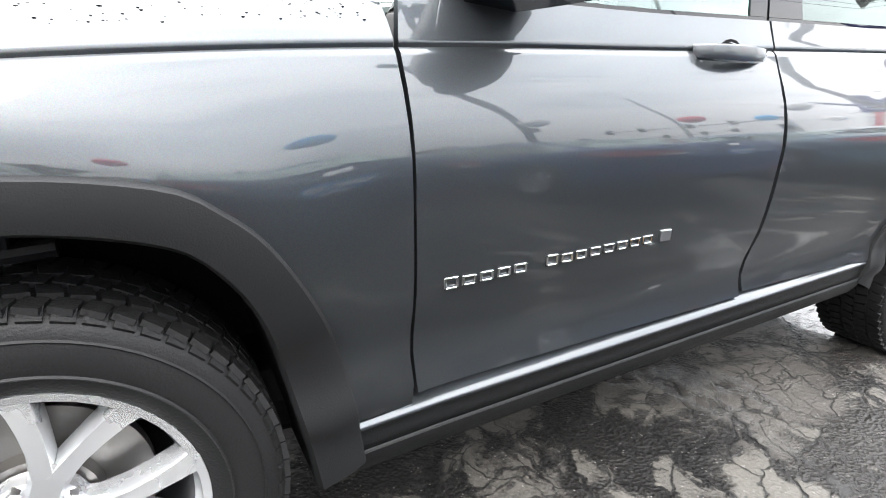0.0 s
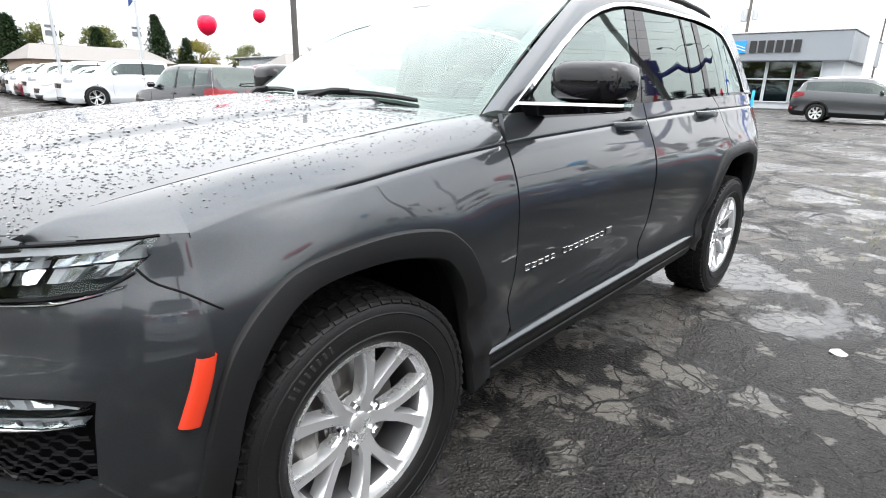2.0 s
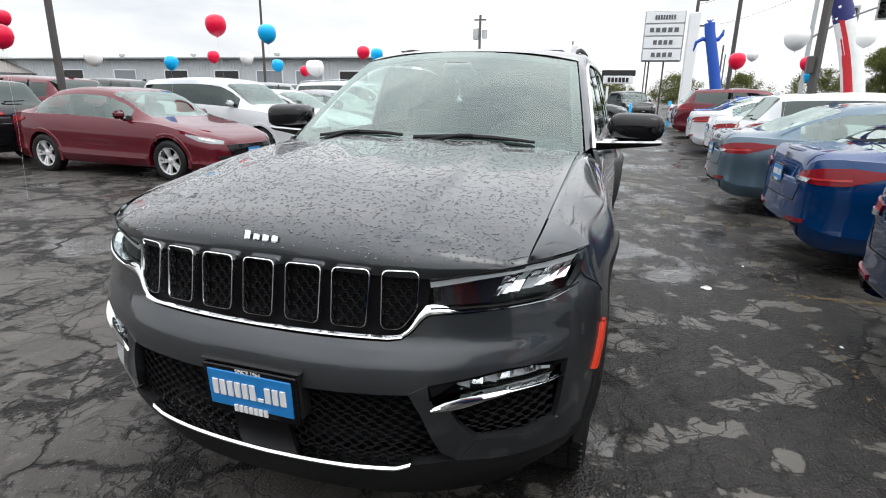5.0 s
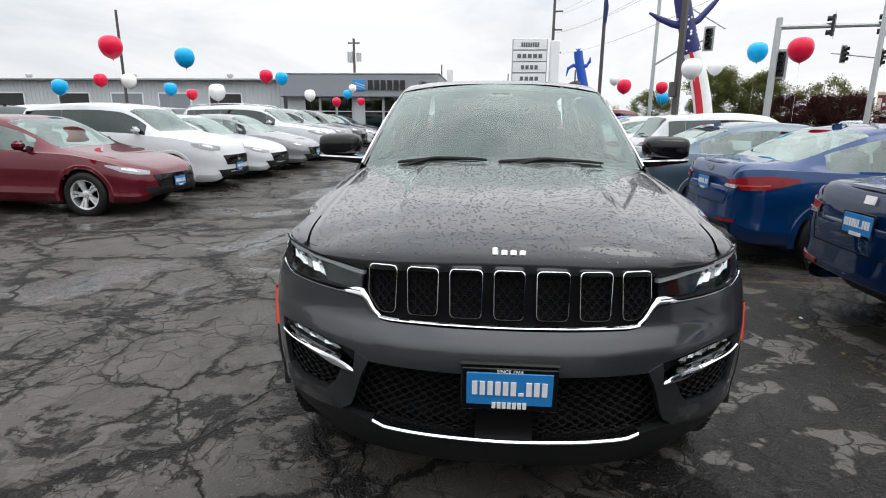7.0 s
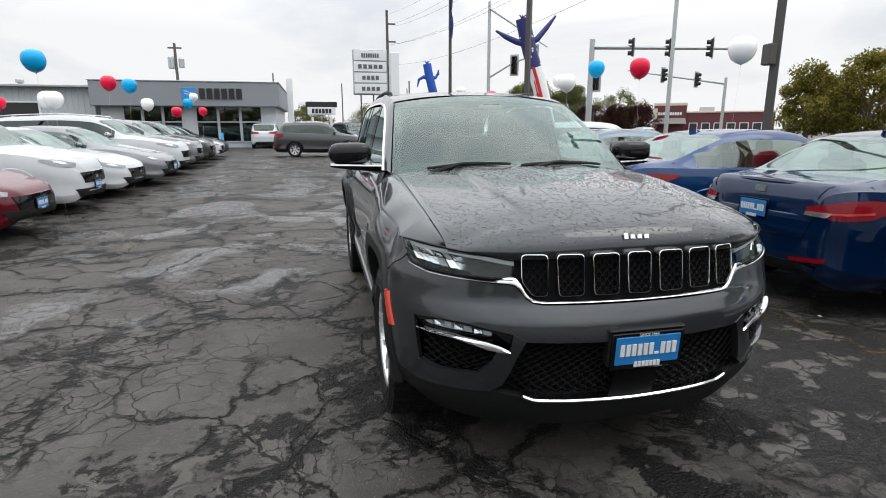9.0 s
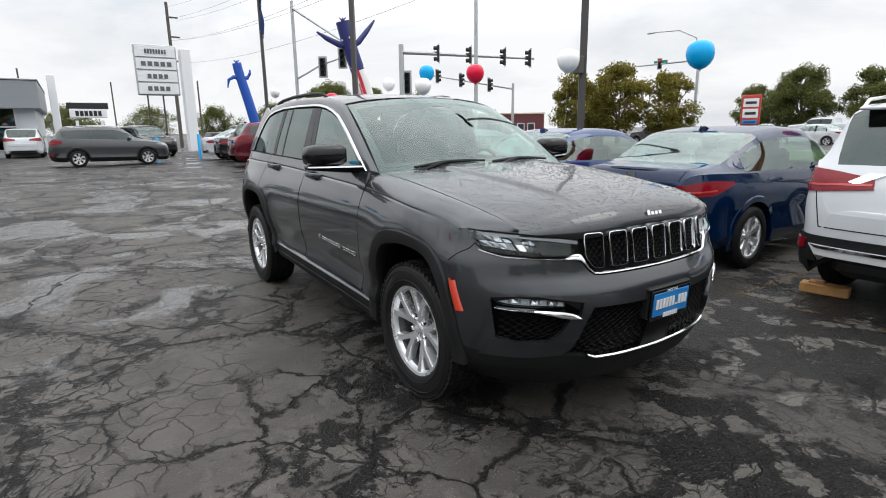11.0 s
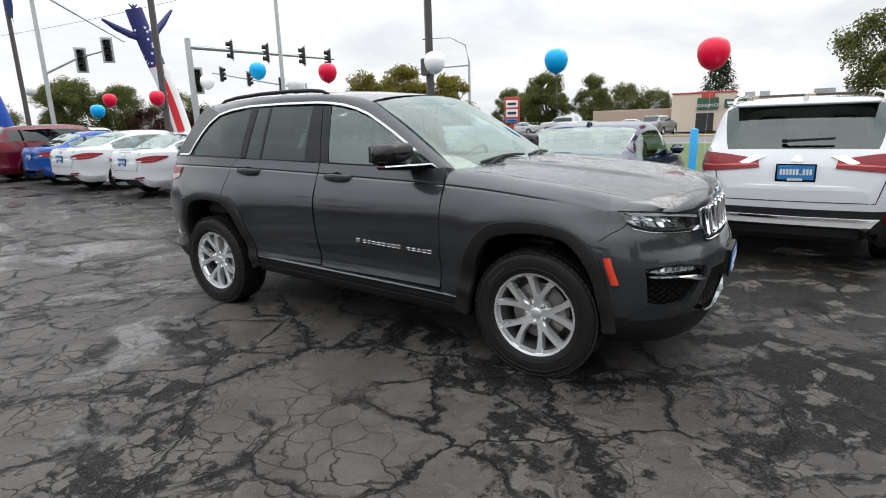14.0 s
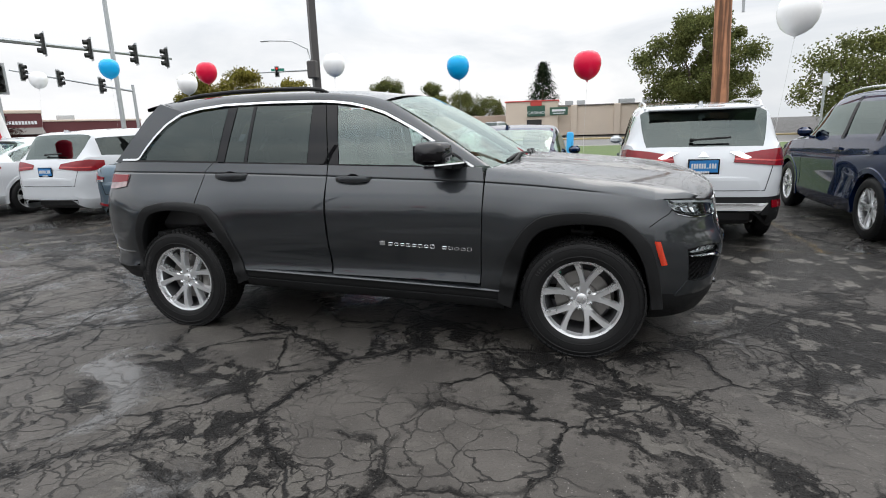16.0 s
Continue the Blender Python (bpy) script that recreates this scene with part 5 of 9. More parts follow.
def tree(kind, x, y, h, spread, seed, leaf, label, z=0.1, name="tree"):
    rng = random.Random(seed)
    t = thing(name, label, "tree", pose(x, y, z, 0, 0, rng.uniform(0, 360)))
    tr = Sh()
    if kind == "conifer":
        tr.tube([(0, 0, -0.2), (0, 0, h * 0.5), (0, 0, h * 0.97)], [0.022 * h, 0.014 * h, 0.02], 8)
        vs, fs = [], []
        n = int(420 + h * 80)
        for i in range(n):
            f = (i / n) ** 0.8
            zz = h * (0.10 + 0.89 * f)
            r = spread * (1 - f) ** 0.85 * rng.uniform(0.45, 1.08) + 0.06
            a = rng.uniform(0, 6.283)
            o = Vector((r * math.cos(a), r * math.sin(a), zz - 0.22 * r))
            for _ in range(5):
                p = o * 1.0 + Vector((rng.gauss(0, 0.18), rng.gauss(0, 0.18), rng.gauss(0, 0.14))) * (0.5 + spread * 0.25)
                d = Vector((math.cos(a), math.sin(a), -0.35)) + Vector((rng.gauss(0, 0.4), rng.gauss(0, 0.4), rng.gauss(0, 0.3)))
                d.normalize()
                sd = d.cross(Vector((0, 0, 1))).normalized()
                s = 0.14 * (0.6 + h * 0.09)
                k = len(vs)
                vs += [p - d * s, p + sd * s * 0.45, p + d * s * 1.4, p - sd * s * 0.45]
                fs.append((k, k + 1, k + 2, k + 3))
        child("trunk", tr.mesh("trunk", M_BARK), t)
        child("crown", mesh_of("crown", vs, fs, leaf, False), t)
        return t
    th = h * 0.30
    tr.tube([(0, 0, -0.2), (0.03 * h * 0.3, 0, th * 0.6), (0, 0.02, th)], [0.035 * h, 0.026 * h, 0.022 * h], 9)
    clumps = []
    n_l = 7
    for i in range(n_l):
        a = i * 6.283 / n_l + rng.uniform(-0.4, 0.4)
        r = spread * rng.uniform(0.35, 0.75)
        zz = h * rng.uniform(0.5, 0.85)
        e = Vector((r * math.cos(a), r * math.sin(a), zz))
        mid = Vector((e.x * 0.45, e.y * 0.45, th + (zz - th) * 0.55))
        tr.tube([(0, 0, th * 0.9), mid, e], [0.016 * h, 0.010 * h, 0.003 * h], 6)
    for _ in range(64):
        a, u = rng.uniform(0, 6.283), rng.uniform(0, 1)
        zz = h * (0.20 + 0.76 * u)
        prof = math.sin(math.pi * (0.16 + 0.78 * u)) ** 0.8
        r = spread * prof * rng.uniform(0.25, 0.95)
        clumps.append(((r * math.cos(a), r * math.sin(a), zz), spread * rng.uniform(0.12, 0.26)))
    vs, fs = leaves(rng, clumps, 680 if h > 7.5 else 210, 0.0195 * h ** 0.75 if h > 7.5 else 0.025 * h ** 0.75)
    child("trunk", tr.mesh("trunk", M_BARK), t)
    child("crown", mesh_of("crown", vs, fs, leaf, False), t)
    return t


GREEN_L = "green leafy street tree with an uneven crown"
YEL_L = "broad tree with yellowing autumn leaves"
tree("leafy", -8.5, -50, 10.2, 5.2, 1, M_LEAF, "large dark green cottonwood across the street")
tree("leafy", -17.5, -42, 6.6, 4.6, 2, M_LEAF, "large dark green cottonwood across the street")
tree("leafy", -24, -46, 7.4, 4.8, 3, M_LEAF, "large dark green cottonwood across the street")
tree("leafy", -13, -58, 6, 3.2, 4, M_LEAF, GREEN_L)
for i, (x, y, h, s) in enumerate(((26.8, -65.8, 7.6, 3.4), (22.8, -72, 7.4, 3.0), (17.5, -69, 5.6, 3.6), (30, -68, 6, 3.0), (20, -66, 5.2, 2.4), (34, -70, 6, 3), (14, -70, 5, 2.6))):
    tree("leafy", x, y, h, s, 10 + i, M_LEAF, GREEN_L)
for i, (x, y, h, s) in enumerate(((28.6, -31.5, 5.6, 2.6), (26.0, -33.5, 6.0, 2.8), (23.4, -35.8, 5.2, 2.6), (30.5, -36, 5.4, 2.6))):
    tree("leafy", x, y, h, s, 20 + i, M_LEAFY, YEL_L)
for i, (x, y, h, s) in enumerate(((80, -32, 8.6, 5.0), (82, -40, 8, 5), (84, -25, 5.5, 4), (86, -16, 5, 4), (92, -8, 5, 4.5), (78, -47, 7, 4.5), (90, 2, 5, 4))):
    tree("leafy", x, y, h, s, 30 + i, M_LEAF, "dark green leafy tree beyond the crossing")
for i, (x, y) in enumerate(((72, -42), (70, -45), (76, -40))):
    tree("leafy", x, y, 4.6, 3.6, 40 + i, M_PLUM, "dark plum-leaved ornamental tree")
tree("conifer", 6.5, -66, 8.6, 3.1, 50, M_NEEDLE, "narrow dark spruce behind the casino", name="spruce")
for i, (x, y, h, s) in enumerate(((6.6, 78, 6.3, 2.6), (12.7, 77, 7.4, 2.4), (28.5, 78, 9.0, 2.8), (13.3, 82, 8.0, 3.0), (27, 73, 7.4, 2.8), (22, 80, 7.0, 3.2), (33, 80, 6.5, 2.6))):
    tree("conifer", x, y, h, s, 60 + i, M_NEEDLE, "dark green spruce behind the bungalows", name="spruce")
for i, (x, y, h, s) in enumerate(((11, 84, 8.4, 3.5), (17, 84, 7.2, 3.5), (24, 86, 7.5, 3.6), (0, 82, 6.4, 4), (-6, 80, 7.5, 4), (-11, 78, 8, 4), (36, 84, 6.5, 4), (42, 80, 6.0, 3.5), (5, 86, 6.5, 4))):
    tree("leafy", x, y, h, s, 80 + i, M_LEAFY if i % 3 == 0 else M_LEAF, "leafy backyard tree behind the bungalows")

# unseen trees across the street in front, added to darken the parked car's reflections
for i in range(15):
    y, h = -44 + 6.2 * i, 6.4 + 0.9 * math.sin(i * 2.3)
    tree("leafy", -46 - 3 * (i % 3), y, h, 5.0, 200 + i, M_LEAF, "green leafy tree across the street in front")


# ---------------------------------------------------------------- colours of the parked cars
P_WHITE = paint("white_car_paint", (0.50, 0.52, 0.54), metal=0.0, rough=0.3, flake=0.0)
P_SILVER = paint("silver_grey_paint", (0.26, 0.27, 0.28), metal=0.6, rough=0.34)
P_RED = paint("crimson_paint", (0.105, 0.004, 0.013), metal=0.3)
P_BLUE = paint("bright_blue_paint", (0.0012, 0.032, 0.125), metal=0.3)
P_NAVYB = paint("deep_blue_paint", (0.001, 0.014, 0.055), metal=0.3)
P_LBLUE = paint("steel_blue_paint", (0.085, 0.13, 0.17), metal=0.6)
P_NAVY = paint("dark_navy_paint", (0.004, 0.015, 0.055), metal=0.3)
P_DARK = paint("charcoal_paint", (0.010, 0.012, 0.014), metal=0.4)
P_GREY = paint("mid_grey_paint", (0.07, 0.074, 0.078), metal=0.6)
P_BRIGHTB = paint("cobalt_paint", (0.005, 0.07, 0.33), metal=0.2)

# lower and upper edge of each lamp, along the corner
SED_TAIL = ([(0.38, 0.805), (0.58, 0.785), (0.76, 0.795), (0.98, 0.885)], [(0.36, 0.870), (0.58, 0.920), (0.76, 0.935), (0.98, 0.915)])
SUV_TAIL = ([(0.24, 0.975), (0.50, 0.940), (0.74, 0.925), (0.98, 0.965)], [(0.28, 1.050), (0.50, 1.095), (0.74, 1.125), (0.98, 1.095)])
SED_HEAD = ([(0.46, 0.600), (0.62, 0.610), (0.80, 0.645), (0.98, 0.730)], [(0.44, 0.650), (0.62, 0.685), (0.80, 0.725), (0.98, 0.752)])
SUV_HEAD = ([(0.46, 0.785), (0.62, 0.785), (0.80, 0.820), (0.98, 0.890)], [(0.44, 0.850), (0.62, 0.890), (0.80, 0.925), (0.98, 0.925)])
TRUCK_HEAD = ([(0.50, 0.98), (0.68, 0.98), (0.86, 0.99)], [(0.50, 1.16), (0.68, 1.17), (0.86, 1.15)])
ROW_A, ROW_B = "cars parked tail to the lane", "cars parked nose to the lane"


def tail_in(x, yr, shape, sc=(1, 1, 1), rz=0.0):
    L = SHAPES[shape]["L"] * sc[0]
    return pose(x, yr, gz(x, yr), 0, 0, 90 + rz) @ Matrix.Translation((-L, 0, 0))


# tails towards the lane
park("white_suv", "white mid-size suv with wide red tail lights and black lower bumper", "car", "hatch_suv", P_WHITE, tail_in(-1.22, -2.40, "hatch_suv", rz=-2), "alloy", SUV_TAIL, SUV_HEAD, "rear", group=ROW_A, rails=True, clad=M_CLAD, spoiler=True)
park("navy_suv", "dark navy blue suv with roof rails and chrome wheels", "car", "hatch_suv", P_NAVY, tail_in(-4.05, -2.05, "hatch_suv", (1.06, 1.02, 1.05)), "alloy", SUV_TAIL, SUV_HEAD, "", (1.06, 1.02, 1.05), ROW_A, True)
park("blue_sedan", "deep blue compact sedan with narrow red tail lights", "car", "sedan", P_NAVYB, tail_in(1.18, -2.42, "sedan", (0.98, 0.97, 1.0)), "steel", SED_TAIL, SED_HEAD, "rear", (0.98, 0.97, 1.0), ROW_A)
park("blue_sedan", "bright blue sedan with large red tail lights", "car", "sedan", P_BLUE, tail_in(3.80, -2.42, "sedan"), "steel", SED_TAIL, SED_HEAD, "rear", group=ROW_A)
park("steel_blue_sedan", "pale steel-blue sedan parked tail to the lane", "car", "sedan", P_LBLUE, tail_in(6.50, -2.2, "sedan", (1.03, 1, 1)), "alloy", SED_TAIL, SED_HEAD, "rear", (1.03, 1, 1), ROW_A)
park("white_hatchback", "small white hatchback with upright red lights", "car", "hatch_suv", P_WHITE, tail_in(9.0, -2.9, "hatch_suv", (0.88, 0.94, 0.95)), "alloy", SUV_TAIL, SUV_HEAD, "rear", (0.88, 0.94, 0.95), ROW_A)
park("white_sedan", "white compact sedan with a red light bar", "car", "sedan", P_WHITE, tail_in(11.4, -2.75, "sedan", (1.02, 1, 1)), "alloy", SED_TAIL, SED_HEAD, "rear", (1.02, 1, 1), ROW_A)
park("white_sedan", "white mid-size sedan with twin exhausts", "car", "sedan", P_WHITE, tail_in(14.0, -2.6, "sedan", (1.08, 1.02, 1.02)), "alloy", SED_TAIL, SED_HEAD, "rear", (1.08, 1.02, 1.02), ROW_A)
park("cobalt_hatchback", "small cobalt blue car between larger ones", "car", "sedan", P_BRIGHTB, tail_in(16.5, -2.9, "sedan", (0.9, 0.95, 1.0)), "alloy", SED_TAIL, SED_HEAD, "rear", (0.9, 0.95, 1.0), ROW_A)
park("red_suv", "dark red suv with a sloping rear window", "car", "hatch_suv", P_RED, tail_in(19.1, -2.6, "hatch_suv", (1.0, 1.0, 1.0)), "black", SUV_TAIL, SUV_HEAD, "rear", (1, 1, 1), ROW_A)
park("black_sedan", "black sedan parked tail to the lane", "car", "sedan", P_DARK, tail_in(22.6, -2.8, "sedan"), "black", SED_TAIL, SED_HEAD, "rear", group=ROW_A)
park("white_sedan", "white sedan at the far end of the lane", "car", "sedan", P_WHITE, tail_in(25.2, -2.8, "sedan"), "alloy", SED_TAIL, SED_HEAD, "", group=ROW_A)


def nose_in(x, yn, rz=0.0):
    return pose(x, yn, gz(x, yn), 0, 0, 90 + rz)


# noses towards the lane
park("red_sedan", "crimson compact sedan with alloy wheels and pale headlights", "car", "sedan", P_RED, nose_in(5.62, 4.92), "alloy", SED_TAIL, SED_HEAD, "front", group=ROW_B, priv=False)
park("white_crossover", "small white crossover with black grille", "car", "hatch_suv", P_WHITE, nose_in(8.15, 5.1), "alloy", SUV_TAIL, SUV_HEAD, "front", (0.92, 0.95, 1.0), ROW_B)
park("white_sedan", "white compact sedan, nose to the lane", "car", "sedan", P_WHITE, nose_in(10.3, 5.0), "alloy", SED_TAIL, SED_HEAD, "", group=ROW_B)
park("silver_hatchback", "silver-grey hatchback with a dark grille", "car", "sedan", P_SILVER, nose_in(12.4, 4.8), "alloy", SED_TAIL, SED_HEAD, "front", group=ROW_B)
park("silver_suv", "silver-white suv with roof rails and a tall grille", "car", "hatch_suv", P_WHITE, nose_in(15.0, 5.0), "alloy", SUV_TAIL, SUV_HEAD, "", (1.08, 1.03, 1.02), ROW_B, True)
park("grey_suv", "mid-grey suv in the row", "car", "hatch_suv", P_SILVER, nose_in(17.6, 5.1), "alloy", SUV_TAIL, SUV_HEAD, "", (1, 1, 0.97), ROW_B)
park("grey_suv", "mid-grey suv in the row", "car", "hatch_suv", P_GREY, nose_in(20.0, 5.1), "alloy", SUV_TAIL, SUV_HEAD, "", (1, 1, 0.95), ROW_B)
park("white_sedan", "white sedan in the row", "car", "sedan", P_WHITE, nose_in(22.4, 5.1), "alloy", SED_TAIL, SED_HEAD, "", group=ROW_B)
park("dark_sedan", "charcoal sedan in the row", "car", "sedan", P_DARK, nose_in(24.8, 5.3), "alloy", SED_TAIL, SED_HEAD, "", group=ROW_B)
park("blue_grey_sedan", "blue-grey sedan near the showroom", "car", "sedan", P_LBLUE, nose_in(30.5, 6.6), "alloy", SED_TAIL, SED_HEAD, "", group=ROW_B)

# rows further back
ROW_C = "cars in the rows further back"
park("charcoal_suv", "charcoal suv with roof rails seen from behind", "car", "hatch_suv", P_DARK, pose(5.3, 9.7, gz(5, 9), 0, 0, -84) @ Matrix.Translation((-4.05, 0, 0)), "alloy", SUV_TAIL, SUV_HEAD, "rear", (0.87, 0.95, 0.93), ROW_C)
park("maroon_suv", "dark maroon suv behind the red sedan", "car", "hatch_suv", P_RED, pose(8.3, 11.4, gz(8, 11), 0, 0, -88) @ Matrix.Translation((-4.65, 0, 0)), "alloy", SUV_TAIL, SUV_HEAD, "", group=ROW_C)
park("pickup_truck", "white four-door pickup truck with chrome bumpers", "truck", "pickup", P_WHITE, pose(4.9, 24.4, gz(5, 24), 0, 0, 0), "alloy", None, TRUCK_HEAD, "", group=ROW_C)
for i, (x, y, c, sh) in enumerate(((11.0, 12.0, P_DARK, "hatch_suv"), (13.6, 11.6, P_WHITE, "hatch_suv"), (16.2, 12.0, P_GREY, "sedan"), (18.8, 11.8, P_SILVER, "hatch_suv"), (21.4, 12.2, P_DARK, "sedan"), (24.0, 12.0, P_WHITE, "hatch_suv"), (26.6, 12.2, P_GREY, "hatch_suv"))):
    park("parked_" + ("suv" if sh != "sedan" else "sedan"), "parked car in the second row, seen over the roofs", "car", sh, c, pose(x, y, gz(x, y), 0, 0, -90) @ Matrix.Translation((-4.6, 0, 0)), "alloy", SUV_TAIL if sh != "sedan" else SED_TAIL, None, "", group=ROW_C)
for i, (y, c, sh) in enumerate(((27.4, P_WHITE, "hatch_suv"), (30.2, P_WHITE, "pickup"), (33.0, P_RED, "hatch_suv"), (35.8, P_WHITE, "pickup"), (38.6, P_DARK, "pickup"), (41.4, P_WHITE, "hatch_suv"), (44.2, P_WHITE, "pickup"), (47.0, P_GREY, "hatch_suv"))):
    park("parked_truck" if sh == "pickup" else "parked_suv", "one of a row of new cars beside the white pickup", "car", sh, c, pose(4.6 + 0.04 * (y - 24), y, gz(5, y), 0, 0, 0), "alloy", None, TRUCK_HEAD if sh == "pickup" else SUV_HEAD, "", group=ROW_C)
for x, c, sh in ((13.5, P_WHITE, "hatch_suv"), (16, P_WHITE, "pickup")):
    park("parked_truck" if sh == "pickup" else "parked_suv", "new white vehicle at the back of the lot", "car", sh, c, pose(x, 30, 0.05, 0, 0, 78), "alloy", None, TRUCK_HEAD if sh == "pickup" else SUV_HEAD, "", group=ROW_C)
park("grey_crossover", "dark grey crossover standing across the end of the lane", "car", "hatch_suv", P_GREY, pose(24.1, -1.08, gz(24, 0), 0, 0, 90), "steel", SUV_TAIL, SUV_HEAD, "", (0.90, 0.96, 0.94), ROW_C, True, M_CLAD)
park("white_suv", "white suv by the showroom corner, seen from behind", "car", "hatch_suv", P_WHITE, pose(36.0, 4.6, 0.2, 0, 0, 180) @ Matrix.Translation((-4.65, 0, 0)), "alloy", SUV_TAIL, SUV_HEAD, "", (1, 1, 1), ROW_C)
park("black_offroader", "black boxy off-roader at the lane end", "car", "hatch_suv", P_DARK, pose(31.0, -1.9, 0.2, 0, 0, 20), "alloy", None, SUV_HEAD, "", (0.95, 0.98, 1.03), ROW_C)
park("street_suv", "pale grey suv stopped on the street", "car", "hatch_suv", P_SILVER, pose(27.5, -37.5, 0.02, 0, 0, 180), "alloy", SUV_TAIL, SUV_HEAD, "", group="cars on the street")
park("street_sedan", "white sedan stopped on the street", "car", "sedan", P_WHITE, pose(17.0, -39.5, 0.02, 0, 0, 180), "alloy", SED_TAIL, SED_HEAD, "", group="cars on the street")
for i, (x, y, c, sh, rz) in enumerate(((8.6, -50, P_SILVER, "hatch_suv", 80), (23, -55, P_WHITE, "pickup", 180), (16, -56, P_WHITE, "sedan", 180), (-10, -52, P_DARK, "hatch_suv", 180), (30, -60, P_WHITE, "sedan", 180), (44, -20, P_WHITE, "pickup", 100), (47, -13, P_GREY, "pickup", 100), (52, -24, P_WHITE, "hatch_suv", 90), (44, -30, P_WHITE, "sedan", 130))):
    park("distant_car", "car parked or waiting across the crossing", "car", sh, c, pose(x, y, 0.12, 0, 0, rz), "alloy", None, None, "", group="cars beyond the street")


# ---------------------------------------------------------------- the grey suv that the walk goes round
# x runs back from the front axle, y to its right, front at -x
suv = thing("grey_suv", "dark grey metallic four-door suv, wet, with black arches and chrome", "car")

W_X = sp((-0.46, 0.93), (-0.2, 0.945), (0.1, 0.950), (0.45, 0.944), (0.8, 0.932), (1.3, 0.928), (2.2, 0.930), (2.6, 0.940), (2.95, 0.950), (3.3, 0.940), (3.55, 0.905), (3.72, 0.855), (3.86, 0.78))
D_Z = sp((0.28, -0.085), (0.34, -0.06), (0.40, -0.048), (0.45, -0.020), (0.48, -0.026), (0.53, -0.040), (0.58, -0.036), (0.66, -0.015), (0.78, -0.003), (0.9, 0.0), (0.98, -0.012), (1.05, -0.036), (1.11, -0.064), (1.17, -0.088), (1.2, -0.1), (1.27, -0.125))
Z_CREASE = sp((-0.42, 0.985), (-0.05, 1.05), (0.617, 1.103), (1.4, 1.132), (1.7, 1.145), (2.6, 1.172), (3.4, 1.185), (3.9, 1.18))
Z_BELT = sp((0.55, 1.19), (0.708, 1.196), (1.2, 1.202), (1.75, 1.218), (2.49, 1.238), (3.22, 1.256), (3.7, 1.26))
SEAM_Y = sp((-0.66, 0.735), (-0.5, 0.750), (0.0, 0.757), (0.6, 0.762))
SEAM_Z = sp((-0.66, 1.005), (-0.55, 1.045), (-0.41, 1.072), (-0.2, 1.105), (0.12, 1.150), (0.35, 1.177), (0.6, 1.195))


def side_y(x, z):
    y = W_X(x) + D_Z(z)
    fade = step(0.05, -0.42, x) if x < 0.05 else 0.0
    y -= 0.055 * fade * max(0.0, (z - 0.74) / 0.26) ** 1.4
    groove = step(-0.30, 0.05, x)
    y -= 0.0065 * groove * math.exp(-((z - Z_CREASE(x)) / 0.0055) ** 2)
    # bulges over the wheels
    for ax in (0.0, 2.964):
        d = math.hypot(x - ax, z - 0.40)
        y += 0.012 * math.exp(-((d - 0.56) / 0.10) ** 2) * step(0.3, 0.6, z)
    if x < -0.10:
        y += (N_W(z) - y) * step(-0.10, X_END, x)
    return y


def S_side(sd):
    return lambda x, z, off=0.0: Vector((x, sd * (side_y(x, z) + off), z))


def S_glass(sd):
    def f(x, z, off=0.0):
        t = max(0.0, (z - 1.19) / 0.44)
        y = side_y(min(max(x, 0.6), 2.9), 1.2) - 0.012 - 0.118 * t ** 1.25 - 0.05 * step(2.7, 3.65, x)
        return Vector((x, sd * (y + off), z))
    return f


# plan of the front: nose line, half width, and how it wraps round the corner
N_X = sp((0.20, -0.78), (0.23, -0.80), (0.30, -0.838), (0.36, -0.862), (0.437, -0.882), (0.55, -0.905), (0.65, -0.915), (0.713, -0.906), (0.76, -0.884), (0.80, -0.862), (0.9, -0.845), (0.98, -0.832), (1.06, -0.815))
N_W = sp((0.20, 0.74), (0.3, 0.84), (0.36, 0.90), (0.42, 0.925), (0.55, 0.944), (0.72, 0.948), (0.85, 0.934), (0.93, 0.905), (1.0, 0.885), (1.06, 0.86))
X_END = -0.40


def S_front(tau, z, off=0.0):
    """tau -1..1 round the nose."""
    def base(t, zz):
        s = math.sin(abs(t) * math.pi / 2)
        g = 1 - max(0.0, 1 - s ** 2.6) ** 0.62
        n = N_X(zz)
        return Vector((n + (X_END - n) * g, math.copysign(N_W(zz) * s, t), zz))
    p = base(tau, z)
    if off:
        e = 0.004
        du = base(min(tau + e, 1), z) - base(max(tau - e, -1), z)
        dz = base(tau, z + e) - base(tau, z - e)
        nrm = dz.cross(du)
        if nrm.length > 1e-9:
            nrm.normalize()
            if nrm.dot(Vector((-1, p.y * 0.9, 0))) < 0:
                nrm = -nrm
            p = p + nrm * off
    return p


def skin_y(x, z):
    """Half width of the skin, on the wing or where the bumper wraps round."""
    if x >= X_END:
        return max(side_y(x, z), 0.90)
    n = N_X(z)
    g = min(0.999, max(0.0, (x - n) / (X_END - n)))
    s = (1 - (1 - g) ** (1 / 0.62)) ** (1 / 2.6)
    return max(N_W(z) * s, 0.5 * N_W(z))


def tau_of(y, z):
    return math.copysign(math.asin(min(1.0, abs(y) / N_W(z))) * 2 / math.pi, y)


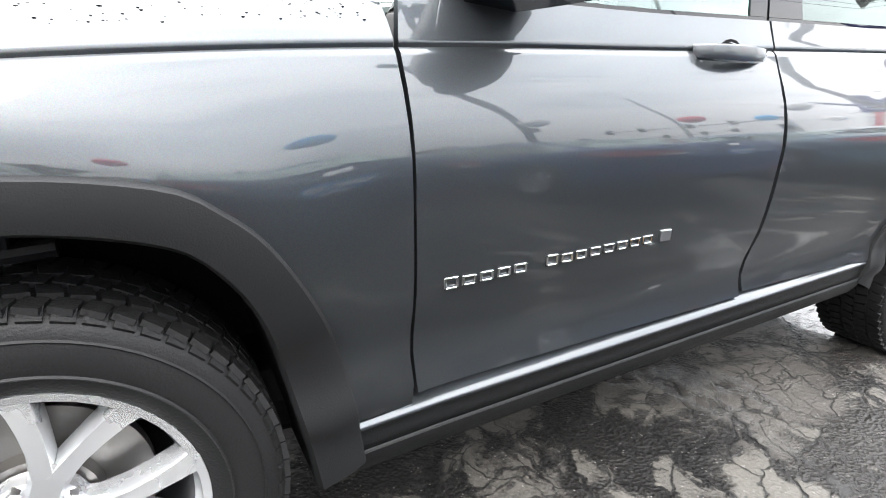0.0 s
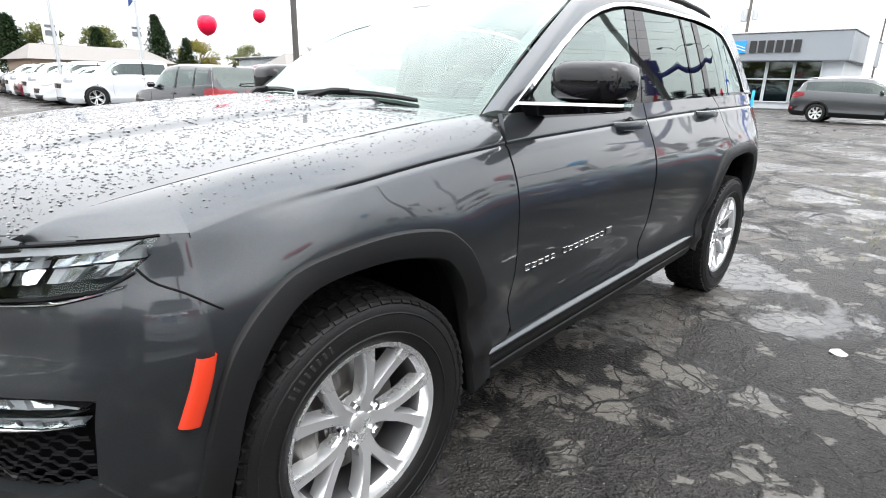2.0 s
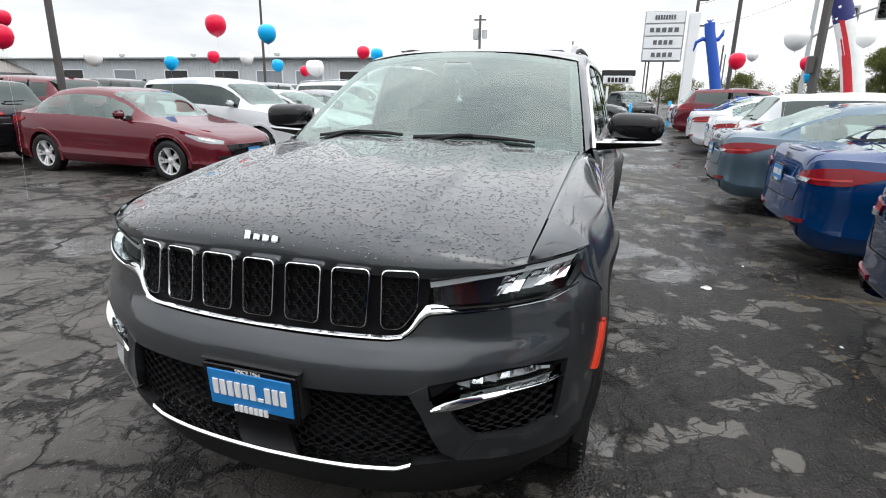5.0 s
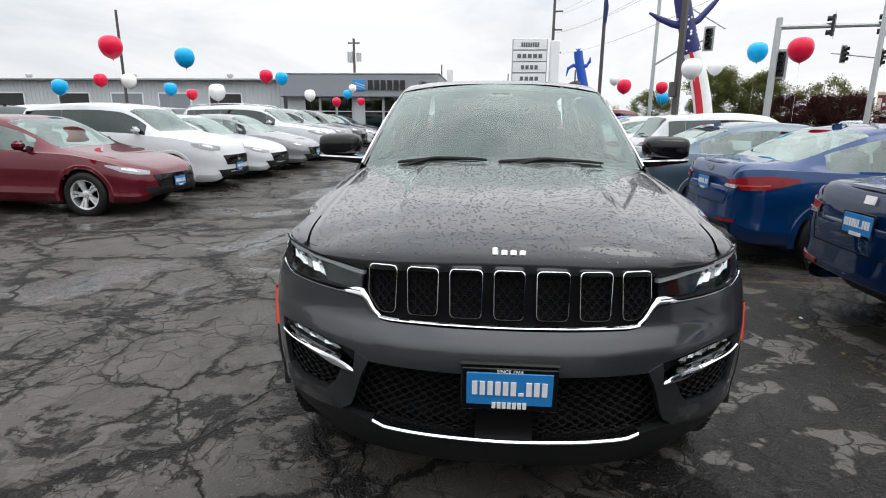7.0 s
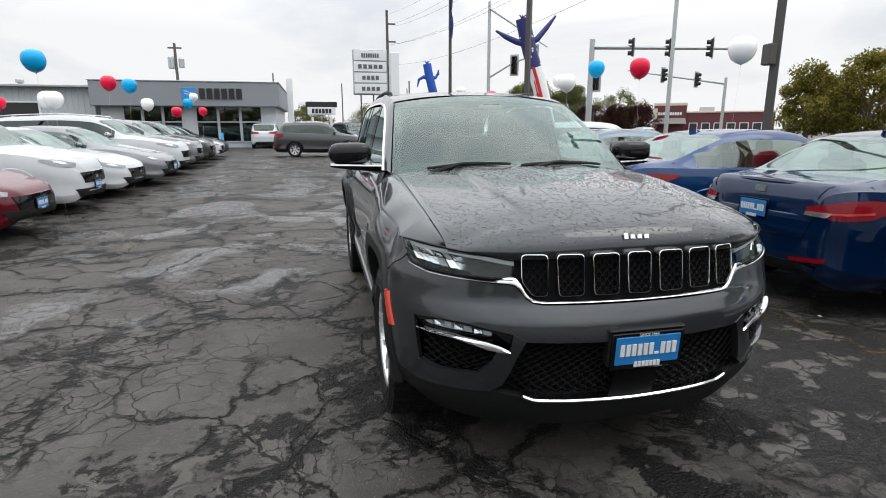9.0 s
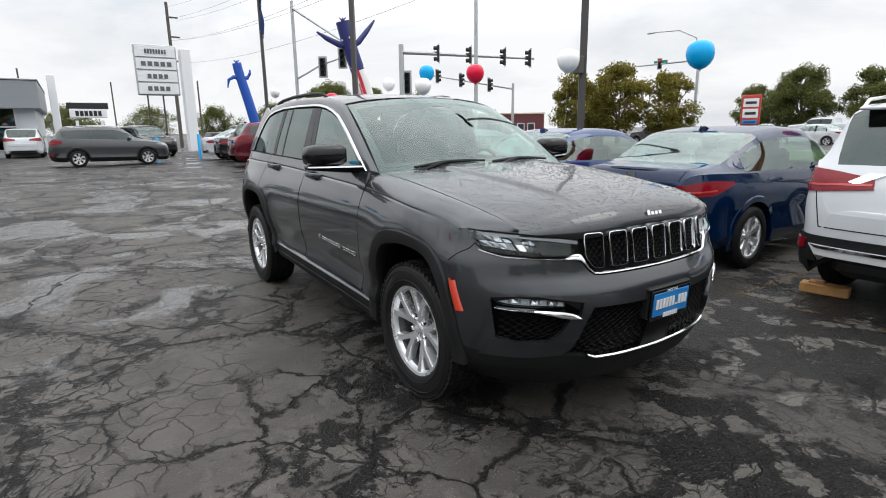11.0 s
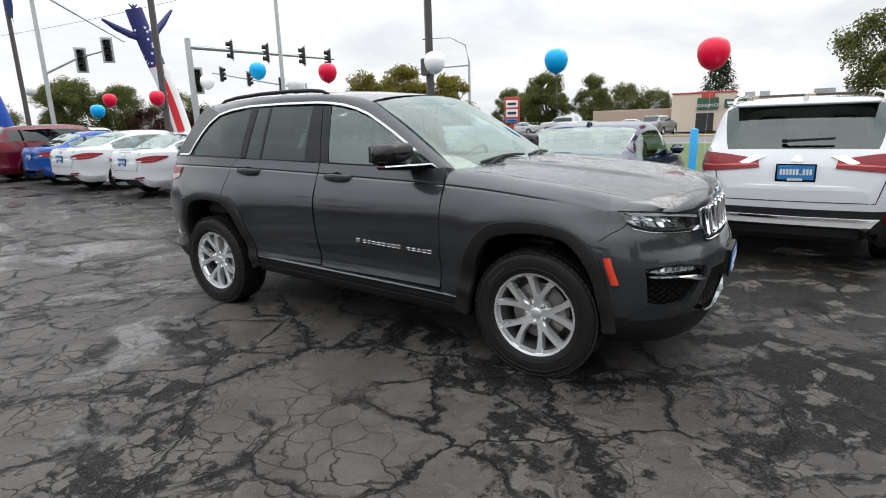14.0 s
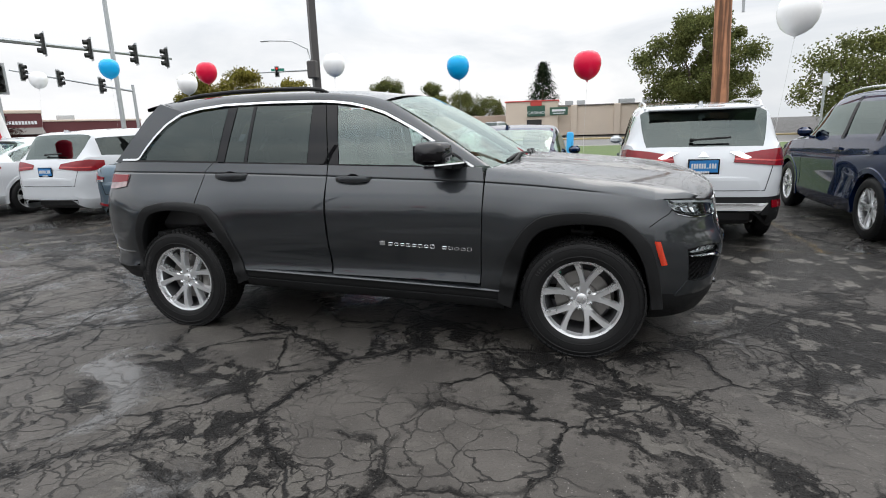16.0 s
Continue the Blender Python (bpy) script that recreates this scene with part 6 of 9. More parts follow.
def multi(S, levels, nsub, nu, flange=0.018, off=0.0, extra=None):
    """A panel through several lines of one surface, with its rim turned inwards."""
    lines = [polyline(l, nu) for l in levels]
    rows, inner = [], []
    for i in range(len(lines) - 1):
        n = nsub[i]
        for j in range(n + (1 if i == len(lines) - 2 else 0)):
            row = [lines[i][k] + (lines[i + 1][k] - lines[i][k]) * j / n for k in range(nu)]
            rows.append([S(p[0], p[1], off) for p in row])
            inner.append([S(p[0], p[1], off - flange) for p in row])
    if extra:
        for r in extra:
            rows.append(r)
            inner.append([p - Vector((0, math.copysign(flange, p.y), flange * 0.6)) for p in r])
    sh = Sh().grid(rows)
    if flange:
        loop = lambda g: list(g[0]) + [r[-1] for r in g[1:]] + list(g[-1])[-2::-1] + [r[0] for r in g[-2:0:-1]]
        sh.grid([loop(rows), loop(inner)], close=True)
    return sh


def weld(sh, name, material, sharp=42):
    """Mesh of sh with the grids' shared edges joined."""
    me = sh.mesh(name, material, True, None)
    bm = bmesh.new()
    bm.from_mesh(me)
    bmesh.ops.remove_doubles(bm, verts=bm.verts, dist=0.0004)
    bmesh.ops.recalc_face_normals(bm, faces=bm.faces)
    bm.to_mesh(me)
    bm.free()
    me.shade_smooth()
    me.set_sharp_from_angle(angle=radians(sharp))
    return me


def fpanel(top, bot, nu=24, nv=8, off=0.0, flange=0.02):
    """Front panel between two lines given as (y, z)."""
    cv = lambda l: [(tau_of(y, z), z) for y, z in l]
    return multi(S_front, [cv(bot), cv(top)], [nv], nu, flange, off)


def strip(bot, top, ob, ot, n=30):
    """A bright moulding on the front whose lower edge stands out, so that it faces up."""
    cv = lambda l: polyline([(tau_of(y, z), z) for y, z in l], n)
    B, T = cv(bot), cv(top)
    rows = []
    for t, o in ((1, -0.03), (1, ot), (0.5, ot * 0.35 + ob * 0.65 + 0.002), (0.08, ob), (0, ob - 0.004), (0, -0.03)):
        rows.append([S_front(B[k][0] + (T[k][0] - B[k][0]) * t, B[k][1] + (T[k][1] - B[k][1]) * t, o) for k in range(n)])
    return Sh().grid(rows)


mirrored = lambda l: [(-y, z) for y, z in l]
ARCH_OUT = [(0.53, 0.335), (0.502, 0.50), (0.455, 0.66), (0.375, 0.802), (0.308, 0.868), (0.228, 0.912), (0.042, 0.934), (-0.167, 0.908), (-0.279, 0.853), (-0.377, 0.755), (-0.43, 0.611), (-0.46, 0.457), (-0.475, 0.35)]
ARCH_IN = [(0.435, 0.30), (0.412, 0.42), (0.355, 0.66), (0.29, 0.775), (0.215, 0.827), (0.041, 0.860), (-0.154, 0.842), (-0.262, 0.768), (-0.345, 0.63), (-0.388, 0.46), (-0.402, 0.35)]
RARCH_OUT = [(2.385, 0.40), (2.42, 0.53), (2.485, 0.72), (2.556, 0.862), (2.61, 0.918), (2.67, 0.953), (2.955, 0.977), (3.172, 0.943), (3.245, 0.885), (3.30, 0.79), (3.334, 0.69), (3.360, 0.56), (3.366, 0.43)]
RARCH_IN = [(2.48, 0.36), (2.51, 0.50), (2.565, 0.66), (2.605, 0.755), (2.66, 0.835), (2.735, 0.890), (2.955, 0.912), (3.12, 0.885), (3.195, 0.82), (3.242, 0.735), (3.275, 0.62), (3.290, 0.51), (3.295, 0.42)]

for sd in (1, -1):
    S, G = S_side(sd), S_glass(sd)
    zc = lambda x, d=0.0: (x, Z_CREASE(x) + d)
    # front wing: from the arch to the crease, then over to the bonnet's seam
    xs_f = np.linspace(X_END, 0.608, 46)
    crease = lambda d: [(x, Z_CREASE(x) + d) for x in xs_f]
    lowx = [(X_END, 0.70), (-0.34, 0.775), (-0.26, 0.838), (-0.16, 0.885), (0.04, 0.910), (0.215, 0.885), (0.29, 0.845), (0.355, 0.78), (0.43, 0.65), (0.475, 0.50), (0.50, 0.42), (0.636, 0.42)]
    top_rows = []
    for j in range(1, 9):
        t = j / 8
        row = []
        for x in xs_f:
            a = S(x, Z_CREASE(x) + 0.014)
            b = Vector((x, sd * (SEAM_Y(x) + 0.004), SEAM_Z(x)))
            c = Vector((x, sd * (abs(a.y) * 0.52 + SEAM_Y(x) * 0.48), max(a.z, b.z) * 0.5 + (a.z + b.z) * 0.25 + 0.012))
            row.append(a * (1 - t) ** 2 + c * 2 * t * (1 - t) + b * t * t)
        top_rows.append(row)
    wing = multi(S, [lowx, crease(-0.014), crease(-0.005), crease(0.005), crease(0.014)], [12, 2, 2, 2], 46, 0.02, extra=top_rows)
    child("front_wing", weld(wing, "front_wing", M_SUV), suv)
    # tip of the wing above the headlight
    xs_t = np.linspace(-0.655, X_END, 14)
    rows = []
    for j in range(7):
        t = j / 6
        row = []
        for i, x in enumerate(xs_t):
            f = i / 13
            ty = 0.735 + (0.872 - 0.735) * f
            a = S_front(sd * tau_of(ty, 0.998), 0.998 + 0.010 * f)
            b = Vector((x, sd * (SEAM_Y(x) + 0.004), SEAM_Z(x)))
            e = S(X_END, Z_CREASE(X_END) + 0.014)
            a = a.lerp(e, f ** 2.5)
            c = ((a + b) / 2 + Vector((-0.004, 0, 0.003))).lerp(Vector(((a.x + b.x) / 2, sd * (abs(a.y) * 0.52 + abs(b.y) * 0.48), max(a.z, b.z) * 0.5 + (a.z + b.z) * 0.25 + 0.012)), f)
            row.append(a * (1 - t) ** 2 + c * 2 * t * (1 - t) + b * t * t)
        rows.append(row)
    child("wing_tip", weld(Sh().grid(rows), "wing_tip", M_SUV), suv)
    # doors
    XA, XB0, XB1 = 0.620, 1.700, 1.714
    fd = multi(S, [[(XA + 0.022, 0.455), (XB0 - 0.006, 0.470)], [(XA + 0.015, 0.62), (XB0 + 0.001, 0.62)], [(XA + 0.004, 0.84), (XB0 + 0.006, 0.84)]] + [[(XA - 0.002 + 1.096 * k, Z_CREASE(XA + 1.096 * k) + d) for k in np.linspace(0, 1, 24)] for d in (-0.014, -0.005, 0.005, 0.014)] + [[(x, Z_BELT(x) + 0.004) for x in np.linspace(XA + 0.012, XB1, 24)]], [4, 4, 5, 2, 2, 2, 4], 42)
    front_door = child("front_door", weld(fd, "front_door", M_SUV), suv)
    rx = [(1.709, 2.462, 0.482), (1.716, 2.545, 0.66), (1.722, 2.650, 0.80), (1.724, 2.752, 0.945)]
    rd = multi(S, [[(a, z), (b, z)] for a, b, z in rx] + [[(1.722 + (2.700 - 1.722) * k, Z_CREASE(1.722 + 0.978 * k) + d) for k in np.linspace(0, 1, 20)] for d in (-0.014, -0.005, 0.005, 0.014)] + [[(x, Z_BELT(x) + 0.004) for x in np.linspace(1.724, 2.640, 20)]], [4, 3, 4, 5, 2, 2, 2, 4], 40)
    rear_door = child("rear_door", weld(rd, "rear_door", M_SUV), suv)
    # rear quarter
    q0 = [(2.655, 0.812), (2.70, 0.92), (2.80, 0.944), (2.955, 0.952), (3.15, 0.92), (3.27, 0.81), (3.318, 0.66), (3.335, 0.50), (3.50, 0.44), (3.70, 0.44), (3.80, 0.45)]
    qm = [(2.757, 0.955), (2.85, 0.99), (2.965, 1.0), (3.15, 1.0), (3.33, 0.97), (3.45, 0.90), (3.55, 0.80), (3.66, 0.74), (3.76, 0.72), (3.83, 0.70)]
    qc = lambda d: [(2.706 + (3.72 - 2.706) * k, Z_CREASE(2.706 + 1.014 * k) + d) for k in np.linspace(0, 1, 20)]
    qb = [(x, Z_BELT(x) + 0.004) for x in np.linspace(2.646, 3.67, 20)]
    qt = multi(S, [q0, qm, qc(-0.014), qc(-0.005), qc(0.005), qc(0.014), qb], [7, 6, 2, 2, 2, 4], 44)
    child("rear_quarter", weld(qt, "rear_quarter", M_SUV), suv)
    # rear roof pillar
    dlo = [(2.93, 1.618), (3.075, 1.550), (3.185, 1.464), (3.27, 1.380), (3.33, 1.312), (3.37, 1.268)]
    rr = [(3.17, 1.69), (3.28, 1.60), (3.39, 1.50), (3.50, 1.40), (3.60, 1.31), (3.66, 1.262)]
    child("rear_pillar", weld(multi(G, [dlo, rr], [8], 20), "rear_pillar", M_SUV), suv)
    # roof side with windscreen pillar
    CH = [(0.690, 1.200), (0.88, 1.318), (1.077, 1.437), (1.20, 1.503), (1.312, 1.560), (1.43, 1.600), (1.556, 1.630), (1.69, 1.648), (1.82, 1.657), (2.2, 1.664), (2.57, 1.660), (2.78, 1.640), (2.95, 1.606)]
    ED = [(0.585, 0.790, 1.196), (0.80, 0.752, 1.335), (1.00, 0.716, 1.460), (1.15, 0.689, 1.550), (1.30, 0.662, 1.636), (1.43, 0.655, 1.672), (1.58, 0.653, 1.696), (1.72, 0.653, 1.709), (1.85, 0.653, 1.716), (2.25, 0.652, 1.726), (2.62, 0.648, 1.722), (2.9, 0.640, 1.706), (3.17, 0.625, 1.69)]
    C3, E3 = polyline(CH, 50), polyline(ED, 50)
    rows = []
    for j in range(7):
        t = j / 6
        row = []
        for k in range(50):
            a, b = G(C3[k][0], C3[k][1]), Vector((E3[k][0], sd * E3[k][1], E3[k][2]))
            p = a.lerp(b, t) + Vector((0, sd * 0.45, 1)) * 0.010 * math.sin(math.pi * t)
            row.append(p)
        rows.append(row)
    child("roof_side", weld(Sh().grid(rows), "roof_side", M_SUV), suv)
    # chrome line over the windows, down to the belt behind
    chrome_path = CH + [(3.075, 1.540), (3.18, 1.456), (3.26, 1.376), (3.312, 1.318), (3.335, 1.292), (3.37, 1.280), (3.56, 1.280)]
    cp = polyline(chrome_path, 90)
    rows = [[], [], [], []]
    for k in range(90):
        p = cp[k]
        q = cp[min(k + 1, 89)] - cp[max(k - 1, 0)]
        nrm = np.array([q[1], -q[0]]) / np.linalg.norm(q)
        for r, (w, o) in enumerate(((-0.007, -0.004), (-0.007, 0.009), (0.008, 0.009), (0.008, -0.004))):
            c = p + nrm * w
            rows[r].append(G(c[0], c[1], o))
    child("window_trim", weld(Sh().grid(rows), "window_trim", M_CHROME), suv, "bright chrome window trim")
    # panes and black pillars
    belt0 = lambda x0, x1, d=0.014: [(x, Z_BELT(x) + d) for x in np.linspace(x0, x1, 8)]
    for host, nm, a, b, material, lab in (
            (front_door, "window_pane", belt0(0.80, 1.635), [(0.815, 1.243), (1.075, 1.415), (1.20, 1.482), (1.31, 1.536), (1.43, 1.577), (1.56, 1.606), (1.665, 1.622)], M_FRONTGL, "green-tinted front window"),
            (rear_door, "window_pane", belt0(1.885, 2.36), [(1.862, 1.632), (2.305, 1.640)], M_PRIV, "dark privacy glass"),
            (rear_door, "quarter_light", belt0(2.392, 2.545), [(2.335, 1.640), (2.462, 1.638)], M_PRIV, "dark privacy glass"),
            (suv, "rear_side_window", belt0(2.62, 3.27, 0.018), [(2.545, 1.634), (2.75, 1.616), (2.93, 1.584), (3.05, 1.517), (3.16, 1.430), (3.26, 1.320)], M_PRIV, "dark privacy glass"),
            (front_door, "window_pillar", belt0(1.640, 1.712), [(1.670, 1.623), (1.752, 1.628)], M_GLOSSB, ""),
            (rear_door, "window_pillar", belt0(1.722, 1.880), [(1.757, 1.628), (1.857, 1.632)], M_GLOSSB, ""),
            (rear_door, "window_pillar", belt0(2.364, 2.388), [(2.309, 1.640), (2.331, 1.640)], M_GLOSSB, ""),
            (suv, "window_pillar", belt0(2.551, 2.614), [(2.468, 1.638), (2.540, 1.634)], M_GLOSSB, ""),
            (front_door, "belt_strip", belt0(0.70, 1.712, 0.0), belt0(0.70, 1.712, 0.013), M_GLOSSB, ""),
            (rear_door, "belt_strip", belt0(1.722, 2.55, 0.0), belt0(1.722, 2.55, 0.013), M_GLOSSB, ""),
            (suv, "belt_strip", belt0(2.60, 3.40, 0.0), belt0(2.60, 3.40, 0.017), M_GLOSSB, ""),
            (front_door, "mirror_base", [(0.70, 1.203), (0.795, 1.212)], [(0.72, 1.206), (0.81, 1.24)], M_GLOSSB, "")):
        ob = child(nm, weld(multi(G, [a, b], [6], 22, 0.008 if material is not M_GLOSSB else 0.012, 0.0 if material is not M_GLOSSB else 0.003), nm, material), host, lab)
    # arches and sill
    for tag, o, i in (("front_arch", ARCH_OUT, ARCH_IN), ("rear_arch", RARCH_OUT, RARCH_IN)):
        A, B = curve_through(o, 60), curve_through(i, 60)
        rows = []
        for t, off in ((0.0, -0.012), (0.0, 0.010), (0.06, 0.016), (0.5, 0.020), (0.92, 0.016), (1.0, 0.006), (1.0, -0.035), (1.0, -0.09)):
            row = []
            for k in range(60):
                p = A[k] + (B[k] - A[k]) * t
                x, z = p
                row.append(Vector((x, sd * (skin_y(x, max(z, 0.42)) + off), z)))
            rows.append(row)
        arch = child(tag, weld(Sh().grid(rows), tag, M_CLAD), suv, "textured black wheel-arch moulding")
        # liner
        L0 = [(p[0], p[1]) for p in B]
        rows = [[(x, sd * y, z) for x, z in L0] for y in (0.90, 0.80, 0.62, 0.48)]
        ln = Sh().grid(rows)
        cx = 0.02 if tag == "front_arch" else 2.93
        ln.add([(x, sd * 0.48, z) for x, z in L0] + [(cx, sd * 0.46, 0.4)], [(k, k + 1, 60) for k in range(59)])
        child("wheel_well", weld(ln, "wheel_well", M_BLACK), suv)
    sill_top = [(0.49, 0.400), (0.70, 0.412), (1.70, 0.446), (2.40, 0.470)]
    A = polyline(sill_top, 40)
    line = lambda y, dz: [Vector((p[0], sd * y, p[1] + dz)) for p in A]
    # ledge at the foot of the doors, the painted turn-under, then the black sill
    ledge = Sh().grid([line(0.872, 0.050), line(0.890, 0.022), line(0.905, 0.014), line(0.914, 0.008), line(0.918, 0.004), line(0.917, 0.000)])
    child("sill_ledge", weld(ledge, "sill_ledge", M_SUV, 60), suv, "body-coloured ledge along the door foot")
    turn = Sh().grid([line(0.917, 0.000), line(0.912, -0.006), line(0.909, -0.030), line(0.907, -0.054), line(0.898, -0.060)])
    child("sill_panel", weld(turn, "sill_panel", M_CLAD, 60), suv, "dark painted sill panel")
    under_s = Sh().grid([line(0.896, -0.050), line(0.911, -0.060), line(0.906, -0.085), line(0.885, -0.118), line(0.845, -0.135), line(0.72, -0.135)])
    child("sill_cladding", weld(under_s, "sill_cladding", M_CLAD, 30), suv, "black sill cladding")
    shine = Sh().grid([line(0.9085, -0.0535), line(0.9115, -0.0555), line(0.9085, -0.0585)])
    child("sill_seam", weld(shine, "sill_seam", M_CLAD), suv, "thin raised seam along the sill")
    # door handles
    for host, hx, hz in ((front_door, 1.52, 1.130), (rear_door, 2.483, 1.155)):
        y0 = side_y(hx, hz) * sd
        cup = Sh()
        cup.grid([[(hx + 0.055 * c * k, y0 + sd * 0.002, hz - 0.01 + 0.045 * s * k) for c, s in [(math.cos(a), math.sin(a)) for a in np.linspace(0, 6.283, 17)[:-1]]] for k in (1.0, 0.85)], close=True)
        cup.add([(hx + 0.047 * math.cos(a), y0 - sd * 0.006, hz - 0.01 + 0.038 * math.sin(a)) for a in np.linspace(0, 6.283, 17)[:-1]], [tuple(range(16))])
        hb = Sh()
        prof = []
        for k in range(13):
            u = k / 12
            x = hx - 0.133 + 0.266 * u
            out = 0.050 * math.sin(math.pi * min(1, max(0, u * 1.0))) ** 0.35
            hh = 0.017 + 0.004 * math.sin(math.pi * u)
            prof.append([Vector((x, sd * (side_y(hx, hz) + oy), hz + oz)) for oy, oz in ((out - 0.018, -hh), (out - 0.004, -hh * 0.8), (out, 0.0), (out - 0.004, hh * 0.8), (out - 0.018, hh), (max(out - 0.028, -0.004), 0.0))])
        hb.grid(prof, close=True)
        hnd = child("door_handle", weld(hb, "door_handle", M_SUV), host, "body-coloured pull handle")
        child("handle_cup", weld(cup, "handle_cup", M_BLACK), hnd)
    # mirror
    hs = Sh()
    rows = []
    for k in range(13):
        u = k / 12
        y = 0.868 + 0.282 * u
        e = (1 - abs(2 * u - 1) ** 5.0) ** 0.5
        e = max(e, 0.12)
        xc, zc2 = 0.895 + 0.015 * u, 1.304 - 0.004 * u
        rows.append([Vector((xc + 0.098 * e * math.copysign(abs(math.cos(a)) ** 0.6, math.cos(a)), sd * y, zc2 + 0.068 * e * math.copysign(abs(math.sin(a)) ** (0.55 if math.sin(a) > 0 else 0.32), math.sin(a)))) for a in np.linspace(0, 6.283, 21)[:-1]])
    hs.grid(rows, close=True)
    hs.f.append(tuple(range(19, -1, -1)))
    hs.f.append(tuple(range(12 * 20, 13 * 20)))
    mir = child("wing_mirror", weld(hs, "wing_mirror", M_GLOSSB, 50), suv, "gloss black door mirror with a chrome blade")
    # foot of the mirror, wedge-shaped, with a chrome blade along its top
    bl, foot = Sh(), Sh()
    rows_b, rows_f = [], []
    for k in range(13):
        u = k / 12
        y = 0.785 + 0.352 * u
        xc = 0.800 + 0.095 * min(1, u * 1.6)
        half = (0.070 + 0.022 * math.sin(math.pi * min(1, u * 1.1))) * (1 - 0.55 * u ** 7)
        zt = 1.232 + 0.002 * u
        dz = 0.014 + 0.038 * (1 - u) ** 0.8
        rows_b.append([Vector((xc - half - 0.005, sd * y, zt - 0.006)), Vector((xc - half - 0.003, sd * y, zt + 0.003)), Vector((xc + half, sd * y, zt + 0.003)), Vector((xc + half + 0.004, sd * y, zt - 0.006))])
        rows_f.append([Vector((xc - half, sd * y, zt - 0.006)), Vector((xc + half, sd * y, zt - 0.006)), Vector((xc + half * 0.7, sd * y, zt - 0.006 - dz)), Vector((xc - half * 0.72, sd * y, zt - 0.006 - dz * 0.8))])
    for q, rows_q in ((bl, rows_b), (foot, rows_f)):
        q.grid(rows_q, close=True)
        q.f.append((len(q.v) - 4, len(q.v) - 3, len(q.v) - 2, len(q.v) - 1))
        q.f.append((3, 2, 1, 0))
    child("mirror_blade", weld(bl, "mirror_blade", M_CHROME, 30), mir, "chrome blade")
    child("mirror_foot", weld(foot, "mirror_foot", M_GLOSSB, 30), mir)
    glass_m = Sh().grid([[(0.995, sd * y, z) for z in (1.255, 1.35)] for y in (0.90, 1.12)])
    child("mirror_glass", glass_m.mesh("mirror_glass", M_CHROME), mir)
    # side marker, door lettering, tail light
    A = [(-0.402, 0.770), (-0.422, 0.700), (-0.448, 0.624)]
    B = [(-0.437, 0.768), (-0.458, 0.700), (-0.484, 0.626)]
    PA, PB = polyline(A, 10), polyline(B, 10)
    rows = []
    for t, off in ((0, -0.01), (0, 0.016), (0.15, 0.020), (0.5, 0.021), (0.85, 0.018), (1, 0.012), (1, -0.012)):
        row = []
        for k in range(10):
            x, z = PA[k] + (PB[k] - PA[k]) * t
            tt = max(0.0, (X_END - x) / 0.10)
            row.append(Vector((x, sd * (skin_y(x, z) + off - 0.006), z)))
        rows.append(row)
    child("side_marker", weld(Sh().grid(rows), "side_marker", M_AMBER), suv, "orange side marker light")
    for k, ch in enumerate("xxxxx xxxxxxxx"):
        if ch == " ":
            continue
        px = 0.690 + 0.0415 * k
        zz = 0.668 + 0.027 * (px - 0.69) / 0.64
        hh_ = 0.025 if k in (0, 6) else 0.021
        lb = Sh()
        for (a0, a1, c0, c1) in ((0.0, 0.033, 0.0, 0.0045), (0.0, 0.033, hh_ - 0.0045, hh_), (0.0, 0.006, 0.0, hh_), (0.027, 0.033, 0.0, hh_)):
            lb.box((px + (a0 + a1) / 2, sd * (side_y(px + 0.016, zz) + 0.003), zz + (c0 + c1) / 2), (a1 - a0, 0.005, c1 - c0), None, 0.0012)
        child("letter", lb.mesh("letter", M_CHROME, smooth=False), front_door, "")
    fl = Sh().box((1.305, sd * (side_y(1.305, 0.705) + 0.003), 0.706), (0.036, 0.006, 0.028), None, 0.001)
    child("flag_badge", fl.mesh("flag_badge", M_SATIN, smooth=False), front_door)
    tl = multi(S_side(sd), [[(3.44, 1.085), (3.60, 1.065), (3.705, 1.065)], [(3.42, 1.172), (3.60, 1.172), (3.70, 1.172)]], [6], 14, 0.02, 0.008)
    lamp_t = child("tail_light", weld(tl, "tail_light", M_TAILC), suv, "pale and red clear tail light")
    tl2 = multi(S_side(sd), [[(3.432, 1.122), (3.60, 1.112), (3.704, 1.112)], [(3.424, 1.170), (3.60, 1.170), (3.70, 1.170)]], [4], 14, 0.01, 0.011)
    child("red_band", weld(tl2, "red_band", M_RED), lamp_t, "dark red upper band")
    rt = multi(S_side(sd), [[(3.42, 0.575), (3.60, 0.570), (3.80, 0.575)], [(3.42, 0.580), (3.60, 0.575), (3.80, 0.581)]], [2], 16, 0.01, 0.005)
    child("bumper_trim", weld(rt, "bumper_trim", M_SATIN), suv, "thin satin strip on the rear bumper")
    # rear bumper corner
    bc = multi(S_side(sd), [[(3.36, 0.36), (3.50, 0.36), (3.60, 0.38)], [(3.35, 0.47), (3.55, 0.455), (3.74, 0.46)]], [4], 16, 0.02, 0.006)
    child("bumper_corner", weld(bc, "bumper_corner", M_CLAD), suv)

# bonnet
ZB_C = sp((-0.83, 1.092), (-0.70, 1.115), (-0.59, 1.135), (-0.3, 1.168), (0.0, 1.193), (0.3, 1.214), (0.6, 1.228))
DROP = sp((0.0, 0.100), (0.006, 0.074), (0.017, 0.053), (0.037, 0.033), (0.075, 0.016), (0.14, 0.006), (0.27, 0.0))


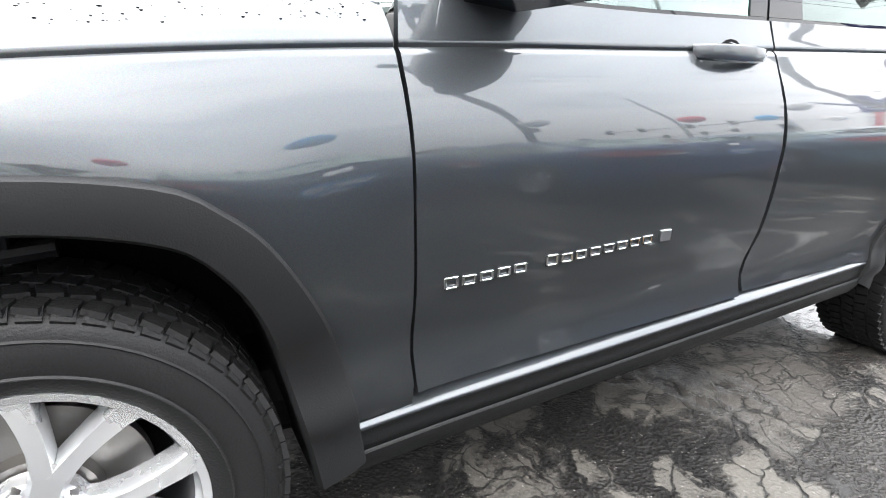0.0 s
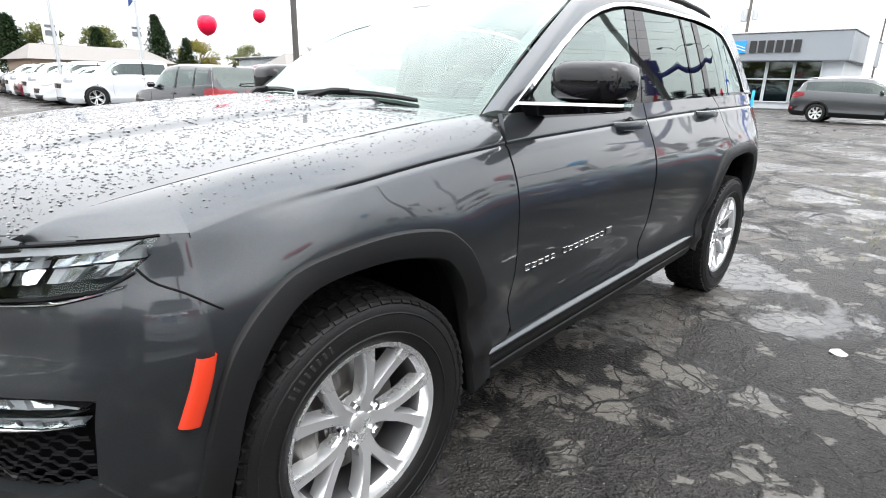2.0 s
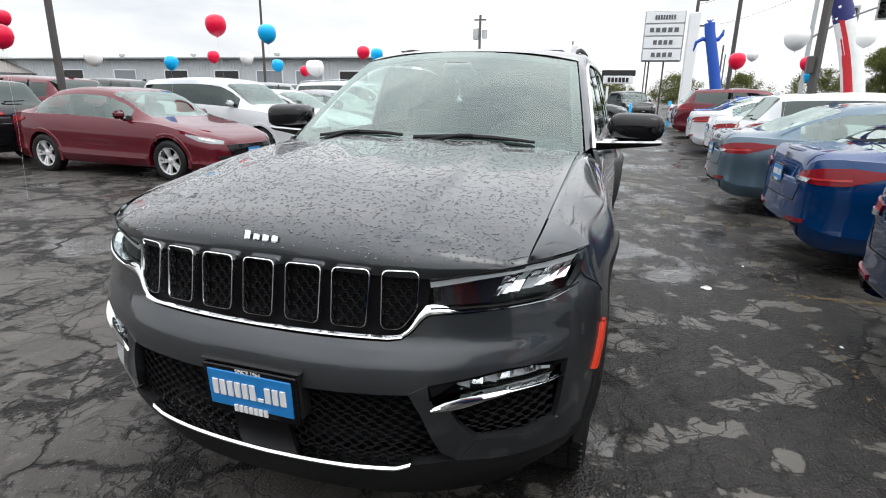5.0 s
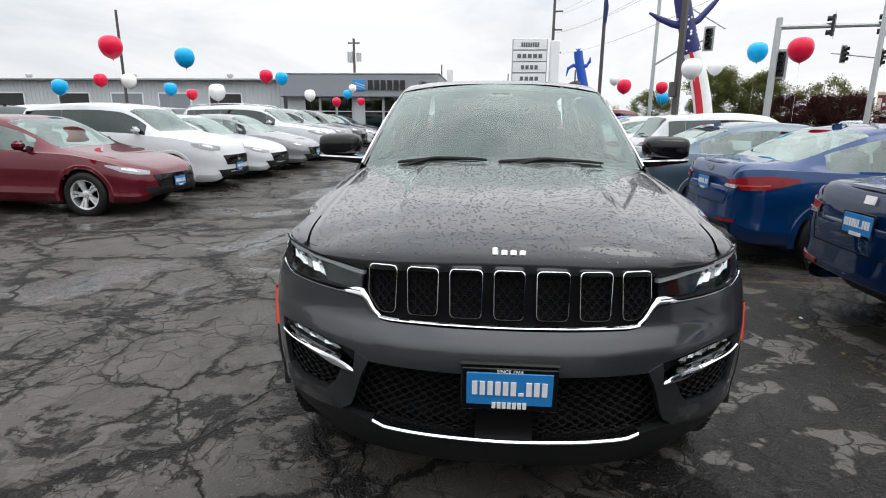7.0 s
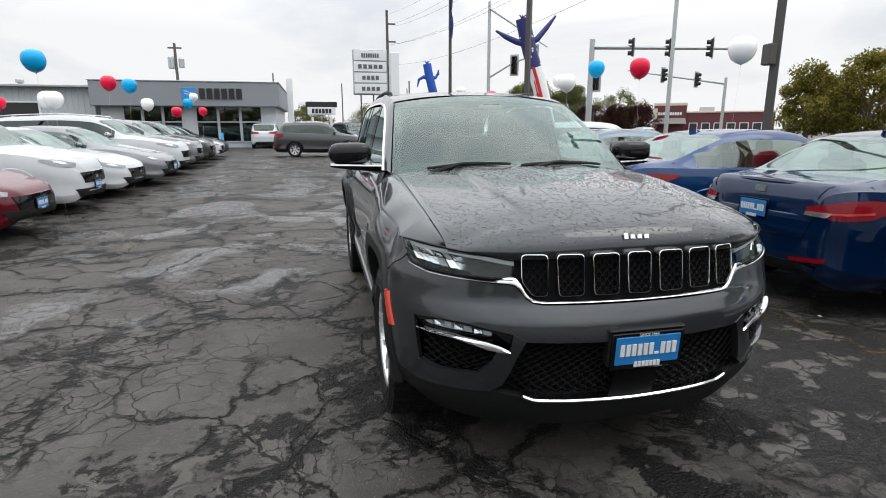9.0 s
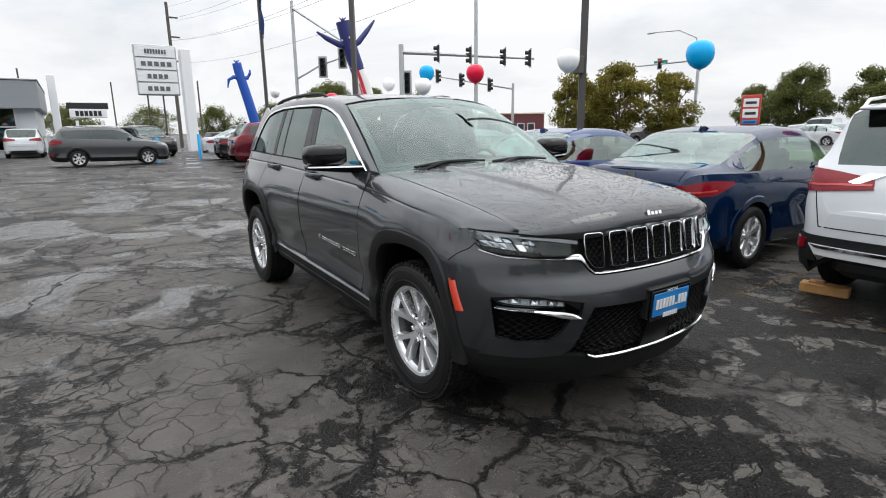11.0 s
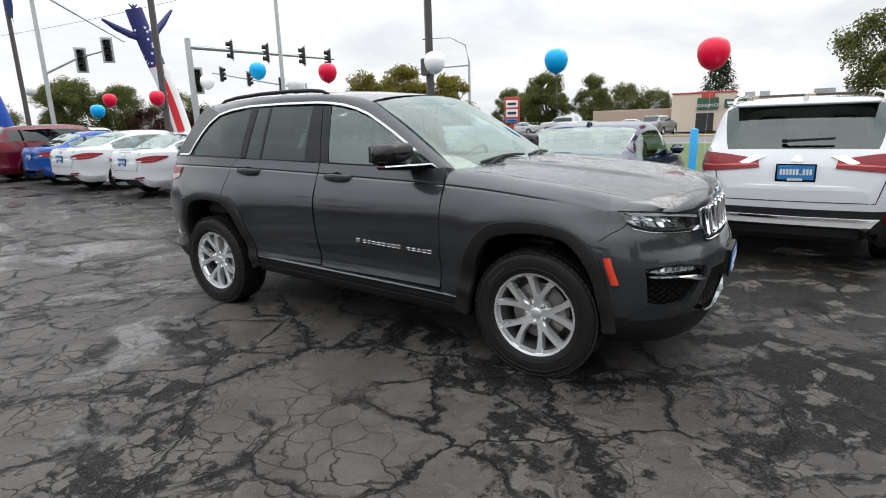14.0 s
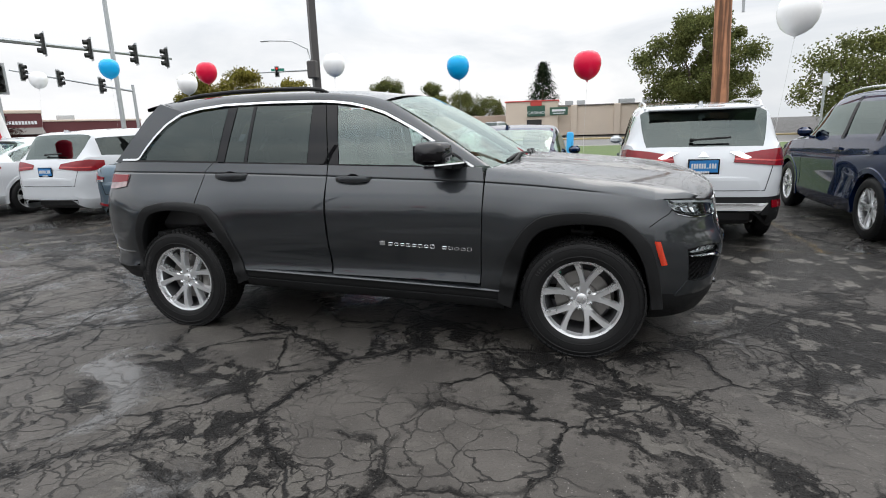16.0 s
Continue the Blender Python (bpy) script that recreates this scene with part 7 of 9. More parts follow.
def bonnet_at(u, v, off=0.0):
    """u -1..1 across, v 0..1 back from the leading edge."""
    xf = -0.822 + 0.176 * abs(u) ** 3.6
    xr = 0.432 + 0.135 * u * u
    s = v ** 1.7
    x = xf + (xr - xf) * s
    y = (SEAM_Y(x) - 0.003) * u
    edge = SEAM_Z(x)
    c = ZB_C(x)
    a = abs(u)
    z = c - (c - edge) * a ** 2.8
    z += 0.017 * (1 - step(0.515, 0.585, a)) * step(-0.8, -0.3, x) * step(0.0, 0.12, s) - 0.004 * math.exp(-((a - 0.2) / 0.16) ** 2) * step(0.1, 0.5, s)
    d = x - xf
    z -= DROP(d) * (1 - 0.80 * a ** 4)
    return Vector((x, y, z + off))


us, vs_ = np.linspace(-1, 1, 121), np.r_[0, 0.02, 0.035, 0.05, 0.065, 0.08, 0.10, 0.12, np.linspace(0.15, 1, 40)]
rows = [[bonnet_at(u, v) for u in us] for v in vs_]
hd = Sh().grid(rows)
rim = list(rows[0]) + [r[-1] for r in rows[1:]] + list(rows[-1])[-2::-1] + [r[0] for r in rows[-2:0:-1]]
hd.grid([rim, [p + Vector((0.010 if p.x < -0.5 else 0, -p.y * 0.012, -0.028)) for p in rim]], close=True)
bonnet = child("bonnet", weld(hd, "bonnet", M_SUV), suv, "grey bonnet beaded with rain")
# black shell below the seams, blocks the view in and stands in for shade
child("bonnet_underside", Sh().grid([[bonnet_at(u * 1.06, v, -0.045) + Vector((0.02 if v < 0.5 else 0.06 * v, 0, 0)) for u in np.linspace(-1, 1, 21)] for v in np.linspace(0.05, 1, 14)]).mesh("bonnet_underside", M_BLACK), suv)
# nose lettering
for k in range(4):
    w = (0.027, 0.029, 0.029, 0.029)[k]
    px = (-0.046, -0.016, 0.014, 0.044)[k]
    p = bonnet_at(px / 0.725, 0.062)
    hgt = 0.027 if k == 0 else 0.019
    lb = Sh().box((p.x - 0.004, -px, p.z + 0.004 + (0.004 if k == 0 else 0)), (0.007, w * 0.74, hgt), Matrix.Rotation(radians(20), 3, "Y"), 0.003)
    child("badge_letter", lb.mesh("badge_letter", M_CHROME, smooth=False), bonnet, "raised bright badge block")

# screen, roof, cowl
ws_rows = []
for j in range(15):
    v = j / 14
    row = []
    for i in range(31):
        u = -1 + 2 * i / 30
        a = Vector((0.420 + 0.165 * u * u, 0.782 * u, 1.222 - 0.030 * u * u))
        b = Vector((1.215 + 0.080 * u * u, 0.655 * u, 1.690 - 0.054 * u * u))
        row.append(a.lerp(b, v) + Vector((-0.5, 0, 1)) * 0.018 * math.sin(math.pi * v))
    ws_rows.append(row)
child("windscreen", Sh().grid(ws_rows).mesh("windscreen", M_WIND), suv, "raked windscreen reflecting the sky")
band = Sh()
for i0, i1 in ((0, 1), (29, 30)):
    band.grid([[p + Vector((0.004, 0, -0.006)) for p in r[i0:i1 + 1]] for r in ws_rows])
band.grid([[p + Vector((0.004, 0, -0.006)) for p in r] for r in ws_rows[:2]])
band.grid([[p + Vector((0.004, 0, -0.006)) for p in r] for r in ws_rows[13:]])
child("screen_border", band.mesh("screen_border", M_GLOSSB), suv)
ROOF_C = sp((1.2, 1.690), (1.3, 1.700), (1.6, 1.738), (2.0, 1.758), (2.5, 1.764), (3.0, 1.748), (3.3, 1.705))
E3 = polyline(ED, 60)
rows = []
for p in [q for q in E3 if q[0] >= 1.295]:
    row = []
    for i in range(25):
        u = -1 + 2 * i / 24
        x = p[0] - (0.082 * (1 - u * u) if p[0] < 1.5 else 0.082 * (1 - u * u) * max(0, (2.2 - p[0]) / 0.7)) + (0.05 * (1 - u * u) * step(2.7, 3.17, p[0]))
        row.append(Vector((x, p[1] * u, p[2] + (ROOF_C(x) - p[2]) * (1 - abs(u) ** 2.6))))
    rows.append(row)
child("roof", weld(Sh().grid(rows), "roof", M_SUV), suv)
# tail: spoiler, tailgate glass, gate, bumper
tail_prof = [(3.17, 0.625, 1.69), (3.36, 0.635, 1.56), (3.52, 0.66, 1.40), (3.67, 0.71, 1.262), (3.72, 0.762, 1.18), (3.76, 0.795, 1.05), (3.82, 0.796, 0.80), (3.83, 0.784, 0.68), (3.74, 0.775, 0.46), (3.60, 0.74, 0.37)]
rows = [[Vector((x + 0.08 * (1 - u * u), y * u, z + (0.06 * (1 - u * u) if z > 1.65 else 0))) for u in np.linspace(-1, 1, 17)] for x, y, z in tail_prof]
child("rear_window", Sh().grid(rows[0:4]).mesh("rear_window", M_PRIV), suv)
child("tailgate", weld(Sh().grid(rows[3:8]), "tailgate", M_SUV), suv)
child("rear_bumper", weld(Sh().grid(rows[7:]), "rear_bumper", M_CLAD), suv)
sp_r = [[Vector((3.14 + 0.21 * v + 0.09 * (1 - u * u), 0.63 * u, 1.682 - 0.015 * v + 0.05 * (1 - abs(u) ** 3) + dz)) for u in np.linspace(-1, 1, 17)] for v, dz in ((0, 0.0), (0.5, 0.006), (1.0, -0.004), (1.0, -0.03), (0.0, -0.03))]
child("spoiler", weld(Sh().grid(sp_r), "spoiler", M_SUV, 30), suv)
cow = Sh().grid([[Vector((0.36 + 0.15 * u * u, 0.76 * u, 1.196 - 0.03 * u * u)) for u in np.linspace(-1, 1, 21)], [Vector((0.445 + 0.15 * u * u, 0.775 * u, 1.206 - 0.03 * u * u)) for u in np.linspace(-1, 1, 21)], [Vector((0.53 + 0.16 * u * u, 0.785 * u, 1.215 - 0.03 * u * u)) for u in np.linspace(-1, 1, 21)]])
child("cowl", cow.mesh("cowl", M_CLAD), suv, "black scuttle panel")


def on_screen(u, v, off):
    a = Vector((0.420 + 0.165 * u * u, 0.782 * u, 1.222 - 0.030 * u * u))
    b = Vector((1.215 + 0.080 * u * u, 0.655 * u, 1.690 - 0.054 * u * u))
    return a.lerp(b, v) + Vector((-0.5, 0, 1)) * (0.018 * math.sin(math.pi * v) + off)


for u0, u1, v1 in ((0.74, 0.10, 0.055), (0.02, -0.72, 0.05)):
    wp = Sh().tube([on_screen(u0 + (u1 - u0) * t, 0.012 + v1 * math.sin(t * 2.6) * 0.55, 0.012) for t in np.linspace(0, 1, 9)], [0.009, 0.010, 0.011, 0.012, 0.012, 0.011, 0.010, 0.009, 0.007], 6)
    w = child("wiper", wp.mesh("wiper", M_CLAD), suv, "black flat wiper")
    arm = Sh().tube([on_screen(u0 - 0.02, -0.03, 0.005), on_screen(u0 * 0.62 + u1 * 0.38, 0.012, 0.03), on_screen((u0 + u1) / 2, 0.03, 0.024)], [0.014, 0.011, 0.008], 6)
    child("wiper_arm", arm.mesh("wiper_arm", M_CLAD), w)
for sd in (1, -1):
    rr = [(1.78, 0.605, 1.716), (1.84, 0.612, 1.738), (1.95, 0.615, 1.750), (2.2, 0.615, 1.757), (2.55, 0.613, 1.754), (2.85, 0.608, 1.740), (3.0, 0.605, 1.722), (3.07, 0.60, 1.70)]
    child("roof_rail", Sh().tube([(x, sd * y, z) for x, y, z in rr], [0.008, 0.013, 0.015, 0.015, 0.015, 0.015, 0.013, 0.008], 8).mesh("roof_rail", M_CLAD), suv, "low black roof rail")

# front end
top_bar = [(-0.865, 0.912), (-0.80, 0.886), (-0.70, 0.877), (-0.60, 0.868), (-0.505, 0.862), (-0.484, 0.846), (-0.462, 0.814), (-0.436, 0.794), (-0.40, 0.788), (-0.2, 0.785), (0.0, 0.784), (0.2, 0.785), (0.40, 0.788), (0.436, 0.794), (0.462, 0.814), (0.484, 0.846), (0.505, 0.862), (0.60, 0.868), (0.70, 0.877), (0.80, 0.886), (0.865, 0.912)]
bot_bar = [(-0.865, 0.708), (-0.80, 0.716), (-0.706, 0.716), (-0.575, 0.692), (-0.515, 0.680), (-0.47, 0.652), (-0.2, 0.646), (0.0, 0.645), (0.2, 0.646), (0.47, 0.652), (0.515, 0.680), (0.575, 0.692), (0.706, 0.716), (0.80, 0.716), (0.865, 0.708)]
bumper = child("front_bumper", weld(fpanel(top_bar, bot_bar, 121, 16), "front_bumper", M_SUV), suv, "grey front bumper with chrome and black openings")


def honey(y0, y1, z0, z1, rows_n, cell, off, r):
    """Flattened hexagonal lattice on the nose; y0(z), y1(z) bound it."""
    sh = Sh()
    hz_ = (z1 - z0) / rows_n
    for k in range(rows_n + 1):
        zz = z0 + hz_ * k
        a_, b_ = y0(zz), y1(zz)
        n = max(2, int(round((b_ - a_) / cell)))
        pts = []
        for j in range(n):
            for f, d in ((0.0, -0.32), (0.34, -0.32), (0.5, 0.32), (0.84, 0.32)):
                y = a_ + (b_ - a_) * (j + f) / n
                pts.append(S_front(tau_of(y, zz), zz + d * hz_ * (1 if k % 2 else -1), off))
        sh.tube(pts, r, 4)
    return sh


def rounded(pts, r, n=6):
    """Closed outline with its corners rounded."""
    out = []
    for i, p in enumerate(pts):
        p0, p1, p2 = Vector(pts[i - 1]), Vector(p), Vector(pts[(i + 1) % len(pts)])
        ra = min(r, (p0 - p1).length * 0.45, (p2 - p1).length * 0.45)
        a, b = p1 + (p0 - p1).normalized() * ra, p1 + (p2 - p1).normalized() * ra
        out += [tuple(a * (1 - t) ** 2 + p1 * 2 * t * (1 - t) + b * t * t) for t in np.linspace(0, 1, n)]
    return out


for sd in (1, -1):
    sg = lambda l: [(sd * y, z) for y, z in l]
    cv = lambda l: [(sd * tau_of(y, z), z) for y, z in l]
    # corner between lamp, fog opening and arch
    child("bumper_corner", weld(multi(S_front, [[(sd * 0.690, 0.430), (sd * 1.0, 0.430)], [(sd * 0.715, 0.60), (sd * 1.0, 0.60)], [(sd * 0.728, 0.708), (sd * 1.0, 0.708)], [(sd * 0.755, 0.910), (sd * 1.0, 0.835)], [(sd * 0.855, 0.962), (sd * 1.0, 0.92)], [(sd * 0.915, 1.000), (sd * 1.0, 0.992)]], [5, 5, 6, 3, 3], 24, 0.02), "bumper_corner", M_SUV), bumper)
    seam_pts = [S_front(sd * tau_of(0.868, 0.948), 0.948, 0.0002)] + [S_front(sd * t_, z_, 0.0002) for t_, z_ in ((0.86, 0.921), (0.93, 0.895))] + [Vector((x_, sd * (side_y(x_, z_) + 0.0002), z_)) for x_, z_ in ((-0.397, 0.868), (-0.372, 0.850))]
    child("panel_gap", Sh().tube(curve_through([tuple(p) for p in seam_pts], 12), 0.0024, 6).mesh("panel_gap", M_BLACK), bumper)
    strut = multi(S_front, [cv([(0.468, 0.656), (0.495, 0.60), (0.525, 0.51), (0.545, 0.46), (0.590, 0.425)]), cv([(0.516, 0.682), (0.527, 0.612), (0.572, 0.606), (0.604, 0.545), (0.646, 0.497)])], [6], 30, 0.03, 0.004)
    child("bumper_strut", weld(strut, "bumper_strut", M_SUV), bumper)
    under = multi(S_front, [cv([(0.586, 0.426), (0.72, 0.418), (0.88, 0.425)]), cv([(0.640, 0.500), (0.77, 0.494), (0.846, 0.520)])], [8], 20, 0.03, 0.006)
    child("bumper_lip", weld(under, "bumper_lip", M_SUV), bumper)
    # fog pocket
    child("fog_grille_back", weld(multi(S_front, [cv([(0.53, 0.48), (0.87, 0.48)]), cv([(0.50, 0.725), (0.88, 0.725)])], [5], 14, 0.0, -0.06), "fog_back", M_BLACK), bumper)
    fr_t = cv([(0.517, 0.680), (0.575, 0.691), (0.706, 0.715), (0.80, 0.715), (0.862, 0.706)])
    fr_b = cv([(0.530, 0.640), (0.592, 0.684), (0.70, 0.704), (0.78, 0.708), (0.848, 0.690)])
    child("fog_bezel", weld(multi(S_front, [fr_b, fr_t], [3], 26, 0.03, -0.010), "fog_bezel", M_GLOSSB), bumper, "gloss black fog lamp bezel")
    lens_t = cv([(0.592, 0.686), (0.70, 0.705), (0.78, 0.709), (0.845, 0.694)])
    lens_b = cv([(0.598, 0.664), (0.71, 0.666), (0.80, 0.670), (0.850, 0.684)])
    fog = child("fog_lamp", weld(multi(S_front, [lens_b, lens_t], [4], 18, 0.012, -0.010), "fog_lamp", M_LENS), bumper, "slim clear fog lamp")
    child("fog_bowl", weld(multi(S_front, [lens_b, lens_t], [3], 14, 0.0, -0.040), "fog_bowl", M_GUIDE), fog)
    for k in range(7):
        yy, zz = 0.612 + 0.035 * k, 0.678 + 0.0035 * k - (0.006 if k == 6 else 0)
        fc = Sh().add([(0, -0.016, -0.014), (0, 0.016, -0.011), (-0.010, 0.015, 0.013), (-0.004, -0.014, 0.011), (0.016, -0.016, -0.014), (0.016, 0.016, -0.011), (0.016, 0.015, 0.013), (0.016, -0.014, 0.011)], [(0, 1, 2, 3), (4, 7, 6, 5), (0, 4, 5, 1), (1, 5, 6, 2), (2, 6, 7, 3), (3, 7, 4, 0)])
        child("reflector_facet", fc.mesh("reflector_facet", M_LAMPW if k % 2 else M_GUIDE, smooth=False), fog, "", Matrix.Translation(S_front(sd * tau_of(yy, zz), zz, -0.026)) @ Matrix.Rotation(radians(-sd * (14 + 6 * k) + (11 if k % 2 else -9)), 4, "Z"))
    edge_in = sp((0.497, 0.646), (0.545, 0.606), (0.609, 0.578), (0.65, 0.60))
    child("fog_grille", (honey(edge_in, lambda z: 0.842, 0.505, 0.640, 8, 0.040, -0.020, 0.0036) if sd > 0 else honey(lambda z: -0.842, lambda z: -edge_in(z), 0.505, 0.640, 8, 0.040, -0.020, 0.0036)).mesh("fog_grille", M_BLACK), bumper, "black honeycomb insert")
    blade = strip(sg([(0.524, 0.605), (0.560, 0.606), (0.605, 0.613), (0.66, 0.631), (0.725, 0.648), (0.80, 0.655), (0.850, 0.664)]), sg([(0.526, 0.611), (0.560, 0.630), (0.605, 0.643), (0.66, 0.650), (0.725, 0.655), (0.80, 0.660), (0.852, 0.668)]), 0.009, 0.002, 40)
    child("chrome_blade", weld(blade, "chrome_blade", M_CHROME, 30), bumper, "chrome blade under the fog lamp")
    # headlight
    ht = [(0.497, 0.958), (0.60, 0.975), (0.735, 0.992), (0.80, 0.999), (0.872, 1.006)]
    hb = [(0.505, 0.880), (0.60, 0.884), (0.70, 0.889), (0.78, 0.897), (0.845, 0.910), (0.869, 0.940)]
    hl = child("headlight", weld(multi(S_front, [cv(hb), cv(ht)], [8], 30, 0.05, 0.004), "headlight_lens", M_LENS), suv, "slim clear headlight with a black bezel, running light on")
    child("headlight_housing", weld(multi(S_front, [cv(hb), cv(ht)], [6], 20, 0.0, -0.065), "headlight_housing", M_BLACK), hl)
    wing_fill = multi(S_front, [[(sd * 0.86, 0.972), (sd * 1.0, 0.965)], [(sd * 0.86, 1.008), (sd * 1.0, 1.004)]], [4], 14, 0.01, -0.005)
    child("wing_return", weld(wing_fill, "wing_return", M_SUV), suv)
    nose_fill = multi(S_front, [cv([(0.50, 0.956), (0.60, 0.973), (0.735, 0.990), (0.80, 0.996)]), cv([(0.50, 0.985), (0.60, 1.000), (0.735, 1.012), (0.80, 1.010)])], [3], 20, 0.02, -0.006)
    child("nose_panel", weld(nose_fill, "nose_panel", M_SUV), suv)
    rim_t, rim_b = polyline(cv(ht), 40), polyline(cv(hb), 40)
    for edge_l, dz in ((rim_t, -0.004), (rim_b, 0.004)):
        child("headlight_seal", Sh().tube([S_front(p[0], p[1] + dz * 0.4, 0.004) for p in edge_l], 0.0032, 5).mesh("headlight_seal", M_BLACK), hl)
    brow = multi(S_front, [cv([(0.500, 0.937), (0.62, 0.957), (0.735, 0.972), (0.85, 0.984)]), cv([(0.498, 0.952), (0.60, 0.969), (0.735, 0.986), (0.862, 0.999)])], [3], 24, 0.02, -0.004)
    child("light_guide", weld(brow, "light_guide", M_GUIDE), hl, "frosted grey light guide")
    # slanted reflector blades in two groups, dark fins between
    for k in range(7):
        g_ = 0.012 if k > 2 else 0.0
        y0_, z0_ = 0.655 + 0.027 * k + g_, 0.902 + 0.0045 * k
        for half, quad in enumerate((((0.0, 0.004, -0.044), (0.024, 0.006, -0.030), (0.037, 0.032, -0.030), (0.013, 0.030, -0.040)), ((0.014, 0.034, -0.030), (0.038, 0.036, -0.034), (0.052, 0.062, -0.018), (0.028, 0.060, -0.026)))):
            q = []
            for dy, dz, o in quad:
                yy, zz = min(y0_ + dy, 0.866), z0_ + dz
                q.append(S_front(sd * tau_of(yy, zz), zz, o - 0.006 * (k % 2)))
            back_ = [p + Vector((0.012, 0, 0)) for p in q]
            md = Sh().add(q + back_, [(0, 1, 2, 3), (7, 6, 5, 4), (0, 4, 5, 1), (1, 5, 6, 2), (2, 6, 7, 3), (3, 7, 4, 0)])
            child("lamp_module", md.mesh("lamp_module", M_DRL if k == 2 and half == 0 else (M_GUIDE if (k + half) % 4 == 3 else M_LAMPW), smooth=False), hl)
    inner_b = multi(S_front, [cv([(0.512, 0.888), (0.60, 0.892), (0.655, 0.896)]), cv([(0.506, 0.934), (0.60, 0.948), (0.690, 0.960)])], [3], 14, 0.02, -0.018)
    child("headlight_bezel", weld(inner_b, "headlight_bezel", M_GLOSSB), hl)
    # chrome line below the lamp, joining the grille's lower bar
    cl = strip(sg([(0.432, 0.797), (0.460, 0.818), (0.482, 0.850), (0.500, 0.864), (0.567, 0.870), (0.70, 0.879), (0.80, 0.888), (0.864, 0.914)]), sg([(0.426, 0.806), (0.452, 0.828), (0.474, 0.866), (0.494, 0.893), (0.526, 0.893), (0.575, 0.878), (0.70, 0.886), (0.80, 0.894), (0.866, 0.922)]), 0.007, 0.002, 44)
    child("headlight_trim", weld(cl, "headlight_trim", M_CHROME, 30), suv, "chrome line under the headlight")

child("front_inner", weld(multi(S_front, [[(-1, 0.24), (1, 0.24)], [(-1, 0.99), (1, 0.99)]], [18], 50, 0.0, -0.095), "front_inner", M_BLACK), suv)
# seven-slot grille
grille = child("grille", weld(fpanel([(-0.505, 0.955), (-0.40, 0.990), (0, 0.992), (0.40, 0.990), (0.505, 0.955)], [(-0.49, 0.86), (-0.44, 0.800), (0, 0.788), (0.44, 0.800), (0.49, 0.86)], 40, 8, -0.030, 0.0), "grille_panel", M_BLACK), suv, "seven-slot grille with chrome rims")
slots = [(-0.470, -0.368), (-0.341, -0.229), (-0.202, -0.0885), (-0.0565, 0.0505), (0.0815, 0.196), (0.227, 0.339), (0.368, 0.472)]
for k, (a, b) in enumerate(slots):
    zt, zb = 0.983, 0.819 + 0.003 * abs(k - 3) / 3
    la, lb_ = a + (0.006, 0.004, 0.003, 0.003, 0.003, 0.004, 0.006)[k], b - (0.006, 0.004, 0.003, 0.003, 0.003, 0.004, 0.006)[k]
    corners = [(a, zt), (b, zt), (lb_, zb), (la, zb)]
    if k == 0:
        corners = [(a, zt), (b, zt), (lb_, zb), (a + 0.040, zb), (a - 0.002, zb + 0.058)]
    if k == 6:
        corners = [(a, zt), (b, zt), (b + 0.002, zb + 0.058), (b - 0.040, zb), (la, zb)]
    ring2 = rounded(corners, 0.020)
    cx, cz = (a + b) / 2, (zt + zb) / 2
    rows = []
    for kx, kz, off in ((1.0, 1.0, -0.03), (1.0, 1.0, 0.000), (0.975, 0.985, 0.007), (0.925, 0.955, 0.008), (0.895, 0.935, 0.002), (0.88, 0.925, -0.034)):
        rows.append([S_front(tau_of(cx + (y - cx) * kx, z), cz + (z - cz) * kz - (0.002 if z < cz else 0), off) for y, z in ring2])
    slot = child("grille_slot", weld(Sh().grid(rows, close=True), "grille_slot", M_CHROME, 30), grille, "chrome slot rim")
    hx_ = honey(lambda z: a + 0.008, lambda z: b - 0.008, zb + 0.012, zt - 0.010, 8, 0.034, -0.022, 0.0034)
    child("slot_mesh", hx_.mesh("slot_mesh", M_BLACK), slot)
low_tr = strip([(-0.436, 0.799), (-0.40, 0.793), (0, 0.789), (0.40, 0.793), (0.436, 0.799)], [(-0.436, 0.810), (-0.40, 0.804), (0, 0.800), (0.40, 0.804), (0.436, 0.810)], 0.010, 0.003, 60)
child("grille_bar", weld(low_tr, "grille_bar", M_CHROME, 30), grille, "chrome bar below the slots")
# lower mouth
mouth = child("lower_grille", weld(fpanel([(-0.545, 0.66), (0, 0.66), (0.545, 0.66)], [(-0.60, 0.42), (-0.40, 0.385), (0, 0.372), (0.40, 0.385), (0.60, 0.42)], 30, 6, -0.060, 0.0), "lower_mouth", M_BLACK), suv, "black honeycomb lower grille")
half_w = sp((0.40, 0.40), (0.43, 0.565), (0.46, 0.555), (0.51, 0.535), (0.60, 0.50), (0.65, 0.478))
child("honeycomb", honey(lambda z: -half_w(z), half_w, 0.405, 0.640, 13, 0.046, -0.026, 0.0036).mesh("honeycomb", M_BLACK), mouth)
child("sensor_panel", weld(fpanel([(-0.095, 0.50), (0.095, 0.50)], [(-0.10, 0.385), (0.10, 0.385)], 8, 4, -0.012, 0.02), "sensor_panel", M_BLACK), mouth)
lip = strip([(-0.458, 0.408), (-0.42, 0.392), (-0.30, 0.386), (0, 0.378), (0.30, 0.386), (0.42, 0.392), (0.458, 0.408)], [(-0.464, 0.420), (-0.42, 0.401), (-0.30, 0.395), (0, 0.387), (0.30, 0.395), (0.42, 0.401), (0.464, 0.420)], 0.016, 0.008, 60)
child("lower_trim", weld(lip, "lower_trim", M_CHROME, 30), mouth, "chrome strip below the grille")
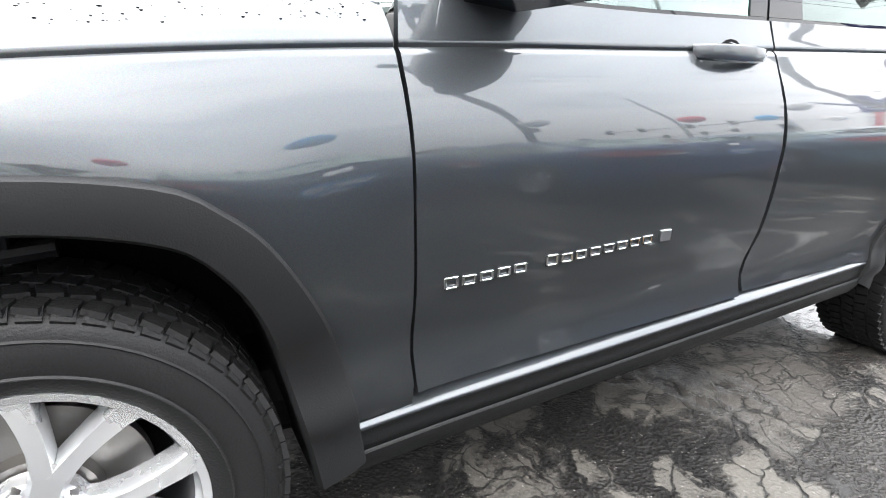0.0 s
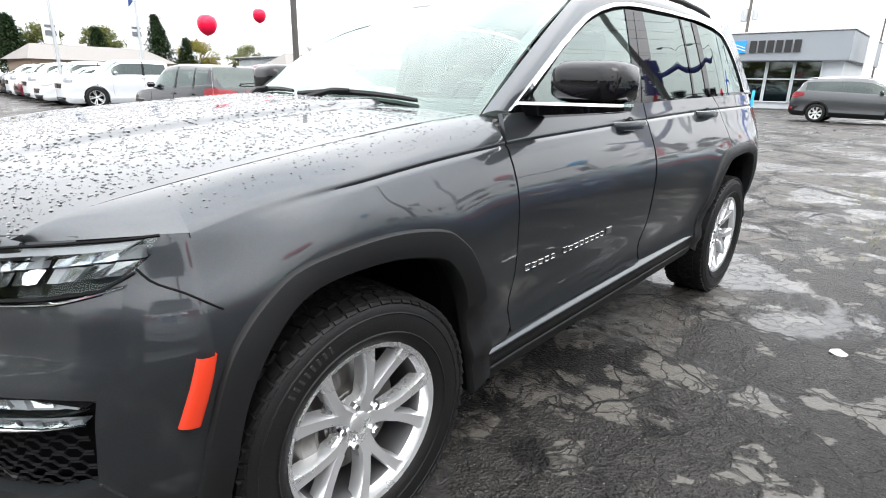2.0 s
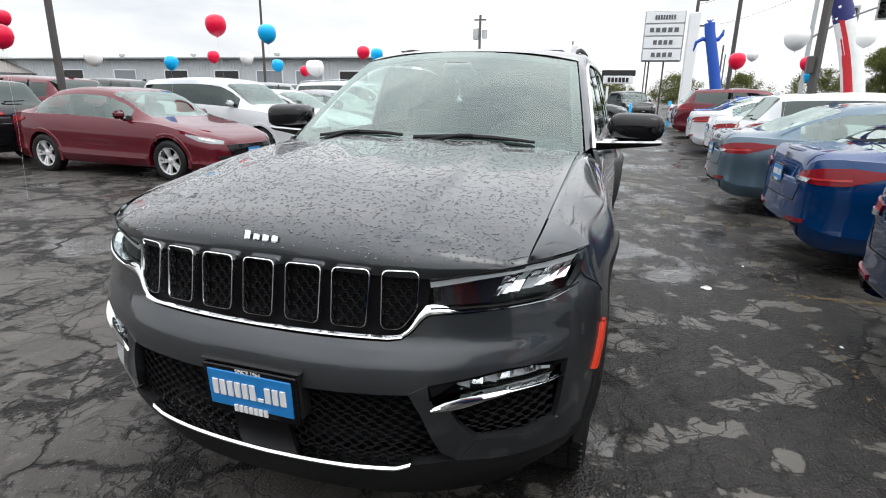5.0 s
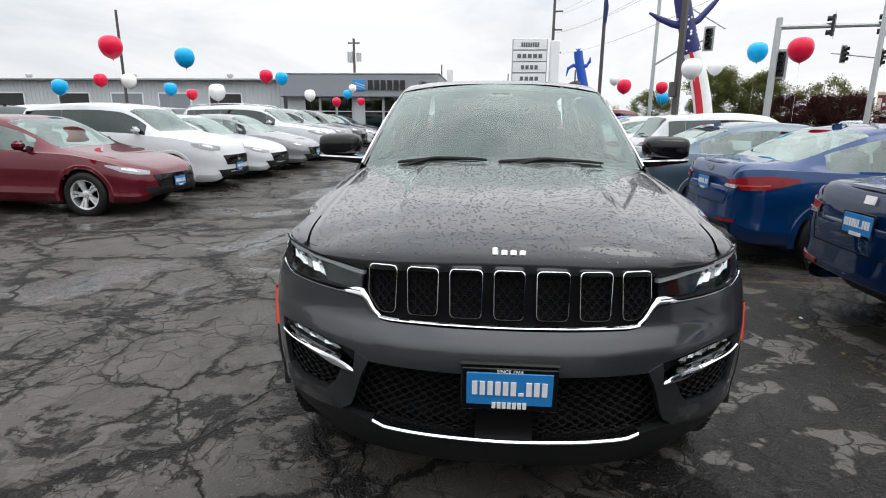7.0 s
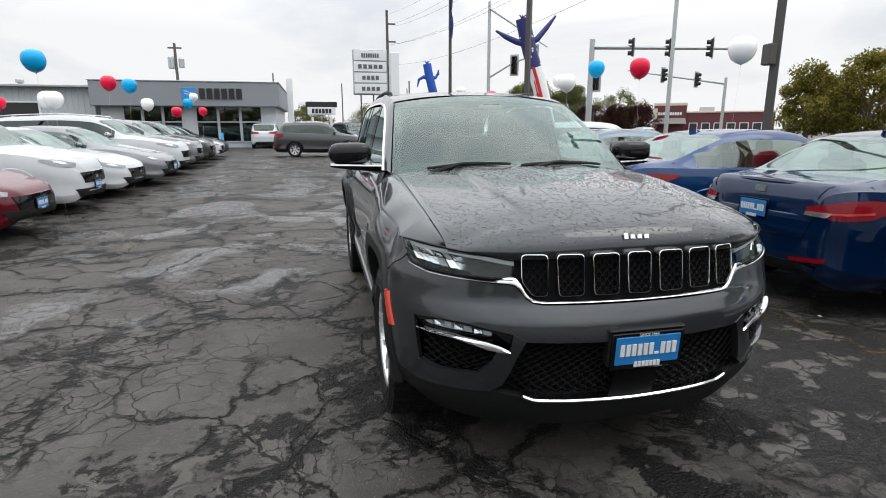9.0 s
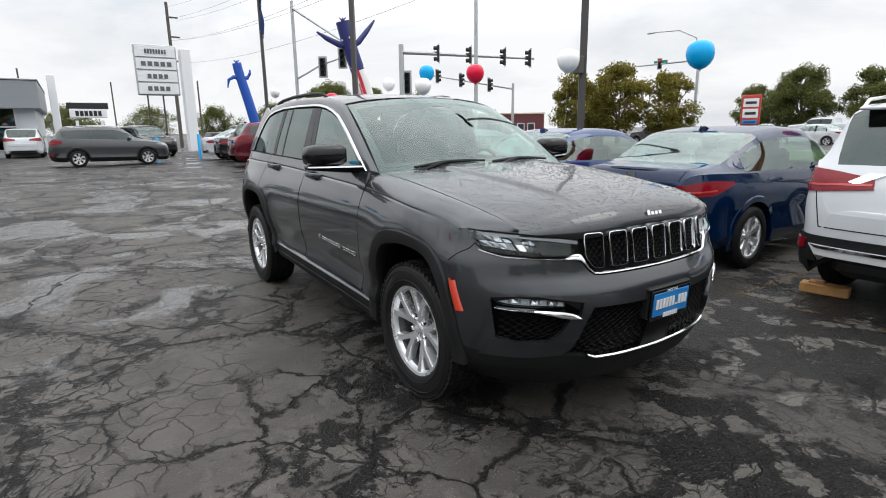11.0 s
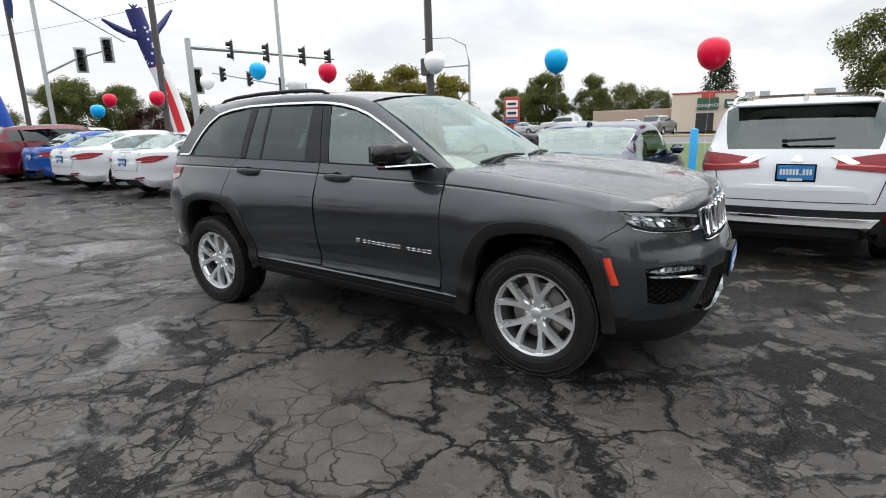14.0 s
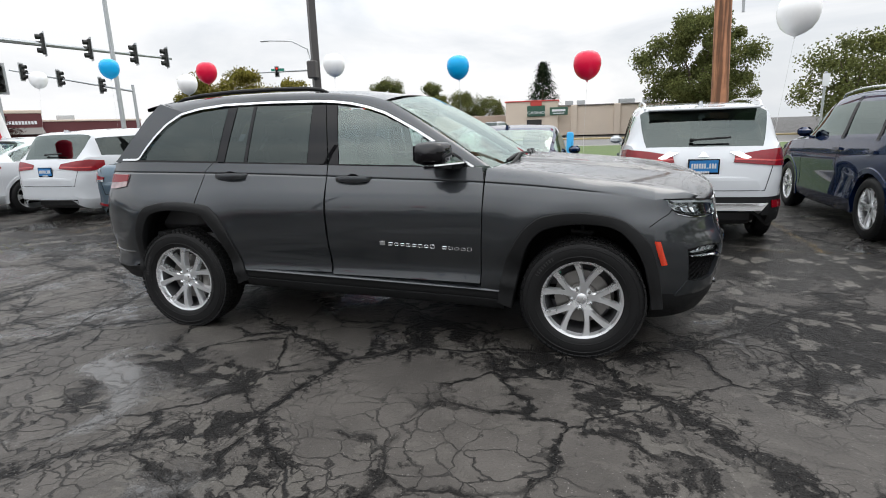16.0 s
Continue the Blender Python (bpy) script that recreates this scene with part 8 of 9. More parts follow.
val = multi(S_front, [[(-1, 0.25), (1, 0.25)], [(tau_of(y, z) if abs(y) < 0.9 else math.copysign(1, y), z) for y, z in [(-0.95, 0.455), (-0.75, 0.424), (-0.60, 0.428), (-0.47, 0.405), (-0.30, 0.386), (0, 0.378), (0.30, 0.386), (0.47, 0.405), (0.60, 0.428), (0.75, 0.424), (0.95, 0.455)]]], [6], 60, 0.05, 0.002)
child("valance", weld(val, "valance", M_CLAD), suv, "black front valance")
child("undertray", Sh().box((1.4, 0, 0.36), (4.1, 1.45, 0.16), None, 0.05).box((-0.36, 0, 0.35), (0.45, 1.2, 0.12), None, 0.04).box((1.55, 0, 0.52), (1.75, 1.66, 0.30), None, 0.05).mesh("undertray", M_BLACK), suv)
# dealer plate and holder
holder = child("plate_holder", Sh().box((-0.893, -0.010, 0.617), (0.05, 0.318, 0.158), Matrix.Rotation(radians(-4), 3, "Y"), 0.006).box((-0.905, -0.010, 0.691), (0.055, 0.330, 0.014), None, 0.006).mesh("plate_holder", M_CLAD), suv, "black plate holder")
pm = Matrix.Translation((-0.921, -0.011, 0.605)) @ Matrix.Rotation(radians(-4), 4, "Y") @ Matrix(((0, 0, -1, 0), (-1, 0, 0, 0), (0, 1, 0, 0), (0, 0, 0, 1)))
dealer_plate(suv, pm, 0.292, 0.135)
flat_text(suv, "holder_text", "SINCE 1964", pm @ pose(0, 0.067, 0.012), 0.017, M_WHITE, 0.0008)

# cabin
child("headliner", Sh().grid([[(x, y, ROOF_C(x) - 0.05 - 0.05 * (y / 0.6) ** 2) for y in np.linspace(-0.6, 0.6, 7)] for x in np.linspace(1.32, 3.1, 8)]).mesh("headliner", M_HEADLINE), suv)
child("dashboard", Sh().box((0.78, 0, 1.03), (0.62, 1.50, 0.34), Matrix.Rotation(radians(-8), 3, "Y"), 0.09).box((1.02, 0.0, 1.0), (0.22, 1.42, 0.22), None, 0.06).mesh("dashboard", M_SEAT), suv)
child("cabin_floor", Sh().box((1.95, 0, 0.62), (3.0, 1.60, 0.20)).box((3.2, 0, 0.95), (0.7, 1.5, 0.45), None, 0.05).mesh("cabin_floor", M_SEAT, smooth=False), suv)
for sd in (1, -1):
    child("door_card", Sh().box((1.6, sd * 0.80, 0.98), (1.95, 0.05, 0.40), None, 0.02).mesh("door_card", M_TRIM), suv)
for x, y in ((1.55, -0.37), (1.55, 0.37), (2.5, -0.37), (2.5, 0.37)):
    st = Sh().box((x, y, 0.82), (0.52, 0.50, 0.20), None, 0.07).box((x + 0.27, y, 1.10), (0.16, 0.48, 0.58), Matrix.Rotation(radians(14), 3, "Y"), 0.06)
    seat = child("seat", st.mesh("seat", M_SEAT), suv)
    child("headrest", Sh().box((x + 0.36, y, 1.47), (0.10, 0.26, 0.18), None, 0.05).mesh("headrest", M_SEAT), seat)
wh = Sh().tube([Vector((1.10, -0.37, 1.13)) + Matrix.Rotation(radians(-25), 3, "Y") @ Vector((0, 0.185 * math.cos(a), 0.185 * math.sin(a))) for a in np.linspace(0, 6.283, 29)], 0.015, 8, False)
wh.tube([(1.10, -0.55, 1.13), (1.08, -0.37, 1.11), (1.10, -0.19, 1.13)], 0.018, 6).tube([(1.08, -0.37, 1.11), (0.9, -0.37, 1.02)], 0.05, 8)
child("steering_wheel", wh.mesh("steering_wheel", M_SEAT), suv)
child("inner_mirror", Sh().box((1.12, 0.0, 1.56), (0.03, 0.22, 0.06), None, 0.02).box((1.10, 0, 1.605), (0.07, 0.16, 0.04), None, 0.015).mesh("inner_mirror", M_TRIM), suv)


# road wheels
def hero_wheel():
    R, rr, h = 0.382, 0.247, 0.128
    ty = Sh().lathe([(rr - 0.01, h * 0.6), (rr, h * 0.82), (rr + 0.010, h * 0.90), (rr + 0.03, h * 0.97), (0.315, h * 1.0), (0.345, h * 0.98), (0.362, h * 0.93), (0.373, h * 0.84), (R - 0.006, h * 0.70), (R - 0.004, 0), (R - 0.006, -h * 0.70), (0.373, -h * 0.84), (0.345, -h * 0.98), (0.315, -h), (rr, -h * 0.82)], 72)
    for r0, hh in ((0.285, 1.005), (0.338, 1.0)):
        ty.lathe([(r0 - 0.003, h * hh - 0.001), (r0, h * hh + 0.0016), (r0 + 0.003, h * hh - 0.001)], 72)
    tr = Sh()
    nb = 62
    for k in range(nb):
        for j, (y, w, sh_) in enumerate(((-0.092, 0.046, 0.0), (-0.040, 0.040, 0.5), (0.005, 0.038, 0.2), (0.050, 0.038, 0.7), (0.096, 0.042, 0.3))):
            a = 2 * math.pi * (k + sh_) / nb
            m = Matrix.Rotation(-a, 3, "Y") @ Matrix.Rotation(radians(10 if j % 2 else -14), 3, "X")
            rad = R - 0.001 if j in (1, 2, 3) else R - 0.0045
            tr.box((rad * math.cos(a), y, rad * math.sin(a)), (0.010, w, 0.031), m)
        a = 2 * math.pi * (k + 0.3) / nb
        m = Matrix.Rotation(-a, 3, "Y") @ Matrix.Rotation(radians(38), 3, "Z")
        tr.box((0.371 * math.cos(a), h * 0.865, 0.371 * math.sin(a)), (0.008, 0.026, 0.029), m)
    rim = Sh().lathe([(rr - 0.020, h * 0.60), (rr - 0.012, h * 0.72), (rr - 0.010, h * 0.84), (rr + 0.004, h * 0.88), (rr + 0.006, h * 0.80)], 72)
    spoke = Sh()
    for k in range(5):
        base = 2 * math.pi * k / 5 + math.pi / 2
        for s in (-1, 1):
            rows = []
            for r, da, w, y0 in ((0.090, 0.10, 0.018, 0.082), (0.135, 0.185, 0.0165, 0.089), (0.175, 0.245, 0.018, 0.094), (0.210, 0.288, 0.0205, 0.098), (rr - 0.010, 0.320, 0.0245, 0.101)):
                a = base + s * da
                c, t = Vector((math.cos(a), 0, math.sin(a))), Vector((-math.sin(a), 0, math.cos(a)))
                rows.append([c * r + t * x + Vector((0, y, 0)) for x, y in ((-w, y0 - 0.050), (-w, y0 - 0.010), (-w * 0.78, y0), (0, y0 - 0.001), (w * 0.78, y0), (w, y0 - 0.010), (w, y0 - 0.050))])
            spoke.grid(rows)
        a = base
        c, t = Vector((math.cos(a), 0, math.sin(a))), Vector((-math.sin(a), 0, math.cos(a)))
        spoke.grid([[c * r + t * x + Vector((0, y0 + dy, 0)) for x, dy in ((-w * 1.15, -0.04), (-w * 1.1, -0.008), (-w * 0.8, 0), (w * 0.8, 0), (w * 1.1, -0.008), (w * 1.15, -0.04))] for r, w, y0 in ((0.030, 0.024, 0.068), (0.070, 0.025, 0.074), (0.105, 0.029, 0.083), (0.118, 0.024, 0.082))])
    spoke.lathe([(0.078, 0.035), (0.074, 0.060), (0.055, 0.066), (0.0, 0.067)], 30)
    cap = Sh().lathe([(0.034, 0.064), (0.033, 0.073), (0.028, 0.076), (0.0, 0.077)], 28)
    nut = []
    for k in range(5):
        a = 2 * math.pi * (k + 0.5) / 5 + math.pi / 2
        c = (0.0635 * math.cos(a), 0, 0.0635 * math.sin(a))
        n2 = Sh().lathe([(0.0125, 0.060), (0.0125, 0.079), (0.009, 0.084), (0.0, 0.085)], 6, "y", c)
        nut.append(n2.mesh("wheel_nut", M_CHROME, sharp=20))
    disc = Sh().lathe([(0.172, -0.02), (0.172, 0.006), (0.095, 0.006), (0.09, 0.03), (0.0, 0.03)], 48)
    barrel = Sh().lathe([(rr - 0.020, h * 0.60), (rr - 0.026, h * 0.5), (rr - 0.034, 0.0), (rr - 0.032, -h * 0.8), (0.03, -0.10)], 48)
    cal = Sh()
    rows = []
    for k in range(9):
        a = radians(158 + 44 * k / 8)
        c = Vector((math.cos(a), 0, math.sin(a)))
        rows.append([c * r + Vector((0, y, 0)) for r, y in ((0.118, -0.02), (0.118, 0.040), (0.135, 0.052), (0.175, 0.050), (0.196, 0.030), (0.198, -0.02))])
    cal.grid(rows)
    lt = Sh()
    for word, a0 in ((8, 20),):
        for k in range(word):
            a = radians(a0 + 3.6 * k)
            m = Matrix.Rotation(-a, 3, "Y")
            lt.box((0.316 * math.cos(a), h - 0.0004, 0.316 * math.sin(a)), (0.022, 0.003, 0.008), m, 0.0012)
    tags = Sh().box((0.17, 0.055, 0.13), (0.02, 0.004, 0.02), None, 0.001)
    tagy = Sh().box((0.195, 0.075, 0.125), (0.018, 0.004, 0.016), None, 0.001)
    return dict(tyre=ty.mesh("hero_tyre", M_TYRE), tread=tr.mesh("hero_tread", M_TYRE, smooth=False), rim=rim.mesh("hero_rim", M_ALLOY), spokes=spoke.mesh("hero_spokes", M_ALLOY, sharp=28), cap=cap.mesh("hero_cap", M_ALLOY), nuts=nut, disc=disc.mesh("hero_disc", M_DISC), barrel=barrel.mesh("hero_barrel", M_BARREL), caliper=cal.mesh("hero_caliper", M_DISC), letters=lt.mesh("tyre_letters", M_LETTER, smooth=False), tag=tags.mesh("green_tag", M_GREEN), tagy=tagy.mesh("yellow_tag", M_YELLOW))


HW = hero_wheel()
for x, sd, spin in ((0, 1, -10), (0, -1, -22), (2.964, 1, 14), (2.964, -1, 30)):
    w = child("wheel", HW["tyre"], suv, "black tyre on a silver five-spoke alloy wheel", pose(x, sd * 0.806, 0.374, 0, 0, 0 if sd > 0 else 180) @ pose(0, 0, 0, 0, spin, 0))
    child("tread", HW["tread"], w)
    child("tyre_lettering", HW["letters"], w)
    child("rim", HW["rim"], w)
    child("spokes", HW["spokes"], w, "silver twin spokes")
    child("centre_cap", HW["cap"], w)
    for me in HW["nuts"]:
        child("wheel_nut", me, w)
    child("brake_disc", HW["disc"], w)
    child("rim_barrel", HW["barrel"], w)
    child("valve_tag", HW["tag"], w, "green tag")
    child("valve_tag", HW["tagy"], w, "yellow tag")
    child("brake_caliper", HW["caliper"], suv, "", pose(x, sd * 0.806, 0.374, 0, 0, 0 if sd > 0 else 180) @ pose(0, 0, 0, 0, 0 if sd > 0 else 180, 0))
    if x == 0:
        child("suspension_arm", Sh().tube([(0.10, sd * 0.60, 0.80), (0.02, sd * 0.74, 0.775)], 0.012, 8).tube([(-0.06, sd * 0.74, 0.77), (0.08, sd * 0.74, 0.78)], 0.016, 8).tube([(0.01, sd * 0.74, 0.73), (0.01, sd * 0.74, 0.82)], 0.012, 8).mesh("suspension_arm", M_CLAD), suv)

# the tail is short: its overhang is drawn in behind the rear wheels
seen_mesh = set()
for ob in suv.children_recursive:
    if ob.type == "MESH" and ob.data.name not in seen_mesh:
        seen_mesh.add(ob.data.name)
        for v in ob.data.vertices:
            if v.co.x > 3.3:
                v.co.x = 3.3 + (v.co.x - 3.3) * 0.78

# rain drops standing on bonnet, roof and wings
rng = random.Random(5)
vs, fs = [], []


def drop(p, r, flat=0.45):
    k = len(vs)
    n = 6
    for q, hgt in ((1.0, 0.0), (0.72, 0.7)):
        for i in range(n):
            a = 6.283 * i / n
            vs.append((p[0] + r * q * math.cos(a), p[1] + r * q * math.sin(a), p[2] + r * flat * hgt))
    vs.append((p[0], p[1], p[2] + r * flat))
    for i in range(n):
        j = (i + 1) % n
        fs.append((k + i, k + j, k + n + j, k + n + i))
        fs.append((k + n + i, k + n + j, k + 2 * n))


for _ in range(13000):
    u, v = rng.uniform(-0.97, 0.97), rng.uniform(0.012, 0.985) ** 0.75
    drop(bonnet_at(u, v), 0.0016 + 0.0036 * rng.random() ** 2.2, 0.5)
for _ in range(700):
    x = rng.uniform(-0.40, 0.58)
    t = rng.uniform(0.2, 1.0)
    sd = rng.choice((-1, 1))
    a, b = S_side(sd)(x, Z_CREASE(x) + 0.014), Vector((x, sd * (SEAM_Y(x) + 0.004), SEAM_Z(x)))
    c = Vector((x, sd * (abs(a.y) * 0.52 + SEAM_Y(x) * 0.48), max(a.z, b.z) * 0.5 + (a.z + b.z) * 0.25 + 0.012))
    drop(a * (1 - t) ** 2 + c * 2 * t * (1 - t) + b * t * t, 0.0014 + 0.0022 * rng.random() ** 2)
for _ in range(900):
    x, u = rng.uniform(1.25, 3.0), rng.uniform(-0.98, 0.98)
    e = np.interp(x, [q[0] for q in ED], [q[2] for q in ED])
    y = np.interp(x, [q[0] for q in ED], [q[1] for q in ED]) * u
    drop((x, y, e + (ROOF_C(x) - e) * (1 - abs(u) ** 2.6) - 0.001), 0.002 + 0.004 * rng.random() ** 2)
M_DROP = mat("rain_drop", (0.030, 0.031, 0.033), rough=0.04, coat=1.0)
tagged(new("rain_drops", mesh_of("rain_drops", vs, fs, M_DROP, True)), "small rain drops standing on the grey bonnet", "water drops", kind="stuff")


# ---------------------------------------------------------------- poles, signals and wires
def pole(name, label, category, x, y, h, r0, r1, material, lean=(0, 0), n=10):
    t = thing(name, label, category, pose(x, y, gz(x, y) if abs(y) < 9 else 0.05))
    child("shaft", Sh().tube([(0, 0, -0.1), (lean[0] * 0.5, lean[1] * 0.5, h * 0.5), (lean[0], lean[1], h)], [r0, (r0 + r1) / 2, r1], n).mesh("shaft", material), t)
    return t


M_SIGBLK = mat("black_signal_housing", (0.016, 0.017, 0.016), rough=0.5)
M_SIGRED = glow("lit_red_signal", (0.9, 0.03, 0.02), 1.2)
M_SIGOFF = mat("dark_signal_lens", (0.03, 0.03, 0.03), rough=0.2)
M_STREETG = mat("green_street_plate", (0.01, 0.20, 0.14), rough=0.5)


def signal(parent, m, lit=False):
    """A three-lamp head facing +x of m, hanging at its origin."""
    s = child("signal_head", Sh().box((0, 0, 0), (0.16, 0.32, 0.98), None, 0.03).mesh("signal_housing", M_SIGBLK, smooth=False), parent, "black three-lamp signal head", m)
    child("back_plate", Sh().box((-0.05, 0, 0), (0.02, 0.50, 1.16), None, 0.008).mesh("back_plate", M_STEELP, smooth=False), s, "bare grey metal back plate")
    for k in range(3):
        v = Sh().lathe([(0.12, 0.0), (0.12, 0.20)], 14, "x", (0.08, 0, 0.32 - 0.32 * k))
        child("visor", v.mesh("visor", M_SIGBLK), s)
        child("signal_lamp", Sh().lathe([(0.105, 0.0), (0.07, 0.02), (0.0, 0.03)], 14, "x", (0.08, 0, 0.32 - 0.32 * k)).mesh("signal_lamp", M_SIGRED if lit and k == 0 else M_SIGOFF), s)
    return s


def mast(x, y, h, end, fr, label, face, r=0.13, boxes=True, lit=False):
    t = pole("traffic_signal_mast", label, "traffic signal", x, y, h, r * 1.25, r, M_STEELP)
    e = Vector((end[0] - x, end[1] - y, end[2]))
    a = Vector((0, 0, h - 0.35))
    child("arm", Sh().tube([a, a.lerp(e, 0.5), e], [r * 0.85, r * 0.65, r * 0.45], 8).mesh("arm", M_STEELP), t)
    for f in fr:
        p = a.lerp(e, f) + Vector((0, 0, 0.02))
        signal(t, Matrix.Translation(p) @ Matrix.Rotation(radians(face), 4, "Z") @ Matrix.Scale(0.80, 4), lit)
    return t


m1 = mast(21.66, -11.53, 5.45, (18.9, -17.7, 4.85), (0.27, 0.51, 0.77, 0.965), "grey steel signal mast over the crossing", 60, 0.12)
signal(m1, Matrix.Translation((0.1, -0.32, 3.7)) @ Matrix.Rotation(radians(150), 4, "Z"))
mast(26.2, -22.7, 4.35, (29.7, -18.3, 5.0), (0.28, 0.62, 0.9), "grey steel signal mast further across the crossing", 200, 0.08)
m3 = mast(24.25, -40.9, 7.0, (31.5, -39.8, 6.6), (0.45, 0.9), "signal mast with street lamp across the road", 120, 0.11, lit=True)
child("lamp_arm", Sh().tube([(0, 0, 6.9), (0.3, 0.1, 8.4), (1.6, 0.5, 9.1), (3.6, 0.9, 9.2)], [0.08, 0.06, 0.05, 0.05], 8).mesh("lamp_arm", M_STEELP), m3)
child("lamp_head", Sh().box((3.9, 1.0, 9.17), (0.8, 0.25, 0.12), None, 0.05).mesh("lamp_head", M_STEELP), m3)
child("street_plate", Sh().box((3.2, 0.45, 6.75), (1.3, 0.04, 0.3)).mesh("street_plate", M_STREETG, smooth=False), m3)
m4 = mast(29.3, -8.93, 8.4, (26.3, -11.3, 5.6), (), "street lamp with a signal arm by the crossing", 120, 0.09)
child("signal_arm", Sh().tube([(0, 0, 4.2), (-1.2, -1.0, 4.9), (-2.4, -2.0, 5.3)], [0.06, 0.05, 0.04], 8).mesh("signal_arm", M_STEELP), m4)
for f in (0.55, 0.95):
    signal(m4, Matrix.Translation(Vector((0, 0, 4.2)).lerp(Vector((-2.4, -2.0, 5.3)), f)) @ Matrix.Rotation(radians(150), 4, "Z"))
child("lamp_arm", Sh().tube([(0, 0, 8.2), (0.2, -0.2, 9.0), (1.1, -0.9, 9.6)], [0.06, 0.05, 0.04], 8).mesh("lamp_arm", M_STEELP), m4)
child("lamp_head", Sh().box((1.3, -1.1, 9.6), (0.5, 0.25, 0.1), None, 0.04).mesh("lamp_head", M_STEELP), m4)

p1 = pole("lamp_pole", "tall dark brown lot lighting pole with a junction box", "lamp post", 5.78, -6.76, 8.5, 0.105, 0.095, M_DARKP, n=4)
child("junction_box", Sh().box((0, 0.14, 2.72), (0.2, 0.16, 0.36), None, 0.02).mesh("junction_box", M_DARKP), p1)
child("pole_base", Sh().lathe([(0.28, 0), (0.28, 0.6), (0.22, 0.66), (0, 0.66)], 16, "z").mesh("pole_base", M_CONC), p1)
for sx in (-0.35, 0.35):
    child("lamp_head", Sh().box((sx, 0, 8.45), (0.5, 0.35, 0.16), None, 0.04).mesh("lamp_head", M_DARKP), p1)
p2 = pole("lamp_pole", "dark lot lighting pole beside the inflatable figure", "lamp post", 13.39, -5.11, 8.0, 0.10, 0.09, M_DARKP, n=4)
child("junction_box", Sh().box((0, 0.13, 2.2), (0.18, 0.15, 0.4), None, 0.02).mesh("junction_box", M_DARKP), p2)
p3 = pole("flag_pole", "dark pole with a long blue feather banner", "flag pole", 19.76, -4.26, 7.0, 0.075, 0.06, M_DARKP)
M_FLAG = mat("navy_flag_cloth", (0.02, 0.045, 0.14), rough=0.8, bump=0.2)
fl = Sh().grid([[(-0.05 - 0.32 * u + 0.05 * math.sin(v * 7 + u * 3), 0.06 * math.sin(v * 9 + u * 5), 6.9 - 1.9 * v - 0.35 * u) for u in np.linspace(0, 1, 6)] for v in np.linspace(0, 1, 14)])
child("banner", fl.mesh("banner", M_FLAG), p3, "hanging navy banner")
pole("steel_pole", "plain tall galvanised steel pole", "pole", 16.85, -12.42, 9.5, 0.085, 0.07, M_STEELP)
for x, y, h, lab in ((7.75, 11.7, 7.0, "dark lot lighting pole behind the rows"), (18.5, 55, 9.0, "tall flag pole far across the lot"), (30, 22, 7.5, "thin dark pole before the workshop")):
    pole("lamp_pole", lab, "lamp post", x, y, h, 0.09, 0.07, M_DARKP)
for x, y, z0, lab in ((10.05, 30.0, 2.9, "lot lighting pole with a white banner and navy pennant"), (6.05, 28.8, 2.6, "lot lighting pole with a pale banner")):
    bp_ = pole("banner_pole", lab, "lamp post", x, y, 7.5, 0.075, 0.06, M_STEELP)
    child("banner", Sh().box((-0.10, 0.06, z0 + 0.55), (0.62, 0.03, 1.1), None, 0.01).mesh("banner_sheet", M_SIGNW, smooth=False), bp_, "white printed banner")
    child("banner_print", Sh().box((-0.10, 0.02, z0 + 0.75), (0.42, 0.06, 0.10)).box((-0.10, 0.02, z0 + 0.45), (0.42, 0.06, 0.22)).mesh("banner_print", M_SIGNG, smooth=False), bp_)
    child("pennant", Sh().grid([[(-0.06 - 0.30 * u + 0.03 * math.sin(v * 6 + u * 3), 0.05 * math.sin(v * 8 + u * 4), 6.4 - 1.5 * v - 0.3 * u) for u in np.linspace(0, 1, 5)] for v in np.linspace(0, 1, 10)]).mesh("pennant", M_FLAG), bp_, "hanging navy pennant")
wp = pole("wooden_utility_pole", "red-brown wooden utility pole leaning by the grass", "utility pole", -2.75, -9.5, 10.5, 0.185, 0.15, M_WOODP, lean=(0.32, -0.3), n=14)
child("pole_bracket", Sh().tube([(-0.25, 0.05, 3.6), (-0.22, 0.05, 4.4)], 0.03, 6).mesh("pole_bracket", M_STEELP), wp)
u1 = pole("utility_pole", "dark utility pole with a transformer behind the showroom", "utility pole", 50.0, 12.6, 8.6, 0.14, 0.11, M_GREYWOOD)
child("crossarm", Sh().box((0, 0, 8.2), (0.12, 1.1, 0.12)).mesh("crossarm", M_GREYWOOD, smooth=False), u1)
child("transformer", Sh().lathe([(0.26, 6.5), (0.28, 6.6), (0.28, 7.4), (0.2, 7.5)], 14, "z", (0, 0.35, 0)).mesh("transformer", M_STEELP), u1)
child("transformer", Sh().lathe([(0.22, 6.6), (0.24, 7.3), (0.15, 7.4)], 14, "z", (0, -0.45, 0)).mesh("transformer", M_STEELP), u1)
u2 = pole("utility_pole", "tall wooden utility pole with short crossarms", "utility pole", 51.8, -5.9, 12.2, 0.16, 0.12, M_GREYWOOD)
for k, z in enumerate((11.0, 9.4, 7.4)):
    child("crossarm", Sh().box((0, -0.35, z), (0.12, 0.9, 0.12)).mesh("crossarm", M_GREYWOOD, smooth=False), u2)
for x, y, h in ((70, 6, 8), (84, -3, 8), (64, -10, 7), (90, -14, 8)):
    pole("utility_pole", "thin utility pole in the distance", "utility pole", x, y, h, 0.10, 0.08, M_GREYWOOD)
